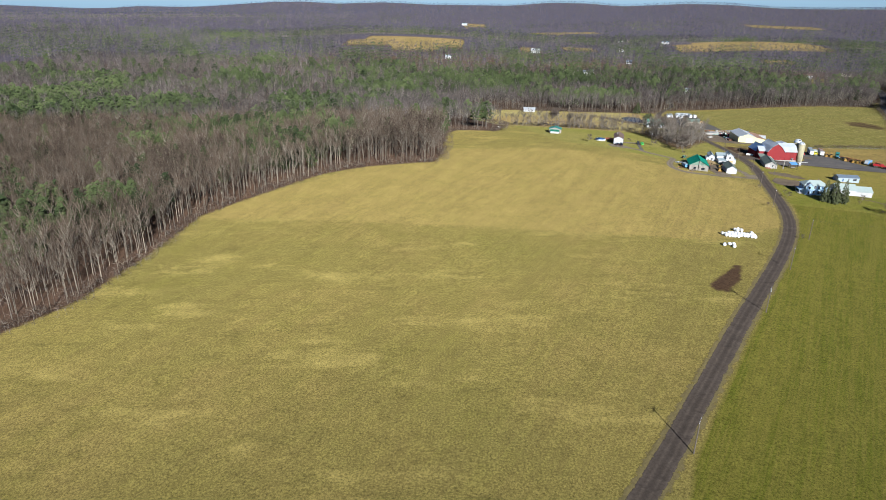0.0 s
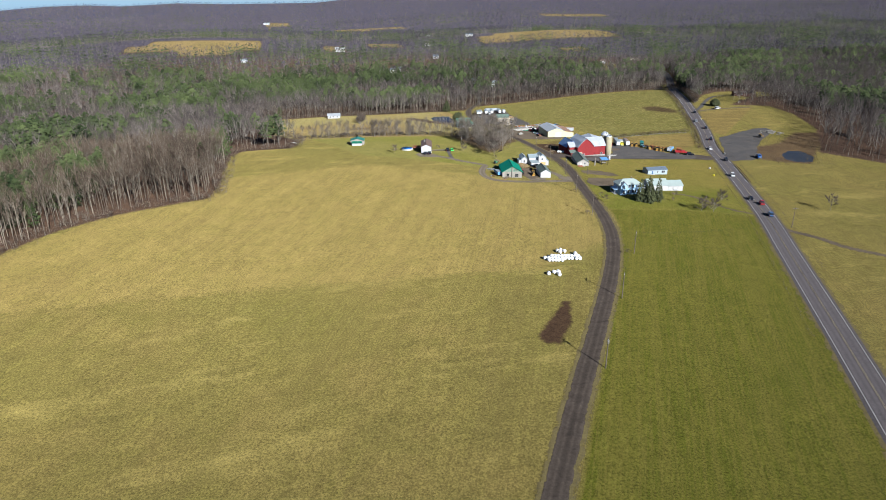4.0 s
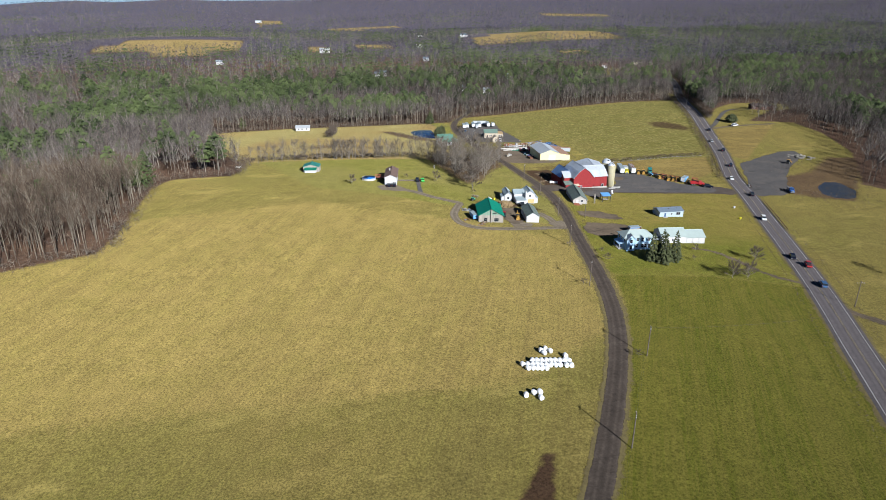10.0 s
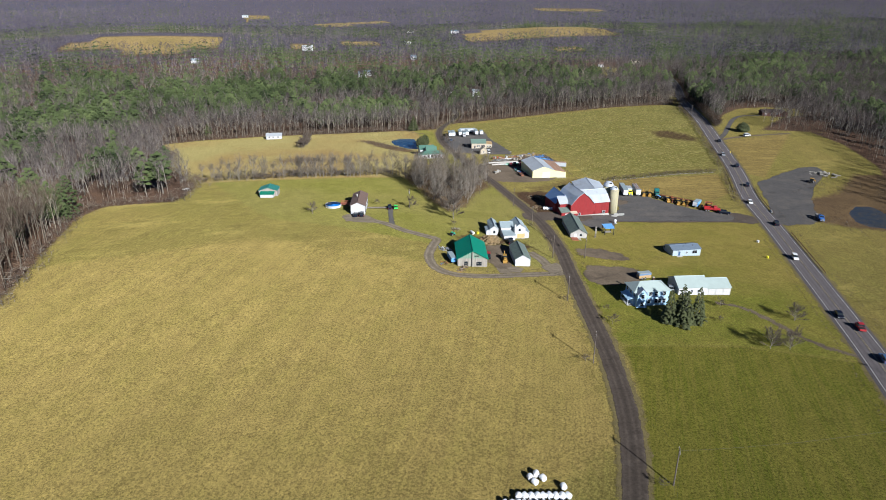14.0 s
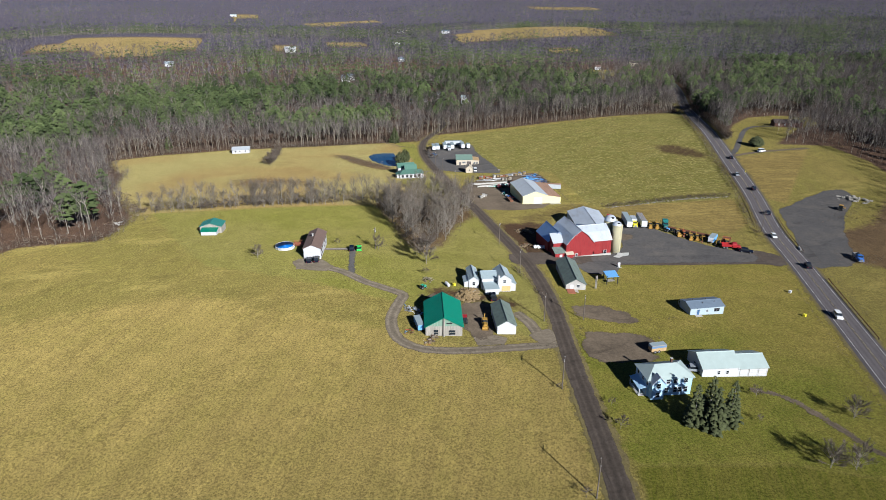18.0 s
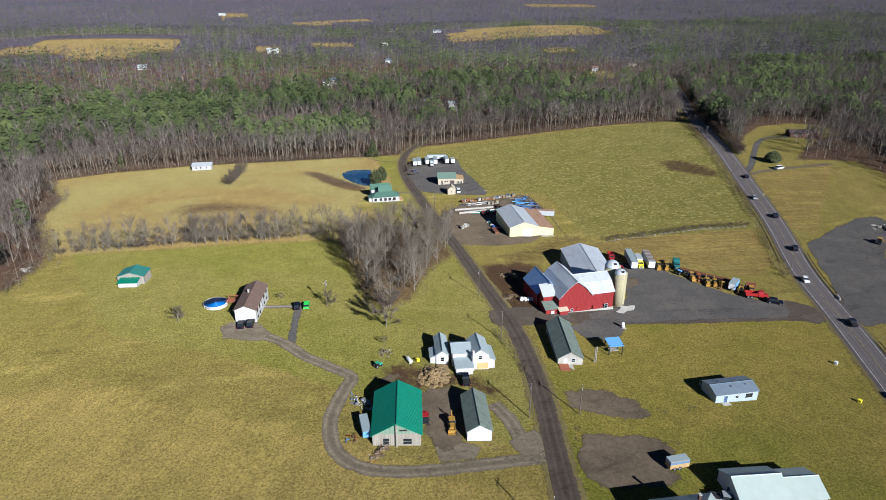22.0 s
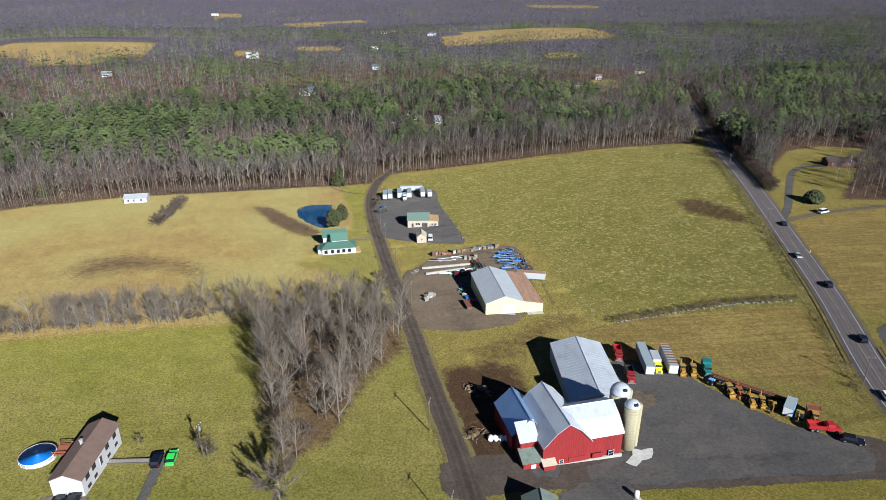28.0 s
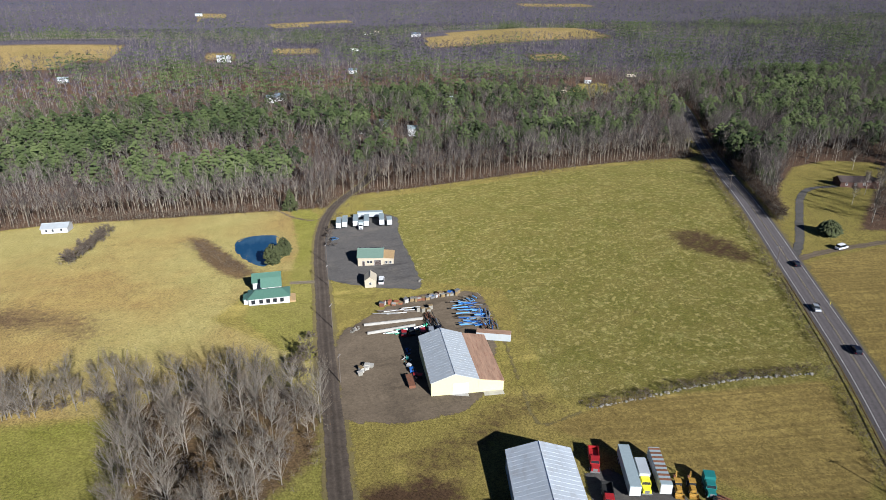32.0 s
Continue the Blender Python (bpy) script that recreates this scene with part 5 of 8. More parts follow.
# cottage and farmhouse
h, W = house("cottage", "small white cottage with a pale metal roof", (172.4, 401.4), (175.7, 400.7))
block(h, W, 9.6, 3.1, 4.3, "white_siding", "light_roof", "y", 0.3, 0.6)
lean_to(h, -1.6, -0.04, 0.4, 5.0, 2.6, 2.1, "l", "white_siding", "light_roof")
windows(h, "f", (W * 0.5,), W, 9.6)
windows(h, "l", (2.5, 6.5), W, 9.6)
h, W = house("farmhouse", "white farmhouse with pale metal roofs under repair", (181.1, 396.7), (185.8, 395.9))
block(h, W, 8.4, 4.7, 6.4, "white_siding", "light_roof", "y", 0.35, 0.6)
block(h, 5.0, 6.0, 4.4, 5.8, "white_siding", "light_roof", "x", 0.3, 0.6, ox=-5.03, oy=1.8)
lean_to(h, -4.6, -0.03, -2.4, 1.75, 3.0, 2.4, "f", "white_siding", "light_roof")
lean_to(h, W + 0.03, W + 1.7, 0.6, 7.6, 3.2, 2.5, "r", "white_siding", "light_roof")
part("sheathing", Build().box(W * 0.30, -0.08, 0.2, W * 0.95, -0.02, 2.1), MAT["new_wood"], h, "bare new sheathing boards")
windows(h, "f", (W * 0.5,), W, 8.4, 3.3, 0.9, 1.0)
windows(h, "r", (2.5, 6.0), W, 8.4, 3.3, 0.9, 0.9)
chimney(h, 0.35, -0.35, 0.0, 6.2, 0.5, "white_siding")
# red barn
h, W = house("dairy_barn", "red board gambrel barn with galvanised roofs", (220.8, 424.4), (240.5, 423.6), "barn")
GW = 11.6
block(h, GW, 16.2, 6.0, 11.4, "red_boards", "galv", "y", 0.45, 1.2, gambrel=True, siding=0.45)
EX = GW * 0.5 + 0.7
block(h, W - EX, 13.0, 6.1, 10.5, "red_boards", "galv", "x", 0.4, 1.2, ox=EX, oy=0.46, gambrel=True, siding=0.45)
# West wing: its roof colour carries the blue of a shaded, sky-reflecting slope.
block(h, 8.4, 12.6, 4.8, 8.7, "red_boards", "sky_metal", "y", 0.35, 1.2, ox=-4.9, oy=7.0, siding=0.45)
lean_to(h, -4.2, -0.04, 3.2, 6.98, 8.0, 5.6, "f", "red_boards", "white_metal")
lean_to(h, -4.6, -0.04, -0.2, 3.1, 3.7, 2.5, "f", "red_boards", "grey_green_roof")
lean_to(h, -0.2, 2.6, -1.5, -0.06, 2.6, 2.1, "f", "red_boards", "tan_wall")
window(h, "f", -2.2, -0.3, 1.0, 2.1, W, 15, "door", "white_siding", "white_siding").location.y = -0.2
for u, wd, ht, z in ((4.6, 0.9, 1.0, 0.6), (9.0, 0.7, 0.7, 0.8), (13.4, 0.8, 0.8, 0.7), (17.0, 1.2, 1.5, 0.4)):
    window(h, "f", u, z, wd, ht, W, 15)
part("door", Build().box(6.3, -0.14, 0.5, 10.4, -0.04, 1.9), MAT["red_boards"], h, "low sliding red board door")
part("door", Build().box(12.2, -0.14, 0.6, 14.8, -0.04, 1.9), MAT["red_boards"], h, "low sliding red board door")
part("foundation", Build().box(-0.08, -0.10, -1.2, W + 0.08, 0.3, 0.45), MAT["concrete"], h)
# machine shed
h = thing("machine_shed", "long galvanised machine shed behind the red barn", "shed", pose(236.9, 442.3, gz(248, 455) + 0.2, 0, 0, -14.5))
block(h, 14.6, 28.5, 4.4, 6.6, "grey_siding", "galv", "y", 0.3, 1.3)
window(h, "f", 11.5, 0.0, 3.6, 3.6, 14.6, 28.5, "garage_door", "white_siding", "grey_siding")


def silo(x, y, r, top, dome, label):
    h = thing("silo", label, "silo", on_ground(x, y))
    s = part("stave_wall", Build().lathe([(r, -1.0), (r, top)], 24), MAT["silo"], h, smooth=True)
    for k in range(int(top / 0.9)):
        part("hoop", Build().lathe([(r + 0.03, 0.5 + k * 0.9), (r + 0.03, 0.56 + k * 0.9)], 24), MAT["steel"], s)
    d = part("dome", Build().lathe([(r + 0.12, top)] + [(r * math.cos(a) + 0.05, top + dome * math.sin(a)) for a in (0.1, 0.4, 0.7, 1.0, 1.3, 1.5)], 24), MAT["galv"], h, "bright galvanised dome", True)
    part("hatch", Build().box(-0.5, -r * 0.75 - 0.25, top + dome * 0.45, 0.5, -r * 0.75 + 0.3, top + dome * 0.8), MAT["black"], d)
    part("chute", Build().box(r * 0.9, -0.45, 0, r + 0.75, 0.45, top), MAT["silo"], h)


silo(243.8, 426.5, 1.75, 12.0, 1.5, "tall pale concrete-stave silo beside the red barn")
silo(243.8, 431.9, 2.4, 12.4, 2.2, "broad silo with a galvanised dome behind the red barn")
# long shed
h, W = house("long_shed", "long white shed with a faded green roof", (205.8, 394.4), (212.5, 392.5), "shed")
block(h, W, 20.0, 2.1, 4.1, "concrete", "grey_green_roof", "y", 0.35)
window(h, "f", W * 0.62, 0.9, 1.0, 1.0, W, 20, "window")
window(h, "f", W * 0.3, -0.1, 1.0, 2.0, W, 20, "door")
part("step", Build().box(0.2, -3.6, -0.5, 2.9, -0.1, 0.35), MAT["deck"], h, "stacked red-brown timber steps")
part("slab", Build().box(0.0, -4.6, -0.6, 4.2, -0.05, 0.10), MAT["concrete"], h)
# yellow workshop
h, W = house("workshop", "pale yellow steel workshop with a pale metal roof", (235.7, 503.4), (248.8, 501.8), "workshop")
block(h, W, 25.0, 4.4, 6.7, "yellow_siding", "white_metal", "y", 0.25, 1.3)
lean_to(h, W + 0.02, W + 7.2, 0.02, 24.9, 4.3, 3.0, "r", "yellow_siding", "rust_roof", over=0.2)
window(h, "f", W * 0.62, 0.02, 4.2, 3.4, W, 25, "garage_door")
part("apron", Build().box(W * 0.40, -2.2, -0.5, W * 0.78, -0.05, 0.12), MAT["concrete"], h)
part("apron", Build().box(W + 1.4, -2.0, -0.5, W + 7.0, -0.05, 0.10), MAT["concrete"], h)
# bungalow by the pond
h, W = house("bungalow", "white bungalow with sage green metal roofs", (188.5, 582.0), (203.0, 581.1))
block(h, W, 7.4, 2.9, 4.4, "white_siding", "sage_roof", "x", 0.5, hip=2.6)
block(h, 7.0, 5.6, 3.6, 6.0, "white_siding", "sage_roof", "x", 0.4, ox=4.6, oy=7.42, cap=False)
block(h, 10.4, 7.4, 3.2, 5.2, "white_siding", "sage_roof", "x", 0.4, ox=1.0, oy=13.05)
lean_to(h, -1.8, -0.03, 1.2, 5.6, 2.7, 2.2, "l", "white_siding", "sage_roof")
windows(h, "f", (1.6, 4.4, 6.9, 9.3, 11.8), W, 7.4, 0.7, 1.2, 1.4, "dark_roof")
windows(h, "r", (3.0,), W, 7.4)
part("deck", Build().box(W + 0.05, 0.4, -0.4, W + 2.2, 6.6, 0.35), MAT["deck_tan"], h)
# office
h, W = house("office_building", "tan masonry office with a pale sage roof", (233.5, 610.9), (243.7, 608.3), "office")
block(h, W, 11.0, 3.8, 5.6, "tan_wall", "pale_sage", "x", 0.4)
# dark sheet laid over the whole rear slope
part("roof_panel", Build().slab([(W - 0.1, 10.9, 4.05), (0.1, 10.9, 4.05), (0.1, 5.6, 5.78), (W - 0.1, 5.6, 5.78)], 0.08), MAT["car_dark"], h, "dark blue sheet over the rear roof slope")
lean_to(h, W + 0.02, W + 4.6, 0.6, 9.0, 3.4, 3.0, "r", "tan_wall", "deck_tan")
windows(h, "f", (4.4, 5.6), W, 11, 1.3, 0.9, 1.0)
window(h, "f", 2.4, 0.02, 1.0, 2.1, W, 11, "door", "white_siding", "dark_roof")
window(h, "f", 8.4, 0.02, 2.8, 2.5, W, 11, "garage_door", "white_siding", "dark_roof")
windows(h, "f", (W + 1.6, W + 3.3), W, 11, 1.0, 0.8, 1.0)
h, W = house("small_shed", "small tan shed with a pale gable roof", (232.1, 586.4), (236.4, 585.5), "shed")
block(h, W, 5.6, 3.0, 4.6, "tan_wall", "tan_wall", "y", 0.3)
windows(h, "f", (W * 0.5,), W, 5.6, 1.3, 0.8, 0.9)
# blue house
h, W = house("blue_house", "light blue two-storey house with a white hipped roof", (196.1, 329.3), (207.9, 327.6))
D = 7.2
block(h, W, D, 5.3, 7.2, "blue_siding", "pale_tin", "x", 0.5, hip=3.0)
lean_to(h, -1.9, -0.03, 0.4, 5.8, 3.0, 2.5, "l", "white_siding", "blue_siding", closed=False)
part("porch_floor", Build().box(-2.0, 0.3, -0.6, -0.03, 6.0, 0.35), MAT["concrete"], h)
for u in (0.9, 2.4):
    part("rail", Build().box(-2.0, 0.4, 0.8, -1.9, 5.8, 0.95) if u < 1 else Build().box(-1.9, 0.3, 0.8, -0.1, 0.4, 0.95), MAT["white_siding"], h)
bay = block(h, 3.4, 1.6, 5.0, 6.9, "blue_siding", "white_metal", "y", 0.35, ox=0.4, oy=-1.62, cap=False)
windows(h, "f", (5.4, 7.4, 10.2), W, D, 3.6, 0.95, 1.25)
windows(h, "f", (5.2, 7.6, 8.8, 10.4), W, D, 0.9, 0.95, 1.4)
for z in (3.6, 0.9):
    w_ = window(h, "f", 2.1, z, 0.95, 1.3, W, D)
    w_.location.y = -1.62
windows(h, "l", (1.6, 4.4, 7.0), W, D, 3.6)
windows(h, "r", (2.0, 5.5), W, D, 3.6)
windows(h, "r", (2.0, 5.5), W, D, 0.9)
chimney(h, W * 0.70, D * 0.72, 5.6, 7.6, 0.5)
# long garage
h, W = house("long_garage", "long white garage with a pale metal roof", (216.4, 334.0), (234.4, 330.3), "garage")
block(h, W * 0.56, 9.2, 2.9, 5.1, "white_siding", "pale_tin", "x", 0.3)
block(h, W * 0.44, 8.6, 2.4, 4.2, "white_siding", "pale_tin", "x", 0.3, ox=W * 0.56 + 0.02, oy=0.05)
windows(h, "f", (4.6, 7.0), W, 9.2, 1.0, 0.6, 1.0)
for k in range(3):
    window(h, "f", W * 0.56 + 1.4 + k * 2.65, 0.05, 2.2, 2.05, W, 9.2, "garage_door", "concrete").location.y = 0.05
windows(h, "l", (4.5,), W, 9.2)
# mobile home
h, W = house("mobile_home", "blue-grey mobile home with a dark grey shingle roof", (237.3, 367.7), (249.2, 366.4))
block(h, W, 6.6, 2.6, 3.5, "grey_siding", "grey_roof", "x", 0.25)
windows(h, "f", (8.9, 9.9), W, 6.6, 1.0, 0.7, 1.0, "dark_roof")
windows(h, "f", (6.0,), W, 6.6, 1.1, 0.8, 0.7)
window(h, "f", 2.8, 0.1, 0.9, 2.0, W, 6.6, "door", "white_siding", "car_blue")
part("ramp", Build().box(1.6, -1.4, -0.3, 3.8, -0.05, 0.25), MAT["concrete"], h)
part("walk", Build().box(-2.6, -1.2, -0.3, 1.55, -0.3, 0.08).box(-2.6, -0.3, -0.3, -1.7, 6.0, 0.08), MAT["concrete"], h)
back_deck = part("deck", Build().box(0.6, 6.64, -0.4, 6.4, 8.6, 0.4), MAT["old_wood"], h)
part("rail", Build().box(0.6, 8.5, 1.25, 6.4, 8.6, 1.36).box(0.6, 8.5, 0.4, 0.7, 8.6, 1.25).box(3.4, 8.5, 0.4, 3.5, 8.6, 1.25).box(6.3, 8.5, 0.4, 6.4, 8.6, 1.25), MAT["white_siding"], back_deck)
for x, y in ((3.0, 4.6), (5.2, 2.0), (7.6, 4.4), (9.4, 2.2)):
    part("vent", Build().tube((x, y, 2.8), (x, y, 3.7), 0.12, 0.12, 8), MAT["dark_roof"], h)
# far white ranch at the wood's edge
h, W = house("far_cottage", "low white ranch house at the edge of the woods", (88.1, 711.7), (100.5, 710.6))
block(h, W, 8.0, 2.8, 4.2, "white_siding", "white_metal", "x", 0.4)
windows(h, "f", (2.5, 5.5, 9.5), W, 8)
# brick house in the clearing
h = thing("brick_house", "low dark brick house with a brown roof under trees", "house", on_ground(488.2,610.6, -20))
block(h, 15.0, 8.0, 2.8, 4.8, "brick", "dark_roof", "x", 0.5)
windows(h, "f", (3.0, 7.5, 12.0), 15, 8)
block(h, 6.0, 6.5, 2.6, 4.2, "brick", "dark_roof", "y", 0.4, ox=15.03, oy=0.6)



# ---- small kinds of things ----
def wheel(parent, x, y, r=0.36, w=0.26):
    ty = part("wheel", Build().tube((x - w / 2, y, r), (x + w / 2, y, r), r, r, 12), MAT["black"], parent)
    part("rim", Build().tube((x - w / 2 - 0.02, y, r), (x + w / 2 + 0.02, y, r), r * 0.55, r * 0.55, 10), MAT["steel"], ty)


def car_body(L, Wd, sill, belt, roof_z, cab0, cab1, rake0=0.5, rake1=0.7, hood_drop=0.1):
    """Lower body and cabin as two Builds; length along y, front at +y."""
    b = Build()
    h = Wd / 2
    prof = [(-L / 2, sill), (L / 2, sill), (L / 2 + 0.02, sill + 0.3), (L / 2 - 0.12, belt - hood_drop), (cab1 + rake1, belt), (cab0 - rake0, belt), (-L / 2 + 0.05, belt - 0.06), (-L / 2 - 0.02, sill + 0.3)]
    k = len(prof)
    b.add([(-h, y, z) for y, z in prof] + [(h, y, z) for y, z in prof], [tuple(range(k))[::-1], tuple(range(k, 2 * k))] + [(i, (i + 1) % k, (i + 1) % k + k, i + k) for i in range(k)])
    g = Build()
    i = 0.16
    lo = [(-h + 0.04, cab0 - rake0), (h - 0.04, cab0 - rake0), (h - 0.04, cab1 + rake1), (-h + 0.04, cab1 + rake1)]
    hi = [(-h + i, cab0), (h - i, cab0), (h - i, cab1), (-h + i, cab1)]
    g.add([(x, y, belt) for x, y in lo] + [(x, y, roof_z) for x, y in hi], [(3, 2, 1, 0), (4, 5, 6, 7), (0, 1, 5, 4), (1, 2, 6, 5), (2, 3, 7, 6), (3, 0, 4, 7)])
    top = Build().slab([(-h + i - 0.03, cab0 - 0.03, roof_z + 0.05), (h - i + 0.03, cab0 - 0.03, roof_z + 0.05), (h - i + 0.03, cab1 + 0.03, roof_z + 0.05), (-h + i - 0.03, cab1 + 0.03, roof_z + 0.05)], 0.06)
    return b, g, top


def car(name, label, paint, x, y, turn, style="sedan", L=4.7, Wd=1.85, group="", category="car"):
    h = thing(name, label, category, on_ground(x, y, turn, 0.2), group)
    spec = {"sedan": (0.32, 0.92, 1.42, -1.35, 0.45, 0.55, 0.75), "suv": (0.38, 1.05, 1.75, -1.95, 0.5, 0.25, 0.6), "van": (0.35, 1.15, 2.1, -2.3, 1.2, 0.1, 0.5),
            "pickup": (0.45, 1.12, 1.82, -0.55, 0.95, 0.12, 0.6)}[style]
    b, g, top = car_body(L, Wd, *spec)
    body = part("body", b, MAT[paint], h)
    cab = part("cabin_glass", g, MAT["glass"], h)
    part("roof_panel", top, MAT[paint], cab)
    if style == "pickup":
        part("bed", Build().box(-Wd / 2 + 0.12, -L / 2 + 0.12, 1.06, Wd / 2 - 0.12, -0.85, 1.125), MAT["black"], body)
    for sx in (-Wd / 2 + 0.1, Wd / 2 - 0.1):
        for sy in (-L * 0.31, L * 0.32):
            wheel(h, sx, sy)
        part("headlight", Build().box(sx - 0.14, L / 2 - 0.06, 0.62, sx + 0.14, L / 2 + 0.04, 0.78), MAT["car_white"], body)
        part("tail_light", Build().box(sx - 0.12, -L / 2 - 0.04, 0.68, sx + 0.12, -L / 2 + 0.05, 0.86), MAT["red"], body)
    return h


def trailer(name, label, side, x, y, turn, L=12.0, Wd=2.5, hgt=2.6, base=1.1, top="light_roof", axles=2, group="", category="trailer", stripes=None):
    h = thing(name, label, category, on_ground(x, y, turn, 0.2), group)
    box = part("box", Build().box(-Wd / 2, -L / 2, base, Wd / 2, L / 2, base + hgt), MAT[side], h)
    part("roof_sheet", Build().box(-Wd / 2 - 0.02, -L / 2 - 0.02, base + hgt, Wd / 2 + 0.02, L / 2 + 0.02, base + hgt + 0.05), MAT[top], h)
    if stripes:
        for k in range(int(L / 1.4)):
            part("roof_bow", Build().box(-Wd / 2, -L / 2 + 0.3 + k * 1.4, base + hgt + 0.05, Wd / 2, -L / 2 + 0.95 + k * 1.4, base + hgt + 0.09), MAT[stripes], box)
    part("chassis", Build().box(-Wd / 2 + 0.4, -L / 2 + 0.1, base - 0.25, Wd / 2 - 0.4, L / 2 - 0.1, base), MAT["black"], h)
    part("rear_door", Build().box(-Wd / 2 + 0.1, L / 2, base + 0.1, Wd / 2 - 0.1, L / 2 + 0.05, base + hgt - 0.1), MAT["car_white"], h)
    for k in range(axles):
        for sx in (-Wd / 2 + 0.2, Wd / 2 - 0.2):
            wheel(h, sx, -L / 2 + 1.2 + k * 1.2, 0.48, 0.4)
    part("landing_gear", Build().box(-0.8, L / 2 - 2.0, -0.05, -0.65, L / 2 - 1.85, base).box(0.65, L / 2 - 2.0, -0.05, 0.8, L / 2 - 1.85, base), MAT["steel"], h)
    return h


def lorry(name, label, paint, x, y, turn, bed="box", bed_mat="light_roof", L=8.0, group=""):
    h = thing(name, label, "truck", on_ground(x, y, turn, 0.2), group)
    part("frame", Build().box(-0.5, -L / 2, 0.7, 0.5, L / 2 - 0.3, 0.95), MAT["black"], h)
    cab = part("cab", Build().prism([(-1.1, 0.8), (1.1, 0.8), (1.1, 1.9), (0.95, 2.6), (-0.95, 2.6), (-1.1, 1.9)], L / 2 - 3.2, L / 2 - 1.5), MAT[paint], h)
    part("windscreen", Build().slab([(-0.95, L / 2 - 1.46, 1.8), (0.95, L / 2 - 1.46, 1.8), (0.88, L / 2 - 1.49, 2.5), (-0.88, L / 2 - 1.49, 2.5)], 0.03), MAT["glass"], cab)
    hood = part("hood", Build().prism([(-0.95, 0.7), (0.95, 0.7), (0.85, 1.6), (-0.85, 1.6)], L / 2 - 1.48, L / 2), MAT[paint], h)
    part("grille", Build().box(-0.5, L / 2, 0.8, 0.5, L / 2 + 0.05, 1.5), MAT["steel"], hood)
    part("bumper", Build().box(-1.1, L / 2 + 0.02, 0.5, 1.1, L / 2 + 0.22, 0.75), MAT["steel"], h)
    if bed == "box":
        part("cargo_box", Build().box(-1.2, -L / 2, 1.0, 1.2, L / 2 - 3.3, 3.3), MAT[bed_mat], h)
    elif bed == "dump":
        d = Build()
        y0, y1 = -L / 2, L / 2 - 3.4
        d.box(-1.2, y0, 1.0, 1.2, y1, 1.15).box(-1.2, y0, 1.15, -1.08, y1, 2.1).box(1.08, y0, 1.15, 1.2, y1, 2.1).box(-1.08, y1 - 0.12, 1.15, 1.08, y1, 2.4).box(-1.08, y0, 1.15, 1.08, y0 + 0.1, 1.9)
        part("dump_bed", d, MAT[bed_mat], h)
    for sx in (-1.0, 1.0):
        for sy in (L / 2 - 1.0, -L / 2 + 1.0, -L / 2 + 2.2):
            wheel(h, sx, sy, 0.5, 0.35)
    return h


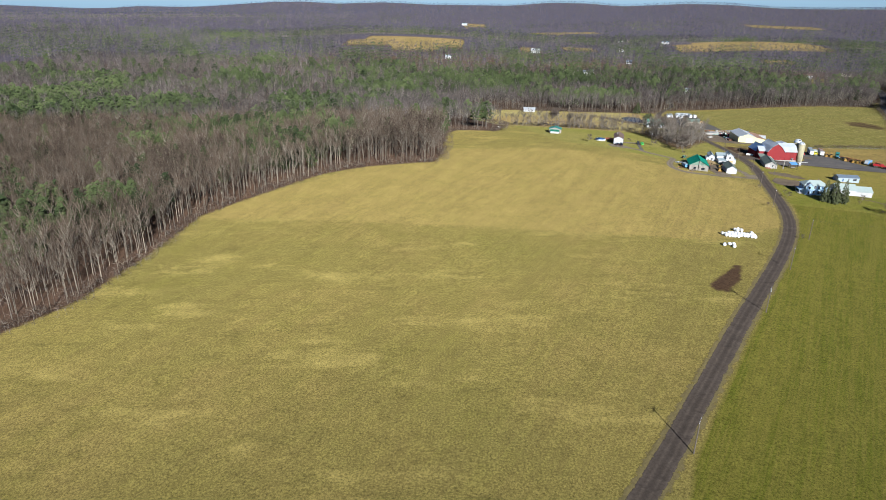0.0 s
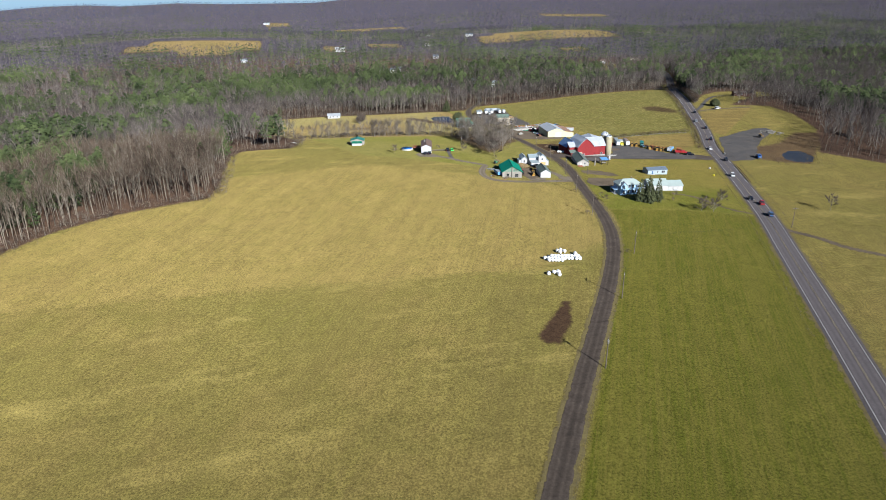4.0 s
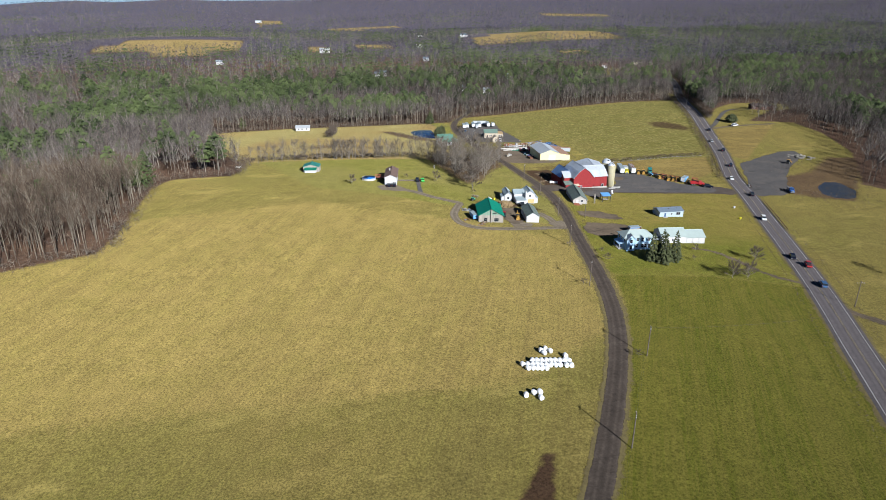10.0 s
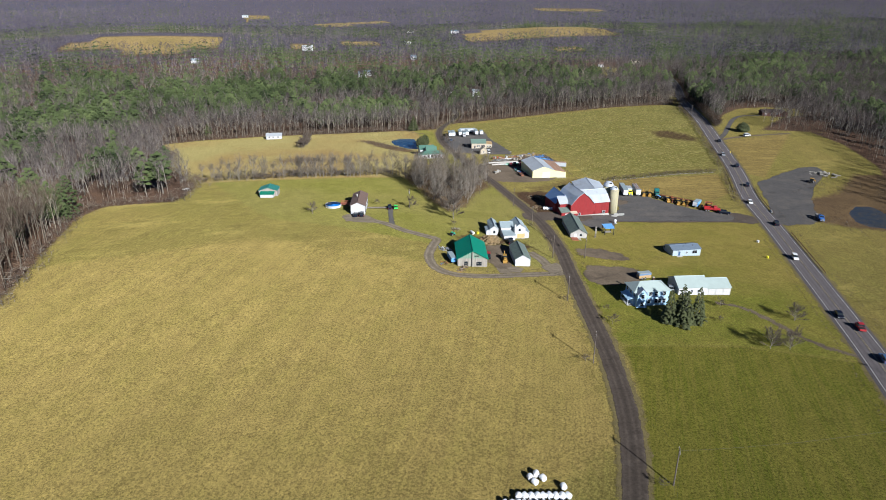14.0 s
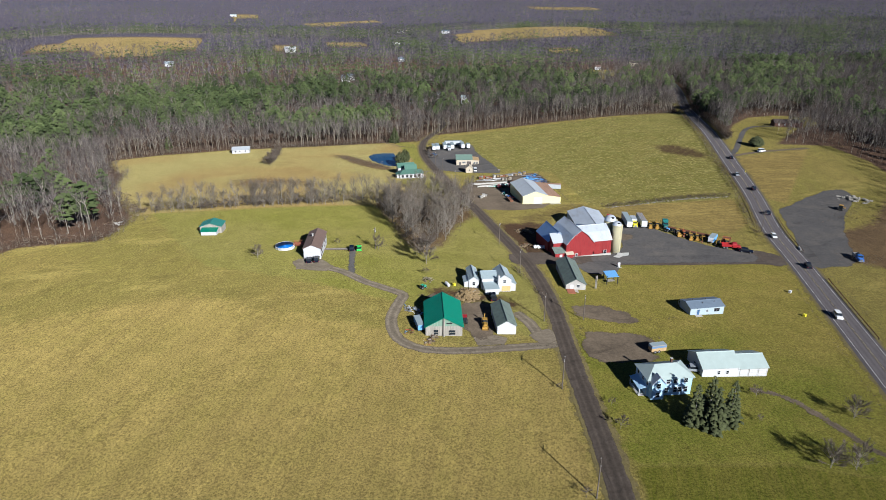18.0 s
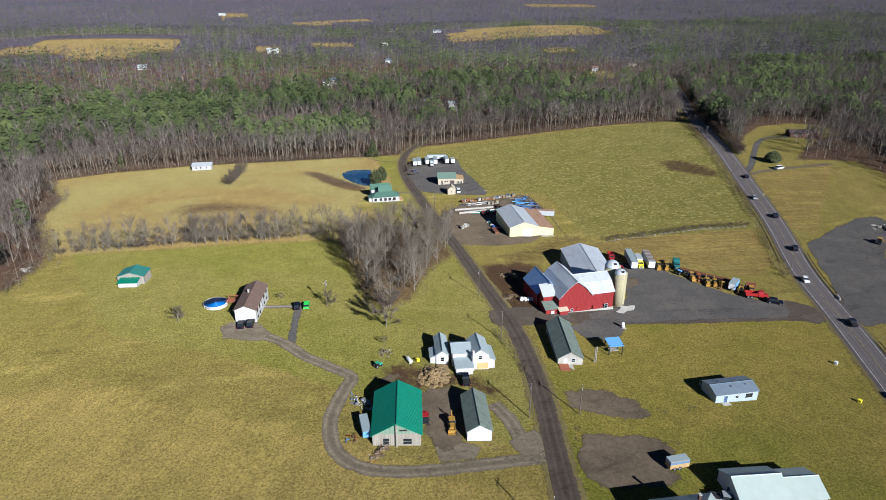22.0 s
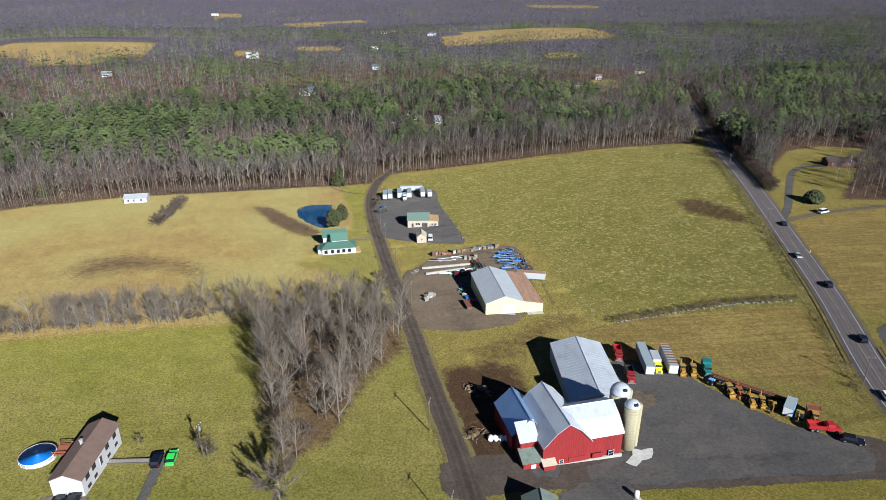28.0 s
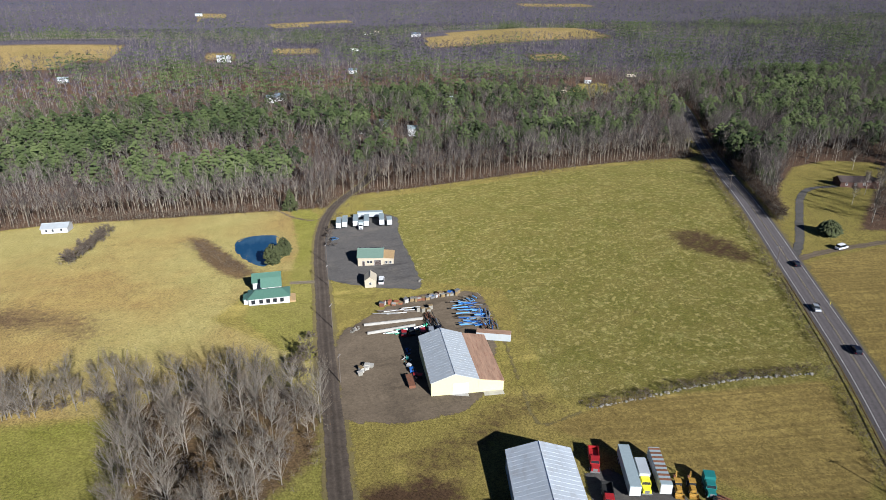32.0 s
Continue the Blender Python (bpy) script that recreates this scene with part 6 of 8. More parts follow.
def digger(name, label, paint, x, y, turn, kind="backhoe", group="", size=1.0):
    """Tractors, loaders and excavators: frame, cab, wheels or tracks, arms."""
    h = thing(name, label, "machine", on_ground(x, y, turn, 0.15), group)
    s = size * 0.88
    if kind == "excavator":
        for sx in (-1.0, 1.0):
            part("track", Build().prism([(sx * s - 0.3 * s, 0), (sx * s + 0.3 * s, 0), (sx * s + 0.3 * s, 0.8 * s), (sx * s - 0.3 * s, 0.8 * s)], -1.7 * s, 1.7 * s), MAT["black"], h)
        part("house", Build().box(-1.2 * s, -1.8 * s, 0.9 * s, 1.2 * s, 0.9 * s, 1.9 * s), MAT[paint], h)
        c = part("cab", Build().box(-1.15 * s, 0.0, 1.0 * s, -0.15 * s, 1.5 * s, 2.7 * s), MAT["glass"], h)
        part("cab_roof", Build().box(-1.2 * s, -0.05, 2.7 * s, -0.1 * s, 1.55 * s, 2.8 * s), MAT[paint], c)
        a = part("boom", Build().tube((0.3 * s, 0.8 * s, 1.6 * s), (0.3 * s, 2.6 * s, 4.0 * s), 0.28 * s, 0.22 * s, 6).tube((0.3 * s, 2.6 * s, 4.0 * s), (0.3 * s, 4.6 * s, 3.4 * s), 0.22 * s, 0.18 * s, 6), MAT[paint], h)
        part("stick", Build().tube((0.3 * s, 4.6 * s, 3.5 * s), (0.3 * s, 4.2 * s, 1.0 * s), 0.18 * s, 0.14 * s, 6), MAT[paint], a)
        part("bucket", Build().prism([(-0.3 * s, 0.1), (0.9 * s, 0.1), (0.9 * s, 0.9 * s), (-0.3 * s, 0.9 * s)], 3.6 * s, 4.3 * s), MAT["rust"], a)
        return h
    part("engine_hood", Build().prism([(-0.55 * s, 0.8 * s), (0.55 * s, 0.8 * s), (0.5 * s, 1.6 * s), (-0.5 * s, 1.6 * s)], 0.4 * s, 2.2 * s), MAT[paint], h)
    part("frame", Build().box(-0.6 * s, -1.6 * s, 0.55 * s, 0.6 * s, 2.0 * s, 0.85 * s), MAT["black"], h)
    c = part("cab", Build().box(-0.75 * s, -1.1 * s, 0.9 * s, 0.75 * s, 0.4 * s, 2.4 * s), MAT["glass"], h)
    part("cab_roof", Build().box(-0.85 * s, -1.2 * s, 2.4 * s, 0.85 * s, 0.55 * s, 2.52 * s), MAT[paint], c)
    for sx in (-0.85 * s, 0.85 * s):
        wheel(h, sx, -0.9 * s, 0.75 * s, 0.45 * s)
        wheel(h, sx, 1.7 * s, 0.5 * s, 0.35 * s)
    if kind in ("backhoe", "loader"):
        for sx in (-0.75 * s, 0.75 * s):
            part("loader_arm", Build().tube((sx, 0.4 * s, 1.3 * s), (sx, 2.9 * s, 0.8 * s), 0.12 * s, 0.10 * s, 6), MAT[paint], h)
        part("loader_bucket", Build().add([(-1.1 * s, 2.8 * s, 0.1), (1.1 * s, 2.8 * s, 0.1), (1.1 * s, 3.7 * s, 0.1), (-1.1 * s, 3.7 * s, 0.1), (-1.1 * s, 2.7 * s, 1.0 * s), (1.1 * s, 2.7 * s, 1.0 * s), (-1.1 * s, 3.0 * s, 0.95 * s), (1.1 * s, 3.0 * s, 0.95 * s)],
                                          [(0, 1, 2, 3), (0, 4, 5, 1), (0, 3, 6, 4), (1, 5, 7, 2), (4, 6, 7, 5)]), MAT["yellow" if paint == "yellow" else "rust"], h)
    if kind == "backhoe":
        a = part("hoe_boom", Build().tube((0, -1.7 * s, 1.0 * s), (0, -2.6 * s, 3.3 * s), 0.16 * s, 0.14 * s, 6), MAT[paint], h)
        part("hoe_stick", Build().tube((0, -2.6 * s, 3.3 * s), (0, -3.3 * s, 1.4 * s), 0.13 * s, 0.10 * s, 6), MAT[paint], a)
        part("hoe_bucket", Build().box(-0.35 * s, -3.6 * s, 0.7 * s, 0.35 * s, -2.9 * s, 1.4 * s), MAT["rust"], a)
    return h


def pole(x, y, tall=9.4, arm=True, lean=0.0, turn=60, box=False, label="weathered wooden utility pole"):
    h = thing("utility_pole", label, "utility pole", on_ground(x, y, turn), "utility poles")
    part("shaft", Build().tube((0, 0, -0.6), (lean, 0, tall), 0.16, 0.11, 10), MAT["wood"], h)
    if arm:
        a = part("crossarm", Build().box(lean - 1.2, -0.06, tall - 0.75, lean + 1.2, 0.06, tall - 0.62), MAT["wood"], h)
        for k in (-1.1, -0.4, 0.4, 1.1):
            part("insulator", Build().tube((lean + k, 0, tall - 0.62), (lean + k, 0, tall - 0.42), 0.05, 0.04, 6), MAT["car_white"], a)
    if box:
        part("transformer", Build().tube((lean + 0.35, 0, tall - 2.0), (lean + 0.35, 0, tall - 1.1), 0.26, 0.26, 10), MAT["car_silver"], h)
    return Vector((x, y, gz(x, y) + tall - 0.45))


def wire(a, b, sag=0.8, r=0.012):
    pts = [a.lerp(b, k / 12) - Vector((0, 0, sag * 4 * (k / 12) * (1 - k / 12))) for k in range(13)]
    w = Build()
    out = (b - a).cross(Vector((0, 0, 1))).normalized() * r
    for p in pts:
        w.v += [tuple(p + out), tuple(p + Vector((0, 0, r * 1.7))), tuple(p - out)]
    for i in range(12):
        w.f += [(3 * i + k, 3 * i + (k + 1) % 3, 3 * i + 3 + (k + 1) % 3, 3 * i + 3 + k) for k in range(3)]
    tagged(part("overhead_wire", w, MAT["black"]), "thin black overhead power line", "wire", "overhead wires")


# ---- trees that stand alone ----
def bare_template(seed, tall, limbs, twigs, spread, tw, bole, twig="yard_twig", bark="yard_bark", **form):
    wv, wf, tv, tf = twig_tree(seed, 1.0, limbs, twigs, spread, tw, 4, bole, 3, **form)
    a = big_mesh("trunk", wv * tall, wf, MAT[bark])
    c = big_mesh("crown", tv * tall, tf, MAT[twig])
    return a, c


BARE = [bare_template(100 + i, 1.0, 20, 950, 0.24, 0.0042, 0.012) for i in range(6)]
COPSE = [bare_template(170 + i, 1.0, 24, 520, 0.30, 0.0036, 0.0125, "copse_twig", "copse_bark", low=0.22, rise=(0.16, 0.40)) for i in range(8)]
BROAD = [bare_template(190 + i, 1.0, 30, 1700, 0.62, 0.0170, 0.020, "yard_twig", "copse_bark", low=0.25, rise=(0.22, 0.55)) for i in range(3)]
SMALL = [bare_template(130 + i, 1.0, 22, 1000, 0.46, 0.0120, 0.016, "yard_twig", "copse_bark", low=0.4) for i in range(4)]
SHRUB = [bare_template(150 + i, 1.0, 16, 520, 0.70, 0.026, 0.012, "yard_twig", "copse_bark") for i in range(4)]


def bare_tree(x, y, tall, kind=0, seed=0, name="bare_tree", label="bare grey deciduous tree in winter", group=""):
    rng = random.Random(int(x * 13 + y * 7))
    pool = (BARE, SMALL, SHRUB, COPSE, BROAD)[kind]
    a, c = pool[rng.randrange(len(pool))]
    h = thing(name, label, "bush" if kind == 2 else "tree", on_ground(x, y, rng.uniform(0, 360)), group)
    h.scale = (tall, tall, tall * rng.uniform(0.9, 1.1))
    part("trunk", a, None, h)
    part("crown", c, None, h)
    return h


def spruce(x, y, tall, wide, seed, label="dense dark green spruce", group="", round_top=False):
    """An evergreen of many small needle clumps round a trunk; a spire, or rounded."""
    rng = np.random.default_rng(seed)
    tv, tf = [], []
    rows_ = 26
    for i in range(rows_):
        s = (i + 0.5) / rows_
        shape = math.sin(math.pi * (0.18 + 0.78 * s)) if round_top else (1 - s) ** 0.85 * min(1, 0.55 + 6 * s)
        n = max(3, int(15 * shape))
        off = rng.uniform(0, math.tau)
        for k in range(n):
            a = off + math.tau * (k + rng.uniform(-0.4, 0.4)) / n
            ln = wide * shape * rng.uniform(0.55, 1.08)
            rad = wide * rng.uniform(0.16, 0.30) * (0.5 + 0.5 * shape)
            c = np.array([math.cos(a) * ln, math.sin(a) * ln, 0.03 + 0.95 * s + rng.uniform(-0.02, 0.02)])
            m0 = len(tv)
            tv.append(c + [0, 0, rad * rng.uniform(0.3, 0.8)])
            for j in range(5):
                q, w = math.tau * (j + rng.uniform(-0.3, 0.3)) / 5, rad * rng.uniform(0.5, 1.5)
                tv.append(c + [math.cos(q) * w + math.cos(a) * rad * 0.4, math.sin(q) * w + math.sin(a) * rad * 0.4, -rad * rng.uniform(0.2, 1.1)])
            tf.extend((m0, m0 + 1 + j, m0 + 1 + (j + 1) % 5) for j in range(5))
    h = thing("spruce", label, "tree", on_ground(x, y), group)
    part("trunk", Build().tube((0, 0, -0.4), (0, 0, tall * 0.96), tall * 0.016, tall * 0.003, 6), MAT["yard_bark"], h)
    part("crown", big_mesh("crown", np.array(tv) * tall, np.array(tf), MAT["spruce"]), None, h)


# ---- drives ----
def drive(points, width, key, label, ragged=0.10, lift=0.07):
    ribbon("road", smooth_line(points, 2.5), 0, width, lift, MAT[key], ragged, label, "driveway")


drive([(116.2, 430.7), (123.2, 429.6), (129.2, 426.3), (134.2, 420.4), (137.5, 414.0), (144.0, 406.4), (148.8, 400.3), (146.9, 396.0), (141.3, 383.6), (140.9, 371.8), (146.2, 364.8), (156.5, 361.3), (171.9, 359.7), (185.7, 358.7)], 4.3, "gravel", "grey gravel drive round the pole barn")
sheet("road", [(144.5, 369.3), (148.4, 367.8), (159.7, 368.7), (168.5, 368.3), (174.9, 364.3), (184.5, 368.1), (188.3, 366.7), (183.8, 354.8), (180.1, 357.8), (169.9, 361.1), (155.8, 363.2), (146.6, 364.2)], 0.075, MAT["gravel"], "broad gravel apron where the drive meets the lane", "yard", 0.5)
sheet("road", [(152.5, 396.3), (161.9, 399.7), (167.2, 391.7), (173.9, 389.4), (173.5, 382.9), (170.9, 369.8), (168.5, 366.4), (163.2, 367.8), (159.9, 368.7), (162.3, 379.5), (163.3, 390.3)], 0.065, MAT["dirt_yard"], "brown trodden yard between pole barn and garage", "yard", 0.5)
sheet("road", [(115.0, 434.6), (116.3, 438.9), (124.7, 438.5), (128.0, 432.8), (130.7, 425.2), (123.7, 425.3), (117.0, 429.5)], 0.075, MAT["gravel"], "gravel parking place before the ranch house", "yard", 0.4)
drive([(134.6, 420.3), (136.2, 429.8), (138.0, 439.7), (139.0, 446.3)], 3.0, "yard", "narrow dark drive up the lawn", 0.15)
drive([(181.1, 380.4), (182.6, 373.1), (182.5, 364.9), (182.6, 359.4)], 4.4, "gravel", "gravel drive beside the block garage")
drive([(225.1, 325.7), (231.6, 320.6), (233.8, 312.2), (235.6, 299.0), (237.8, 292.2), (242.4, 286.0)], 3.2, "dirt_yard", "gravel drive from the garage to the highway")
drive([(238.5, 267.9), (240.8, 261.1), (245.8, 250.1), (248.6, 238.2), (266, 218), (300, 190)], 5.0, "dirt_yard", "dirt track off the highway", 0.4)
drive([(391.9, 541.2), (404.9, 551.7), (426.2, 574.0), (449.8, 597.7), (468.3, 610.2), (487.6, 612.1)], 4.2, "yard", "dark curved drive to the brick house", 0.1)
drive([(390.9, 539.4), (410.0, 541.4), (429.8, 541.5), (453.2, 541.7)], 4.5, "dirt_yard", "brown dirt track along the woods", 0.5)
drive([(204.4, 601.4), (209.0, 600.6), (214.5, 599.5)], 3.6, "gravel", "short gravel drive to the bungalow")
drive([(199.2, 719.1), (205.0, 710.2), (212.9, 693.3), (223.9, 684.5), (233.9, 697.4)], 2.4, "dirt_yard", "faint farm track by the woods", 0.3)
drive([(270.5, 549.0), (266.5, 526.1), (261.1, 499.4), (259.2, 483.5), (271.8, 485.0)], 1.8, "shoulder", "faint rutted track through the meadow", 0.35)
sheet("road", [(149.9, 398.4), (158.4, 398.9), (168.0, 391.2), (176.5, 391.0), (175.4, 383.9), (170.8, 376.7), (168.8, 366.0), (161.7, 366.7), (162.8, 378.6), (164.3, 390.5)], 0.08, MAT["dirt_yard"], "brown earth yard between the barns", "yard", 0.6)
sheet("road", [(199.2, 410.4), (197.4, 396.1), (192.5, 380.0), (184.5, 364.2), (193.9, 361.9), (200.1, 376.1), (203.9, 380.9), (210.8, 380.0), (211.7, 377.5), (204.2, 376.3), (199.8, 372.0), (196.3, 361.4), (191.8, 359.0), (186.6, 360.3), (184.6, 361.6)], 0.06, MAT["lane"], "wide dark junction of lane and drives", "yard", 0.3)
sheet("road", [(198.4, 430.2), (209.6, 431.5), (224.3, 429.2), (235.1, 426.3), (271.0, 420.2), (300.4, 417.1), (309.7, 408.6), (309.0, 401.8), (302.2, 397.1), (294.2, 401.8), (264.2, 407.3), (236.6, 412.7), (216.2, 417.3), (204.2, 418.2), (196.1, 420.8)], 0.06, MAT["lane"], "dark rutted drive from lane to highway past the barn", "yard", 0.5)
sheet("road", [(218.7, 415.9), (230.3, 418.0), (238.0, 414.5), (234.2, 406.6), (228.7, 403.7), (221.7, 405.8), (220.0, 411.2)], 0.08, MAT["yard"], "dark gravel patch before the red barn", "yard", 0.6)
for k, (outline, mat_, lab) in enumerate((
        ([(240.5, 421.1), (243.5, 423.3), (244.7, 425.9), (246.3, 424.3), (249.4, 424.5), (247.1, 421.5), (244.5, 420.9), (242.2, 419.5)], "pale_concrete", "pale broken concrete pad by the silo"),
        ([(257.8, 448.8), (263.2, 445.8), (263.2, 441.0), (256.8, 437.9), (253.4, 440.3)], "dirt_yard", "brown trodden dirt at the edge of the yard"))):
    sheet("road", outline, 0.17, MAT[mat_], lab, "yard", 0.5, 3.0)

# ---- wrapped bales ----
bale = thing("wrapped_bale", "round hay bale in white plastic wrap", "hay bale", pose(0, 0, 0), "wrapped bales")
profile = [(0.02, -0.64), (0.50, -0.63), (0.62, -0.56), (0.67, -0.42), (0.67, 0.42), (0.62, 0.56), (0.50, 0.63), (0.02, 0.64)]
wrap = part("wrap", Build().lathe(profile, 18), MAT["wrap"], bale, smooth=True)
wrap.matrix_local = pose(0, 0, 0.66, 90, 0, 0)
fold = part("fold", Build().lathe([(0.675, -0.05), (0.682, 0.0), (0.675, 0.05)], 18), MAT["wrap"], wrap)
spots = [(127.2, 258.9), (128.5, 258.6), (129.7, 258.2), (130.9, 257.9), (132.1, 257.6), (133.3, 257.3), (134.5, 256.9), (135.7, 256.6), (136.9, 256.3), (124.0, 257.8), (125.3, 257.4), (126.5, 257.1), (127.6, 256.8), (128.7, 256.3), (130.0, 255.9), (131.2, 255.6), (132.5, 255.2), (133.7, 254.9), (135.3, 254.3), (136.6, 253.9), (124.7, 255.7), (126.0, 255.4), (127.2, 255.1), (128.3, 254.7), (129.4, 254.3), (131.6, 263.2), (133.2, 263.8), (132.0, 261.7), (134.1, 262.3), (137.1, 258.9), (119.5, 244.3), (121.8, 244.8), (123.4, 244.7), (122.7, 242.3), (212.7, 436.2), (213.9, 435.9), (215.2, 435.6), (216.5, 435.3)]
for k, (x, y) in enumerate(spots):
    m_ = on_ground(x, y, (k * 37) % 50 - 25)
    if k == 0:
        bale.matrix_world = m_
    else:
        copy_thing(bale, m_)

# ---- poles and wires ----
row = [pole(*p, box=i == 1, lean=ln) for i, (p, ln) in enumerate((((60.0, 112.6), 0.2), (((108.7, 183.3)), 0.1), (((134.8, 220.0)), 0.25), (((159.5, 253.7)), 0.2), (((166.0, 300.3)), 0.5), (((176.4, 337.3)), 0.4), (((187.7, 373.0)), 0.2), (((195.4, 411.1)), 0.0), (((199.4, 442.8)), 0.1), (((212.8, 517.3)), 0.0), (((215.3, 554.3)), 0.0), (((218.8, 593.2)), 0.0), (((221.3, 618.9)), 0.0)))]
for p, q in zip(row, row[1:]):
    wire(p, q)
    wire(p - Vector((0.6, 0, 0.9)), q - Vector((0.6, 0, 0.9)), 1.0)
side = [pole(200.4, 371.3, 8.6), pole(147.8, 444.5, 9.0, label="pale wooden pole with a lamp on the lawn", box=True)]
wire(row[6], side[0])
hwp = [pole(*p, turn=-20) for p in ((244.6, 265.8), (323.1, 433.2), (379.6, 536.2), (423.4, 616.4))]
for p, q in zip(hwp, hwp[1:]):
    wire(p, q, 1.2)
wire(row[3], Vector((214.6, 247.8, row[3].z - 1)), 1.0, 0.015)

# ---- guardrails ----
def guardrail(points, label):
    h = thing("guardrail", label, "guardrail", pose(0, 0, 0))
    line = smooth_line(points, 2.0)
    rail = Build()
    for p in line:
        a = gz(*p)
        rail.v += [(p[0], p[1], a + 0.5), (p[0] + 0.08, p[1], a + 0.67), (p[0], p[1], a + 0.85)]
    for i in range(len(line) - 1):
        rail.f += [(3 * i + k, 3 * i + (k + 1) % 3, 3 * i + 3 + (k + 1) % 3, 3 * i + 3 + k) for k in range(3)]
    part("rail", rail, MAT["rust"], h, "dull brown steel rail")
    for p in line[::2]:
        part("post", Build().box(p[0] - 0.09, p[1] - 0.09, gz(*p) - 0.3, p[0] + 0.09, p[1] + 0.09, gz(*p) + 0.8), MAT["wood"], h)


def beside(line, off, i0, i1):
    d = np.gradient(line, axis=0)
    d /= np.linalg.norm(d, axis=1)[:, None]
    return [tuple(line[i] + off * np.array([d[i][1], -d[i][0]])) for i in range(i0, i1, 3)]


def nearest(x, y):
    return int(np.argmin(np.hypot(hw[:, 0] - x, hw[:, 1] - y)))


guardrail(beside(hw, 5.6, nearest(319.3, 408.3), nearest(343.4, 453.3)), "low steel guardrail along the highway by the gravel lot")
guardrail(beside(hw, 5.6, nearest(281.5, 340.1), nearest(313.1, 397.3)), "low steel guardrail along the highway verge")
guardrail(beside(hw, -5.6, nearest(328.6, 443.7), nearest(377.9, 538.3)), "low steel guardrail above the roadside bank")

# ---- traffic and parked cars ----
def on_highway(x, y, off, turn_round=False):
    i = nearest(x, y)
    d = hw[i + 1] - hw[i - 1]
    d /= np.linalg.norm(d)
    p = hw[i] + off * np.array([d[1], -d[0]])
    return p[0], p[1], math.degrees(math.atan2(-d[0], d[1])) + (180 if turn_round else 0)


for x, y, off, back, paint, style, label in (
        (339.4, 451.2, 1.8, False, "car_dark", "suv", "dark sport utility vehicle on the highway"), (325.0, 424.0, -1.8, True, "car_white", "sedan", "white sedan driving on the highway"),
        (309.5, 397.2, 1.8, False, "car_dark", "pickup", "dark pickup driving on the highway"), (256.7, 308.6, -1.8, True, "car_dark", "sedan", "dark sedan driving on the highway"),
        (253.1, 302.5, 1.8, False, "red", "pickup", "dark red pickup driving on the highway"), (246.0, 282.3, 1.8, False, "car_blue", "suv", "dark blue car driving on the highway"),
        (358.9, 487.2, 1.8, False, "car_dark", "suv", "black car driving on the highway"), (385.2, 535.3, 1.8, False, "car_dark", "sedan", "black sedan driving on the highway"),
        (371.8, 508.1, -1.8, True, "car_silver", "sedan", "silver sedan driving on the highway"), (286.3, 354.1, -1.8, True, "car_white", "suv", "white car driving on the highway")):
    px_, py_, tn = on_highway(x, y, off, back)
    car("car", label, paint, px_, py_, tn, style, 4.8, 1.85, "cars on the highway").location.z += 0.05
car("pickup_truck", "silver pickup parked beside the blue house", "car_silver", 215.3, 337.2, -116, "pickup", 5.6, 2.0, category="pickup truck")
car("car", "black car parked before the ranch house", "car_dark", 121.3, 435.2, -9, "sedan")
car("car", "black car parked before the ranch house", "car_dark", 124.1, 435.2, -11, "suv")
car("car", "dark blue car parked on the lawn drive", "car_dark", 138.5, 444.6, -9, "suv")
car("car", "bright lime green car parked on the lawn", "lime", 141.4, 444.7, -8, "sedan")
car("pickup_truck", "black pickup parked by the farmhouse", "car_dark", 177.5, 391.3, -11, "pickup", 5.6, 2.0, category="pickup truck")
car("van", "white van parked on the dirt track", "car_white", 415.3, 541.2, -82, "van", 5.4, 2.0, category="van")
car("van", "white van parked by the small shed", "car_white", 239.3, 589.4, -14, "van", 5.4, 2.1, category="van")
car("car", "black sport utility vehicle parked on the cinder yard", "car_dark", 298.7, 414.1, -129, "suv", 5.3, 2.0)
for px_, paint, style in (((237.2, 542.2, -9), "red", "sedan"), ((239.8, 541.6, -8), "car_dark", "pickup"), ((243.3, 540.8, -8), "red", "suv"), ((246.1, 540.7, -12), "car_silver", "suv"), ((248.8, 540.6, -9), "car_dark", "suv")):
    car("car", {"red": "old red car in the junk row", "car_dark": "old dark car in the junk row", "car_silver": "old grey car in the junk row"}[paint], paint, *px_, style, group="junked cars")

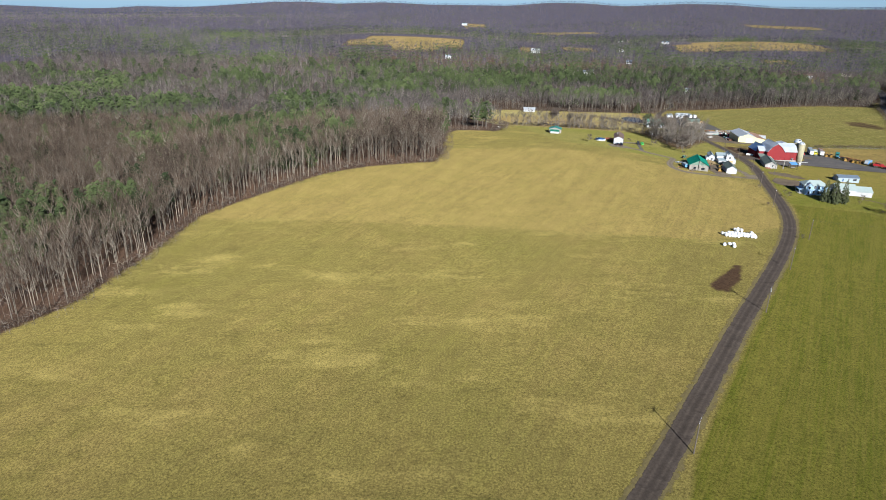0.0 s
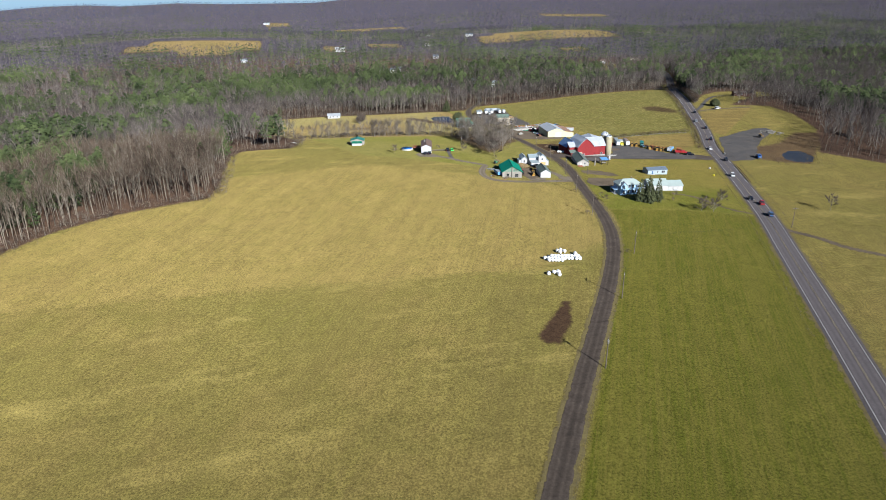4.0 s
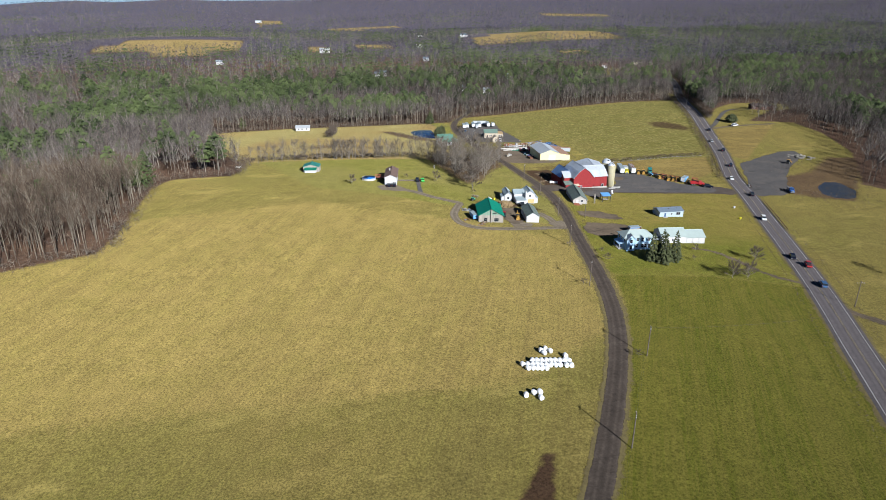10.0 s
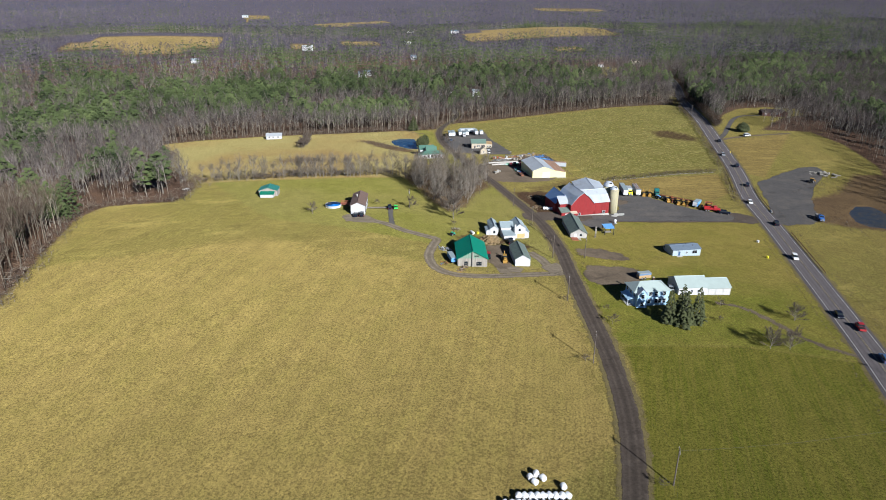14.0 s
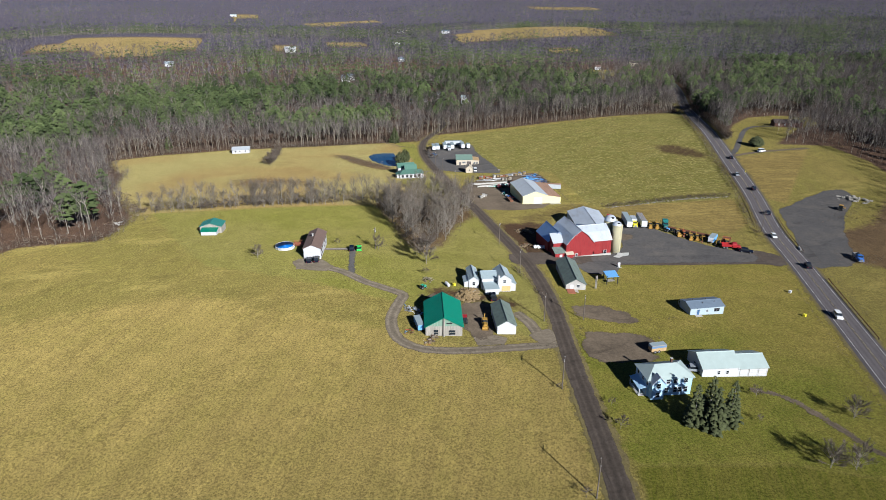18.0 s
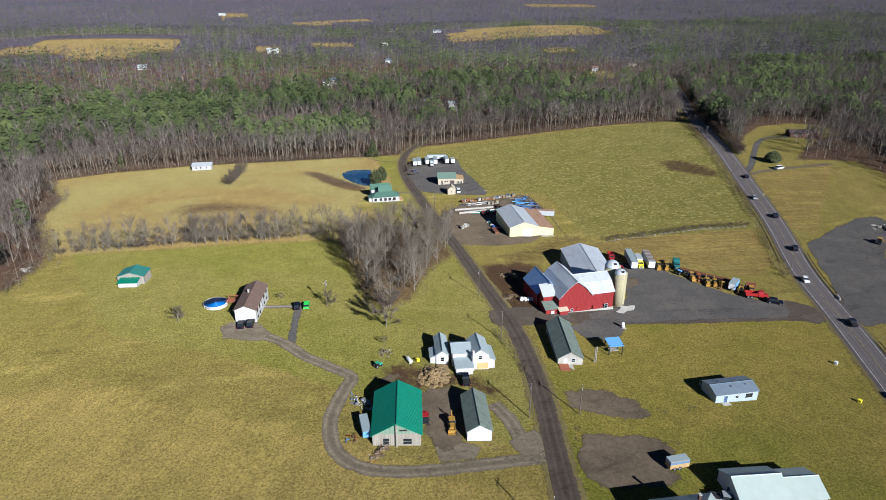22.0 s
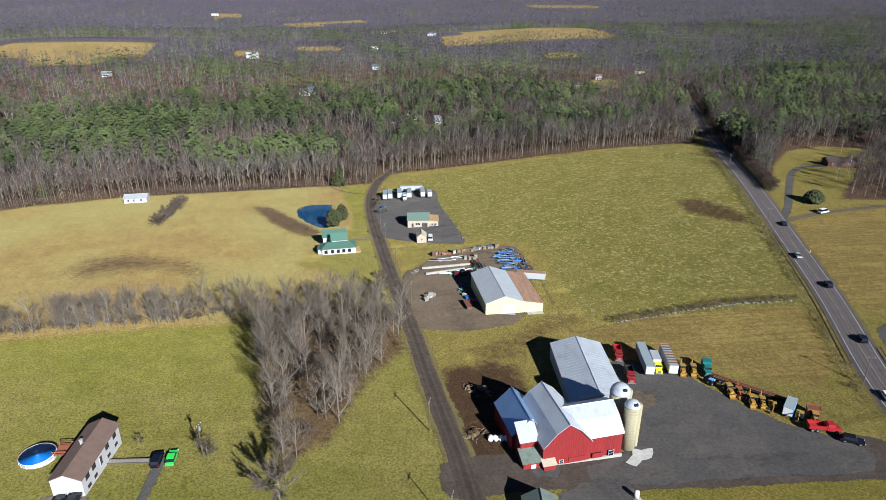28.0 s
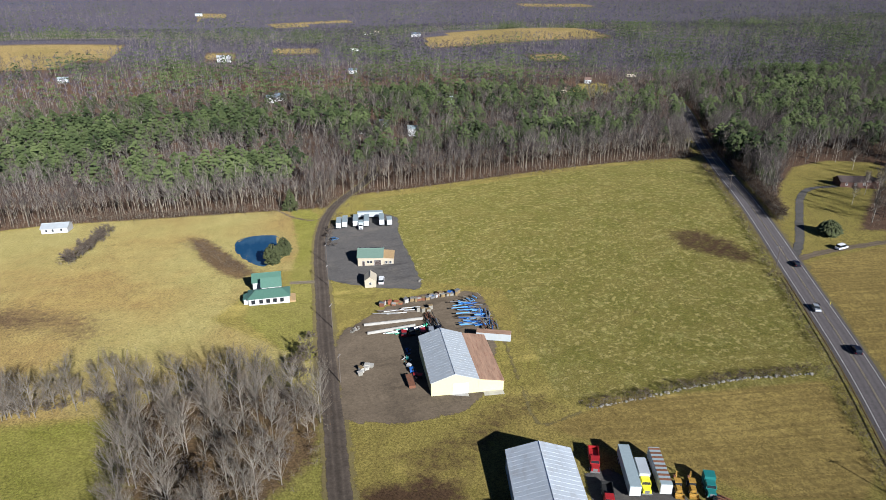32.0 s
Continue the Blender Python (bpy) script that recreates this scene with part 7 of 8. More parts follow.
# ---- trucks, trailers and machines by the red barn ----
trailer("box_trailer", "long grey box trailer parked by the barn", "light_roof", 269.5, 459.2, 160, 13.5)
lorry("box_truck", "yellow truck with a white box", "bright_yellow", 271.9, 457.0, 160, "box", "white_metal", 8.5)
trailer("stock_trailer", "old trailer with a maroon striped roof", "white_siding", 276.0, 457.1, 160, 12.0, stripes="rust")
lorry("dump_truck", "red dump truck parked behind the shed", "red", 264.6, 465.9, 156, "dump", "red", 7.5)
lorry("dump_truck", "red dump truck parked behind the shed", "red", 261.4, 454.0, 157, "dump", "black", 7.5)
for px_, kind, paint, sz, label in (((278.1, 453.0, 156), "backhoe", "yellow", 1.0, "yellow backhoe loader with raised hoe"), ((281.1, 452.1, 155), "backhoe", "yellow", 1.0, "yellow backhoe loader with raised hoe"),
        ((284.0, 440.5, 167), "loader", "yellow", 1.1, "old yellow loader in the machine row"), ((286.1, 438.8, 158), "backhoe", "orange", 0.9, "rusty orange digger in the machine row"),
        ((286.5, 434.6, 155), "backhoe", "yellow", 1.0, "yellow digger in the machine row"), ((288.9, 433.4, 152), "backhoe", "yellow", 0.9, "yellow digger in the machine row"),
        ((290.2, 431.2, 143), "excavator", "yellow", 0.85, "yellow excavator in the machine row"), ((294.0, 425.8, 132), "excavator", "yellow", 0.85, "yellow excavator in the machine row"), ((296.6, 423.6, 148), "loader", "yellow", 1.1, "yellow loader in the machine row")):
    digger("digger", label, paint, *px_, kind, "machines by the yard", sz)
lorry("truck", "teal truck parked in the machine row", "teal", 284.5, 450.5, 154, "box", "teal", 5.5)
digger("tractor", "small blue tractor in the machine row", "light_blue", 281.9, 445.1, -67, "tractor", size=0.8)
trailer("camper", "pale blue camper box in the machine row", "light_blue", 293.1, 428.4, 127, 6.0, 2.4, 2.2, 0.7, "light_roof", category="camper")
lorry("dump_truck", "red dump truck at the end of the machine row", "red", 295.4, 419.6, -117, "dump", "red", 7.5)
h = thing("flatbed_trailer", "long dark flatbed loaded with rusty beams", "trailer", on_ground(290.2, 439.0, -142, 0.3))
part("bed", Build().box(-1.1, -11, 0.7, 1.1, 11, 0.95), MAT["black"], h)
for k in range(9):
    part("beam", Build().box(-1.0 + k * 0.22, -10.5 + (k * 7 % 5) * 0.4, 0.95 + (k % 3) * 0.12, -0.85 + k * 0.22, 9.5 + (k * 5 % 4) * 0.4, 1.15 + (k % 3) * 0.12), MAT["rust"], h)
for sy in (-8, -6.8, 7.5):
    for sx in (-1.0, 1.0):
        wheel(h, sx, sy, 0.45, 0.35)
h = thing("steel_bin", "tall rusty orange steel bin in the machine row", "bin", on_ground(297.8, 425.4, -127, 0.1))
part("shell", Build().box(-1.2, -1.6, 0, 1.2, 1.6, 2.6), MAT["rust"], h)
part("rim", Build().box(-1.28, -1.68, 2.5, 1.28, -1.52, 2.7).box(-1.28, 1.52, 2.5, 1.28, 1.68, 2.7).box(-1.28, -1.5, 2.5, -1.12, 1.5, 2.7).box(1.12, -1.5, 2.5, 1.28, 1.5, 2.7), MAT["orange"], h)

# ---- round the barns ----
digger("tractor", "red tractor with a white roof beside the pole barn", "red", 162.7, 377.0, -15, "tractor", size=1.1)
digger("backhoe", "yellow backhoe parked by the block garage", "yellow", 168.3, 373.8, 165, "backhoe", size=1.0)
trailer("utility_trailer", "pale blue box trailer along the pole barn", "light_blue", 148.4, 377.0, -2, 6.5, 1.9, 1.6, 0.7, "light_roof")
h = trailer("horse_trailer", "small horse trailer with wooden sides", "deck_tan", 212.0, 348.5, -94, 4.6, 2.0, 1.9, 0.6, "light_roof")
part("upper_panel", Build().box(-1.02, -2.32, 1.7, 1.02, 2.32, 2.4), MAT["sky_metal"], h)
h = thing("canopy", "small open shelter with a bright blue sheet roof", "shelter", on_ground(222.8, 395.8, -8))
for x_, y_ in ((0, 0), (4.0, 0), (0, 3.4), (4.0, 3.4)):
    part("post", Build().box(x_ - 0.12, y_ - 0.12, -0.4, x_ + 0.12, y_ + 0.12, 3.3), MAT["black"], h)
part("roof", Build().slab([(-0.25, -0.5, 3.1), (4.2, -0.5, 3.1), (4.2, 3.7, 3.7), (-0.25, 3.7, 3.7)], 0.15), MAT["light_blue"], h)
part("table", Build().box(0.6, 0.8, 0.7, 3.4, 2.6, 0.85), MAT["old_wood"], h)
h = thing("timber_post", "tall weathered timber frame post on the lawn", "post", on_ground(216.8, 393.1, 10))
part("upright", Build().box(-0.35, -0.1, -0.3, -0.15, 0.1, 5.0).box(0.15, -0.1, -0.3, 0.35, 0.1, 5.0), MAT["old_wood"], h)
for k in range(7):
    part("rung", Build().box(-0.15, -0.06, 0.5 + k * 0.65, 0.15, 0.06, 0.65 + k * 0.65), MAT["wood"], h)
h = thing("fuel_tank", "upright white fuel tank on a concrete pad", "tank", on_ground(236.4, 410.6))
part("shell", Build().lathe([(0.6, 0.1), (0.6, 1.7), (0.3, 1.95)], 16), MAT["car_white"], h, smooth=True)
part("pad", Build().box(-0.9, -0.9, -0.3, 0.9, 0.9, 0.1), MAT["concrete"], h)
h = thing("propane_tank", "white propane tank behind the farmhouse", "tank", on_ground(165.4, 404.0, 10))
t_ = part("shell", Build().lathe([(0.15, -1.5), (0.45, -1.35), (0.55, -1.1), (0.55, 1.1), (0.45, 1.35), (0.15, 1.5)], 14), MAT["car_white"], h, smooth=True)
t_.matrix_local = pose(0, 0, 0.85, 90, 0, 0)
part("foot", Build().box(-0.4, -0.9, -0.1, 0.4, -0.7, 0.5).box(-0.4, 0.7, -0.1, 0.4, 0.9, 0.5), MAT["concrete"], h)
digger("mower", "small green garden tractor by the drive", "green_trim", 156.5, 403.3, -66, "tractor", size=0.7)
for x, y, key in ((285.5, 376.0, "car_white"), (275.2, 358.8, "bright_yellow"), (167.8, 404.0, "bright_yellow")):
    h = thing("ground_box", "small pale utility box standing on the lawn" if key == "car_white" else "small yellow utility box standing on the lawn", "utility box", on_ground(x, y, 20))
    part("case", Build().box(-0.4, -0.4, -0.2, 0.4, 0.4, 0.8), MAT[key], h)
    part("lid", Build().box(-0.45, -0.45, 0.8, 0.45, 0.45, 0.88), MAT[key], h)

# pool and deck at the ranch house
PXY = Vector([113.5, 452.4])
h = thing("swimming_pool", "round above-ground pool with a blue cover", "pool", on_ground(PXY.x, PXY.y))
part("wall", Build().lathe([(3.6, -0.3), (3.6, 1.15), (3.75, 1.2), (3.6, 1.24)], 32, False), MAT["car_white"], h, "white ribbed pool wall", True)
part("cover", Build().lathe([(3.55, 1.2), (3.0, 1.13), (0.2, 1.1)], 32), MAT["pool_water"], h, "sagging bright blue cover", True)
for k in range(16):
    a = k * math.tau / 16
    part("rib", Build().tube((3.66 * math.cos(a), 3.66 * math.sin(a), -0.2), (3.66 * math.cos(a), 3.66 * math.sin(a), 1.2), 0.06, 0.06, 6), MAT["car_white"], h)
h = thing("pool_deck", "red-brown timber deck between pool and house", "deck", on_ground(PXY.x + 3.2, PXY.y - 1.4, -12))
for k in range(12):
    part("plank", Build().box(0, k * 0.3, 1.15, 5.6, k * 0.3 + 0.27, 1.22), MAT["deck"], h)
for x_ in (0.1, 2.8, 5.4):
    for y_ in (0.1, 3.4):
        part("post", Build().box(x_ - 0.07, y_ - 0.07, -0.3, x_ + 0.07, y_ + 0.07, 2.1), MAT["deck"], h)
for y_ in (0.05, 3.45):
    part("rail", Build().box(0, y_ - 0.05, 1.95, 5.6, y_ + 0.05, 2.08).box(0, y_ - 0.03, 1.5, 5.6, y_ + 0.03, 1.58), MAT["deck"], h)
wa, wb = Vector([127.4, 447.3]), Vector([137.2, 444.9])
h = thing("boardwalk", "grey plank walk with low rails across the lawn", "walkway", on_ground(wa.x, wa.y, math.degrees(math.atan2(wb.y - wa.y, wb.x - wa.x)), 0.1))
ln_ = (wb - wa).length
for k in range(int(ln_ / 0.4)):
    part("plank", Build().box(k * 0.4, -0.6, 0.05, k * 0.4 + 0.36, 0.6, 0.12), MAT["old_wood"], h)
part("kerb_board", Build().box(0, -0.72, 0, ln_, -0.62, 0.3), MAT["wood"], h)
part("kerb_board", Build().box(0, 0.62, 0, ln_, 0.72, 0.3), MAT["wood"], h)

# ---- heaps and junk ----
def heap(name, label, x, y, size, tall, key, seed, n=26, category="pile", bits=()):
    rng = random.Random(seed)
    h = thing(name, label, category, on_ground(x, y, rng.uniform(0, 90)))
    for k in range(n):
        b = Build()
        a, r = rng.uniform(0, math.tau), rng.uniform(0, 1) ** 0.7
        px_, py_ = math.cos(a) * r * size[0], math.sin(a) * r * size[1]
        s = rng.uniform(0.06, 0.18) * max(size)
        b.blob((px_, py_, tall * (1 - r) * 0.5), (s, s * rng.uniform(0.6, 1.2), tall * 0.5 * (1.1 - r)), rng, 0.3, 7, 5)
        part("lump", b, MAT[key], h)
    for key2, count in bits:
        for k in range(count):
            a, r = rng.uniform(0, math.tau), rng.uniform(0.2, 1.05)
            px_, py_ = math.cos(a) * r * size[0], math.sin(a) * r * size[1]
            z_ = tall * max(0, 1 - r) * 0.8 + 0.1
            d = Vector((rng.uniform(-1, 1), rng.uniform(-1, 1), rng.uniform(-0.2, 0.3))) * rng.uniform(0.4, 1.3)
            part("plank", Build().tube((px_, py_, z_), (px_ + d.x, py_ + d.y, z_ + d.z + 0.1), 0.07, 0.05, 4), MAT[key2], h)


heap("straw_heap", "mound of tan earth, straw and torn boards", 169.8, 395.6, (6.0, 4.2), 1.9, "hay", 5, 90, bits=(("old_wood", 9), ("hay", 24), ("brush", 26)))
heap("brush_heap", "brown brush pile on the lawn", 159.7, 410.1, (2.2, 2.0), 1.2, "brush", 6, 16, bits=(("yard_bark", 24),))
heap("tarp_heap", "heap of dark tarps and scrap beside the pole barn", 149.2, 388.3, (1.8, 4.0), 1.5, "steel", 7, 18, bits=(("light_blue", 8), ("car_white", 8)))
heap("scrap_heap", "rusty scrap heap beside the red barn", 209.6, 438.9, (3.4, 2.4), 1.3, "brush", 8, 18, bits=(("rust", 18), ("yard_bark", 16)))
heap("scrap_heap", "rusty scrap heap before the pole barn", 150.5, 369.5, (5.0, 1.3), 0.7, "brush", 9, 18, bits=(("rust", 14), ("orange", 5), ("yard_bark", 22)))
heap("dirt_heap", "dark dirt bank behind the red barn", 216.9, 458.0, (3.0, 5.0), 1.6, "brush", 10, 20, bits=(("yard_bark", 10),))
heap("junk_heap", "small coloured junk beside the pole barn", 145.2, 374.7, (2.0, 1.6), 0.7, "brush", 11, 10, bits=(("red", 4), ("light_blue", 4), ("rust", 8)))
heap("earth_bank", "brown earth and stone bank at the gravel lot", 399.8, 455.4, (5.0, 9.0), 2.2, "stone", 12, 26)

rng = random.Random(41)


def crate_row(a, b, n, keys, label, name="pallet_box", sz=(0.8, 1.8)):
    for k in range(n):
        s = k / max(1, n - 1)
        x, y = a[0] + (b[0] - a[0]) * s + rng.uniform(-0.6, 0.6), a[1] + (b[1] - a[1]) * s + rng.uniform(-0.9, 0.9)
        key = rng.choice(keys)
        w_, d_, h_ = rng.uniform(*sz), rng.uniform(*sz), rng.uniform(0.6, 1.6)
        h = thing(name, label, "junk", on_ground(x, y, rng.uniform(-40, 40), 0.1), "yard junk")
        part("case", Build().box(-w_ / 2, -d_ / 2, 0, w_ / 2, d_ / 2, h_), MAT[key], h)
        part("lid", Build().box(-w_ / 2 - 0.05, -d_ / 2 - 0.05, h_, w_ / 2 + 0.05, d_ / 2 + 0.05, h_ + 0.08), MAT[rng.choice(keys)], h)


crate_row((235.0, 567.3), (253.0, 567.5), 16, ("stone", "rust", "steel", "hay", "concrete", "deck"), "weathered crate or scrap bin in the junk row")
crate_row((253.7, 568.3), (264.4, 567.1), 14, ("stone", "rust", "blue", "deck", "white_siding", "steel", "hay"), "coloured crate or scrap bin in the junk row")
crate_row((246.5, 557.5), (251.1, 557.7), 5, ("hay", "stone"), "pale stacked block in the yard", sz=(1.0, 1.4))
crate_row((219.4, 520.5), (222.2, 524.6), 9, ("hay", "stone", "concrete"), "pale concrete block in a heap", "concrete_block", (1.0, 1.7))
crate_row((233.2, 520.1), (234.9, 513.5), 7, ("red", "white_siding", "blue", "black"), "drum or bin beside the workshop", "scrap_bin", (0.9, 1.4))


def bar_heap(a, b, wide, n, keys, label, lengths=(3, 6), across=False):
    """Long bars and pipes laid in untidy layers."""
    h = thing("steel_stack", label, "steel stack", on_ground(*a))
    o = Vector((a[0], a[1], 0))
    along = (Vector((b[0], b[1], 0)) - o)
    L = along.length
    along.normalize()
    nrm = Vector((along.y, -along.x, 0))
    for k in range(n):
        c = along * rng.uniform(0, L) + nrm * rng.uniform(-wide / 2, wide / 2)
        d = (nrm if across else along) + Vector((rng.uniform(-0.25, 0.25), rng.uniform(-0.25, 0.25), 0))
        d *= rng.uniform(*lengths) / 2
        z = gz(a[0] + c.x, a[1] + c.y) - gz(*a) + rng.uniform(0.15, 1.5)
        r = rng.uniform(0.09, 0.24)
        part("bar", Build().tube((c.x - d.x, c.y - d.y, z), (c.x + d.x, c.y + d.y, z + rng.uniform(-0.1, 0.1)), r, r, 5), MAT[rng.choice(keys)], h)


bar_heap((264.6, 559.0), (261.7, 538.8), 7, 70, ("blue", "light_blue", "blue", "steel", "black"), "heap of blue and grey steel sections", (3, 6), True)
bar_heap((267.0, 550.5), (265.1, 533.2), 6, 40, ("blue", "steel", "rust", "stone"), "heap of blue, grey and rusty beams", (3, 6))
bar_heap((261.3, 557.7), (270.9, 561.5), 3, 24, ("stone", "light_blue", "black"), "stack of pale pipes", (2, 4), True)
bar_heap((248.1, 553.0), (248.7, 541.3), 4, 26, ("rust", "steel", "black"), "stack of rusty beams", (4, 8))
bar_heap((233.4, 560.6), (245.4, 558.9), 3, 22, ("stone", "steel", "wood"), "stack of pale timber and pipe", (4, 8))
bar_heap((233.0, 544.4), (243.6, 544.4), 3, 14, ("steel", "light_blue", "green_trim", "car_white"), "stack of pale and green sheet metal", (4, 7))
heap("tarp_heap", "green tarp over scrap in the yard", 245.7, 545.5, (1.9, 1.5), 1.8, "green_trim", 21, 9)
heap("tarp_heap", "teal and white plastic tanks beside the workshop", 234.1, 525.2, (1.6, 1.3), 1.6, "teal", 22, 8, bits=(("car_white", 6),))
heap("tarp_heap", "dark blue tarp beside the workshop", 235.7, 530.3, (2.2, 1.6), 1.2, "blue", 23, 9)
heap("stone_heap", "low pale stone slabs at the yard entrance", 222.0, 549.6, (3.6, 1.6), 0.5, "stone", 24, 14)
heap("stone_heap", "pale stones at the corner of the office yard", 253.6, 584.6, (2.6, 1.2), 0.7, "stone", 25, 10)
for a_, b_ in (((225.7, 552.5), (246.1, 551.3)), ((225.7, 545.8), (242.2, 546.6))):
    dx, dy = b_[0] - a_[0], b_[1] - a_[1]
    h = thing("bunker_wall", "long low concrete bunker wall in the yard", "wall", on_ground(*a_, math.degrees(math.atan2(dy, dx))))
    part("slab", Build().prism([(0, -1.2), (math.hypot(dx, dy), -1.2), (math.hypot(dx, dy), 0.9), (0, 0.9)], -0.25, 0.25), MAT["concrete"], h)
h = thing("steel_tank", "long rusty open tank beside the workshop", "tank", on_ground(231.9, 511.7, 177))
part("shell", Build().prism([(-0.8, 0.1), (0.8, 0.1), (1.0, 1.2), (-1.0, 1.2)], -3, 3), MAT["rust"], h)
part("rim", Build().box(-1.08, -3.05, 1.15, -0.95, 3.05, 1.28).box(0.95, -3.05, 1.15, 1.08, 3.05, 1.28), MAT["black"], h)
trailer("container", "white ribbed cargo container behind the workshop", "white_metal", 263.8, 529.2, -115, 11.0, 2.5, 2.5, 0.3, "rust_roof")
# trailers by the office
for px_, L, lab in (((233.5, 667.9, 169), 9, "white box trailer in the office yard"), ((236.6, 668.4, 169), 10, "white box trailer in the office yard"), ((242.0, 667.7, 169), 10, "white box trailer in the office yard"),
        ((247.2, 665.6, 168), 10, "white box trailer in the office yard"), ((254.6, 663.7, 170), 10, "white box trailer in the office yard"), ((250.7, 674.6, -100), 13, "long white box trailer behind the others"), ((257.6, 659.0, 171), 5, "short white box trailer in the office yard")):
    trailer("box_trailer", lab, "white_metal", *px_, L, group="trailers by the office")
lorry("truck", "white truck in the office yard", "car_white", 243.5, 661.0, 168, "box", "light_roof", 6.5)
car("car", "small blue car in the office yard", "car_blue", 228.5, 649.1, -67, "sedan", 3.8)
digger("backhoe", "yellow loader on the gravel lot", "yellow", 380.6, 445.4, -60, "loader", size=1.2)
lorry("truck", "blue and orange truck on the gravel lot", "blue", 337.4, 395.3, 154, "dump", "steel", 7)
h = thing("road_barrier", "pale concrete barrier block at the road end", "barrier", on_ground(323.6, 411.2, -30))
part("block", Build().prism([(-0.4, -0.2), (0.4, -0.2), (0.15, 0.9), (-0.15, 0.9)], -1.8, 1.8), MAT["concrete"], h)

h = thing("road_sign", "yellow diamond warning sign beside the highway", "road sign", on_ground(374.3, 506.4, 30))
part("post", Build().box(-0.05, -0.05, -0.3, 0.05, 0.05, 2.6), MAT["steel"], h)
part("plate", Build().prism([(0, 1.5), (0.6, 2.1), (0, 2.7), (-0.6, 2.1)], -0.09, -0.06), MAT["bright_yellow"], h, "yellow diamond plate")
heap("stone_heap", "pale boulders heaped at the corner of the woods", 44.6, 506.3, (2.2, 4.5), 0.7, "pale_concrete", 31, 16)

# ---- trees of the farm ----
for (x, y), tall, wide, sd in (((200.4, 316.2), 11.8, 0.21, 1), ((203.8, 313.4), 12.2, 0.24, 2), ((208.9, 314.2), 12.8, 0.20, 3), ((205.6, 317.6), 12.4, 0.22, 4)):
    spruce(x, y, tall, wide, sd, "tall dark spruce in a tight clump by the blue house", "spruces by the blue house")
for (x, y), tall, sd in (((199.0, 627.5), 9.5, 5), ((204.4, 637.2), 9.0, 6)):
    spruce(x, y, tall, 0.34, sd, "rounded green pine on the bank of the pond", "pines by the pond", True)
spruce(422.3, 554.1, 7.0, 0.56, 7, "broad round evergreen on the clearing lawn", "", True)
spruce(212.5, 708.0, 12.5, 0.34, 8, "broad dark green spruce at the wood edge")
for (x, y), tall, sd in (((452.0, 622.0), 13.5, 31), ((456.5, 634.0), 12.0, 34), ((470.0, 650.0), 12.0, 35), ((489.3, 672.9), 12.0, 32)):
    spruce(x, y, tall, 0.30, sd, "broad green pine on the highway bank", "pines by the clearing")
for (x, y), tall in (((488.0, 595.8), 12), ((477.9, 581.3), 13), ((532.7, 643.2), 13), ((505.5, 601.0), 14), ((539.8, 661.9), 12), ((525.6, 663.1), 11), ((526.7, 614.0), 14), ((452.8, 560.7), 12), ((465.6, 582.9), 10)):
    bare_tree(x, y, tall, 0, label="tall bare tree round the brick house", group="trees round the clearing")
for x, y, tall, kind, lab in ((103.1, 442.4, 5.5, 1, "small bare tree on the lawn"), (134.0, 451.4, 2.4, 2, "bare round shrub on the lawn"), (148.9, 443.5, 6.0, 1, "small bare tree beside the pole"),
        (224.4, 322.7, 3.2, 1, "small bare fruit tree by the garage drive"), (241.6, 308.9, 5.0, 4, "low spreading bare fruit tree beside the drive"), (220.6, 295.6, 5.6, 4, "low spreading bare fruit tree on the lawn"), (225.6, 293.6, 5.0, 4, "low spreading bare fruit tree on the lawn"),
        (185.2, 327.8, 2.0, 2, "low bare bush beside the lane"), (182.5, 319.0, 3.4, 2, "wide bare bush beside the lane"), (217.2, 313.2, 1.8, 2, "low bare bush on the lawn"),
        (164.1, 301.0, 2.2, 2, "tangled bush at the foot of a pole"), (157.0, 253.7, 2.2, 2, "tangled bush at the foot of a pole"), (175.7, 337.3, 1.6, 2, "tangled bush at the foot of a pole"),
        (160.7, 415.1, 2.5, 2, "bare shrub on the lawn"), (284.1, 284.1, 6.5, 2, "large bare bush beside the highway"),
        (462.3, 636.3, 10.0, 1, "bare tree at the edge of the clearing"), (163.4, 425.3, 9.5, 4, "broad dense bare tree at the end of the thicket")):
    bare_tree(x, y, tall, kind, label=lab, name="bush" if kind == 2 else "bare_tree")

rng = random.Random(77)
count = 0
while count < 210:
    x, y = rng.uniform(158, 208), rng.uniform(432, 524)
    if float(inside(THICKET, x, y)) > -0.5:
        tree = rng.random() < 0.40
        bare_tree(x, y, rng.uniform(8, 15.5) if tree else rng.uniform(2.2, 4.2), 3 if tree else 2, name="bare_tree" if tree else "bush", label="bare grey tree in the dense thicket" if tree else "brown brush in the dense thicket", group="thicket")
        count += 1
ha, hb = Vector([48.4, 522.0]), Vector([165.0, 518.7])
for k in range(150):
    s = rng.random()
    p = ha.lerp(hb, s) + Vector((rng.uniform(-2, 2), rng.uniform(-1.5, 4.0)))
    tree = rng.random() < 0.50
    bare_tree(p.x, p.y, rng.uniform(7, 13) if tree else rng.uniform(1.8, 3.6), 3 if tree else 2, name="bare_tree" if tree else "bush", label="thin bare tree in the hedgerow" if tree else "brown brush in the hedgerow", group="hedgerow")
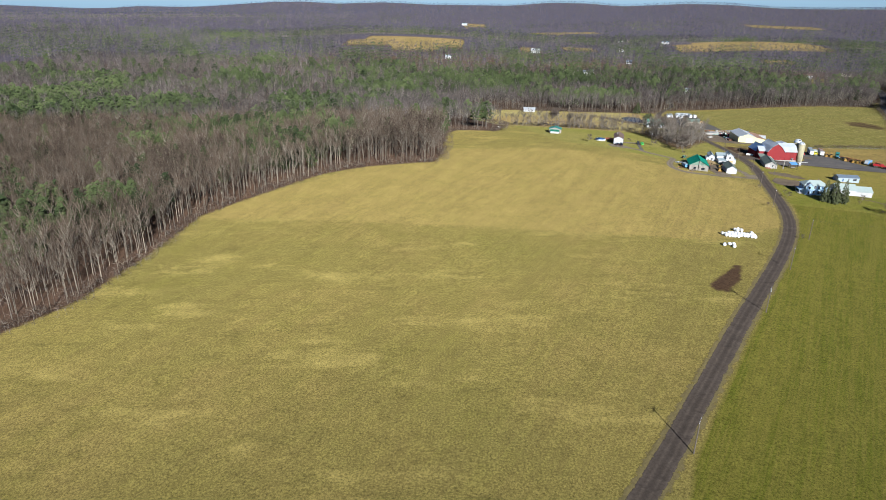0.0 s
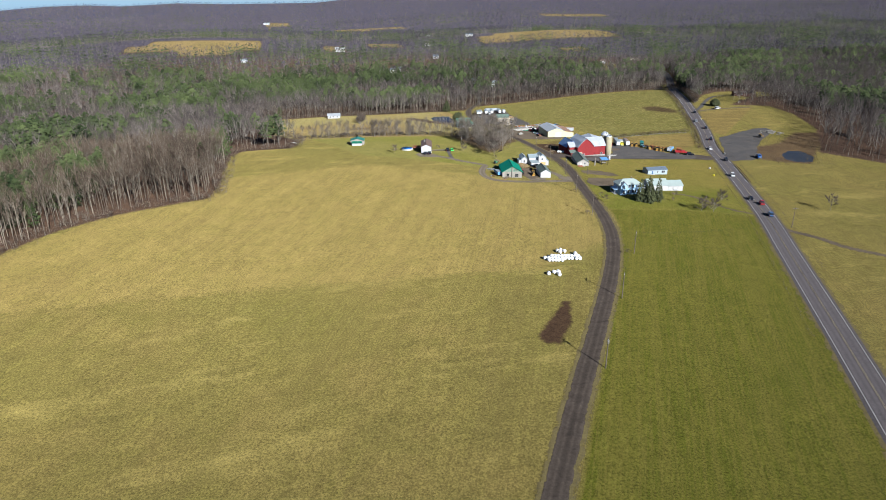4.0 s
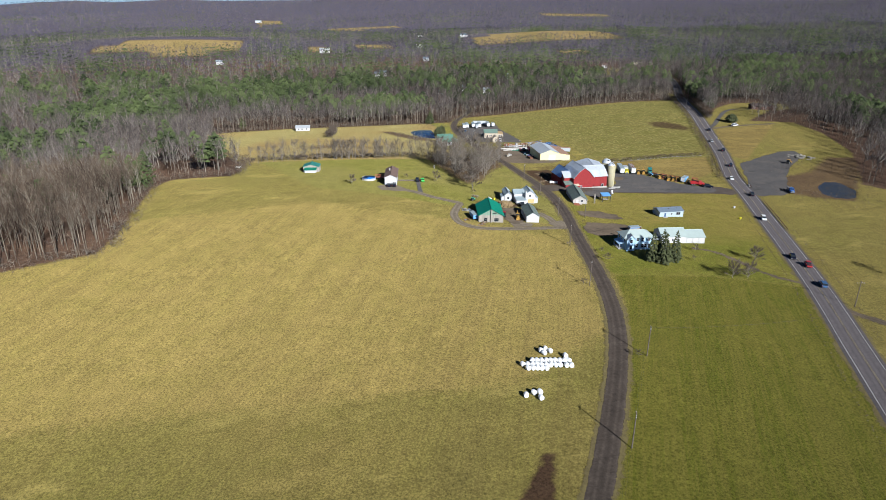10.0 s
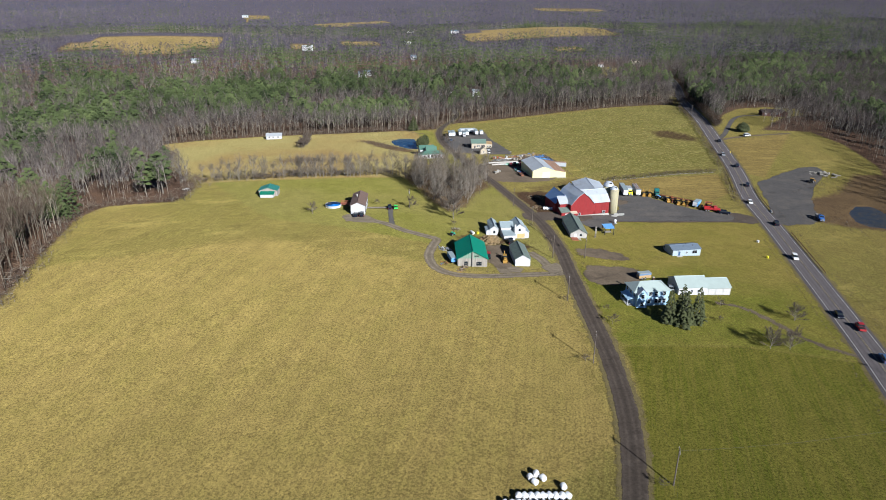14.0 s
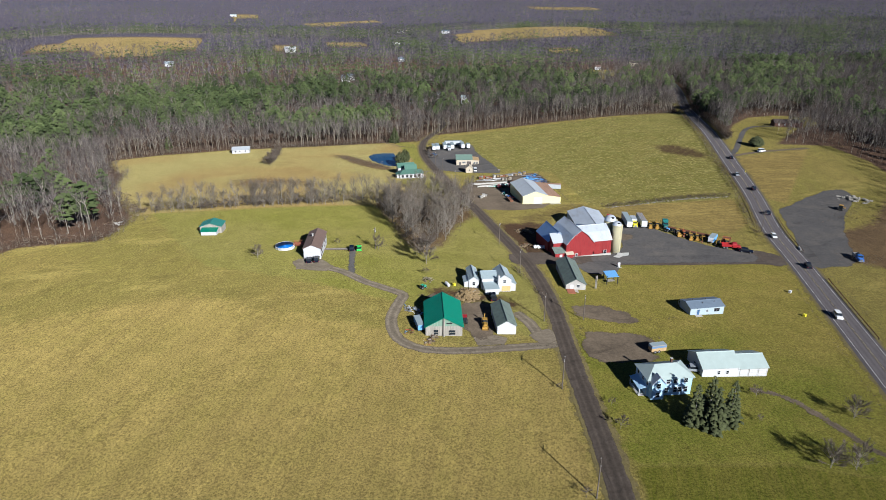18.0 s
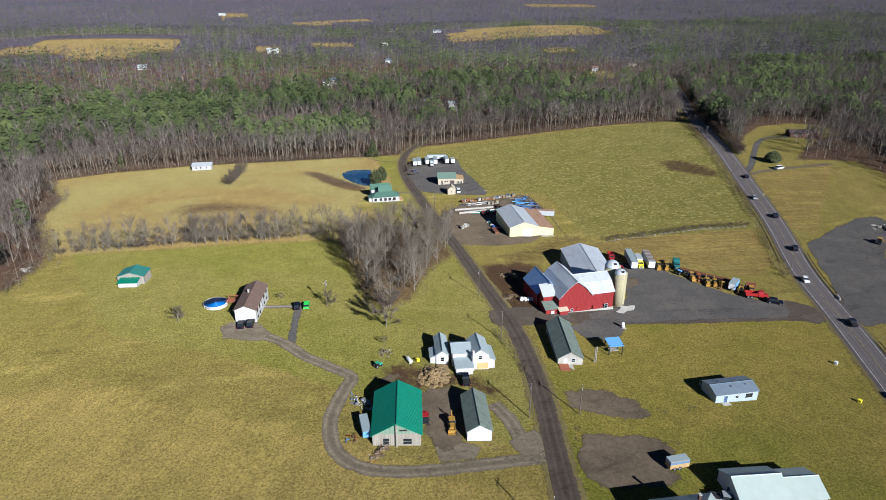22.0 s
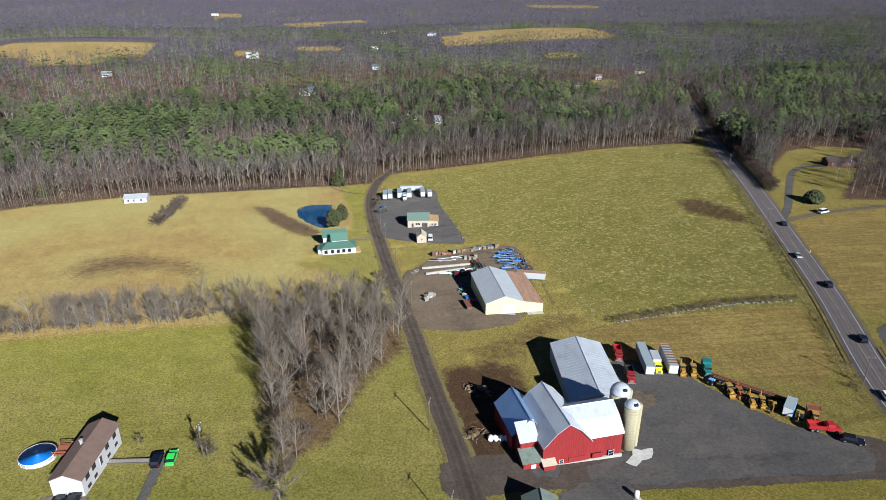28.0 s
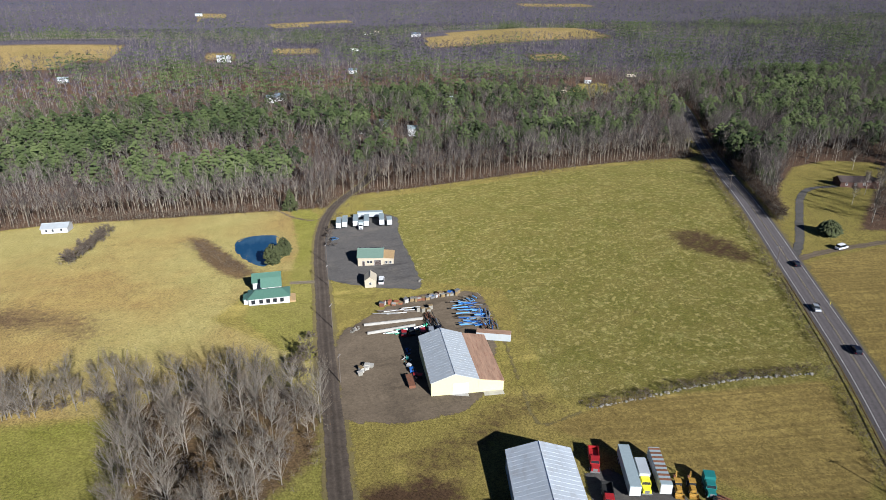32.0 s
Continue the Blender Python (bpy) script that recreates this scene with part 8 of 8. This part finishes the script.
for a, c, n, lo, hi in (((195.8, 484.0), (207.9, 550.0), 16, 2.0, 7.0), ((223.3, 704.0), (233.2, 720.5), 6, 2, 5), ((112.8, 653.1), (121.8, 701.5), 40, 2.5, 6.0), ((225.3, 637.9), (229.6, 676.0), 9, 1.5, 4)):
    for k in range(n):
        s = rng.random()
        bare_tree(a[0] + (c[0] - a[0]) * s + rng.uniform(-2.5, 2.5), a[1] + (c[1] - a[1]) * s + rng.uniform(-2, 2), rng.uniform(lo, hi), 2 if rng.random() < 0.7 else 1, name="bush", label="bare brown brush beside the lane", group="lane brush")


def brush(name, points, n, wide, tall, label, seed):
    """Low bare scrub joined along a line."""
    g_ = np.random.default_rng(seed)
    line = smooth_line(points, 2.0)
    p = line[g_.integers(0, len(line), n)] + g_.normal(0, wide, (n, 2))
    stand(name, p, g_.uniform(*tall, n), np.clip(g_.normal(0.45, 0.25, n), 0, 1), BRUSHY, label, MAT["bark"], MAT["scrub"])


brush("roadside_brush", beside(hw, -8.0, nearest(315.9, 424.5), nearest(463.5, 677.0)), 1200, 1.1, (0.8, 2.2), "dry brown brush on the roadside bank", 1)
brush("ditch_brush", beside(hw, -8.6, nearest(182.0, 177.0), nearest(300.0, 380.0)), 700, 0.35, (0.25, 0.8), "dark brown weeds in the roadside ditch", 21)
brush("ditch_brush", beside(hw, 8.6, nearest(210.0, 225.0), nearest(330.0, 436.0)), 500, 0.6, (0.25, 0.9), "dark brown weeds in the roadside ditch", 22)
brush("bank_brush", beside(hw, 8.6, nearest(410.0, 578.0), nearest(520.0, 766.0)), 1900, 1.1, (1.6, 5.5), "dense dark brush on the highway bank", 23)
brush("wall_brush", [(274.1, 486.1), (287.4, 485.6), (301.7, 485.7), (319.4, 484.6), (342.2, 479.9)], 420, 0.9, (0.6, 2.6), "dry brush along an old stone wall", 2)
brush("pond_brush", [(162.9, 669.4), (169.7, 658.4), (177.0, 641.3), (184.3, 626.3), (190.1, 618.9)], 1100, 3.2, (0.4, 1.3), "brown dry reeds above the pond", 3)
brush("wet_brush", [(365.5, 431.5), (392.9, 439.7), (404.4, 431.2), (406.1, 415.1), (358.2, 372.4), (343.6, 380.1), (340.0, 396.9)], 420, 6.0, (0.6, 2.2), "brown brush round the small pond", 4)
brush("wood_edge_brush", OPEN[2:22], 2000, 2.6, (1.2, 4.6), "brown brush along the wood edge", 5)
brush("far_edge_brush", OPEN[20:27], 1200, 3.2, (1.0, 4.0), "brown brush along the far wood edge", 6)
brush("field_brush", [(112.8, 653.1), (115.9, 673.0), (121.8, 701.5)], 90, 1.3, (2.0, 5.0), "tangled brown brush row in the back field", 8)
brush("thicket_brush", THICKET + THICKET[:1], 260, 2.2, (0.8, 2.6), "brown brush along the edge of the thicket", 9)
brush("verge_brush", [(195.2, 416.7), (195.4, 404.0), (195.5, 394.8), (195.5, 387.7)], 130, 0.6, (0.5, 1.5), "dry brown brush on the verge of the lane", 10)
brush("yard_brush", [(251.6, 717.6), (236.1, 685.3), (225.2, 648.9)], 60, 1.2, (0.8, 2.5), "brush beside the lane", 7)
# stones of the old wall
wl = smooth_line([(274.8, 485.9), (287.3, 485.4), (301.6, 485.5), (319.2, 484.4), (341.8, 479.5)], 0.9)
wall_h = tagged(new("field_wall"), "tumbled old fieldstone wall between fields", "stone wall")
stone_mesh = [Build().blob((0, 0, 0.2), (0.36, 0.28, 0.24), random.Random(i), 0.2, 6, 4).mesh("stone", MAT["stone"]) for i in range(5)]
for k, p in enumerate(wl[:280]):
    s = part("stone", stone_mesh[k % 5], None, wall_h)
    s.location = (p[0] + rng.uniform(-0.4, 0.4), p[1] + rng.uniform(-0.4, 0.4), gz(*p) - rng.uniform(0, 0.15))
    s.scale = [rng.uniform(0.6, 1.7)] * 3
    s.rotation_euler = (0, 0, rng.uniform(0, 6))

# ---- far houses in the woods ----
def far_house(x, y, W_, D_, wall, roof, turn, label, tall=3.2):
    h = thing("far_house", label, "house", on_ground(x, y, turn), "houses in the valley")
    W_, D_ = W_ * 0.66, D_ * 0.66
    block(h, W_, D_, tall, tall + 2.2, wall, roof, "x", 0.4)
    for u in (W_ * 0.25, W_ * 0.7):
        window(h, "f", u, 1.0, 1.2, 1.3, W_, D_)


for (x, y), W_, D_, wall, roof, tall, lab in (
        ((162.6, 1283.8), 26, 12, "white_siding", "white_metal", 6, "large white house among far trees"), ((213.5, 1020.9), 16, 9, "white_siding", "grey_roof", 5, "white house half hidden by trees"), ((222.1, 1029.3), 14, 9, "white_siding", "grey_roof", 5, "white house half hidden by trees"),
        ((298.8, 888.8), 13, 9, "white_siding", "grey_roof", 5.5, "white two-storey house in the woods"), ((315.8, 856.8), 12, 8, "white_siding", "light_roof", 6, "plain white house in the woods"), ((432.3, 1691.4), 22, 12, "white_siding", "dark_roof", 6, "white farmhouse on the hill"),
        ((464.7, 1758.5), 16, 10, "tan_wall", "dark_roof", 5, "tan house on the hill"), ((481.8, 1504.9), 24, 12, "white_siding", "grey_roof", 5, "white house with sheds on the hill"), ((-1.7, 1171.8), 16, 9, "white_siding", "light_roof", 4, "small white house in the valley"),
        ((318.9, 1170.5), 14, 9, "white_siding", "grey_roof", 4, "small white house in the valley"), ((352.8, 1360.8), 16, 9, "white_siding", "dark_roof", 5, "white house in the valley"), ((57.2, 2771.4), 34, 14, "white_siding", "light_roof", 6, "long white building on the far slope"),
        ((265.9, 877.6), 9, 6, "white_siding", "grey_roof", 3, "small white shed in the woods"), ((280.3, 878.5), 7, 5, "white_siding", "grey_roof", 3, "small white shed in the woods"), ((387.3, 975.9), 16, 9, "grey_siding", "light_roof", 4, "grey house in the woods"),
        ((514.2, 989.8), 13, 8, "tan_wall", "brown_roof", 4, "small brown house in a clearing"), ((568.7, 1035.6), 11, 8, "white_siding", "brown_roof", 4, "small white house in a clearing"), ((638.1, 1059.0), 18, 9, "tan_wall", "dark_roof", 4, "brown house in the woods")):
    far_house(x, y, W_, D_, wall, roof, rng.uniform(-20, 5), lab, tall)
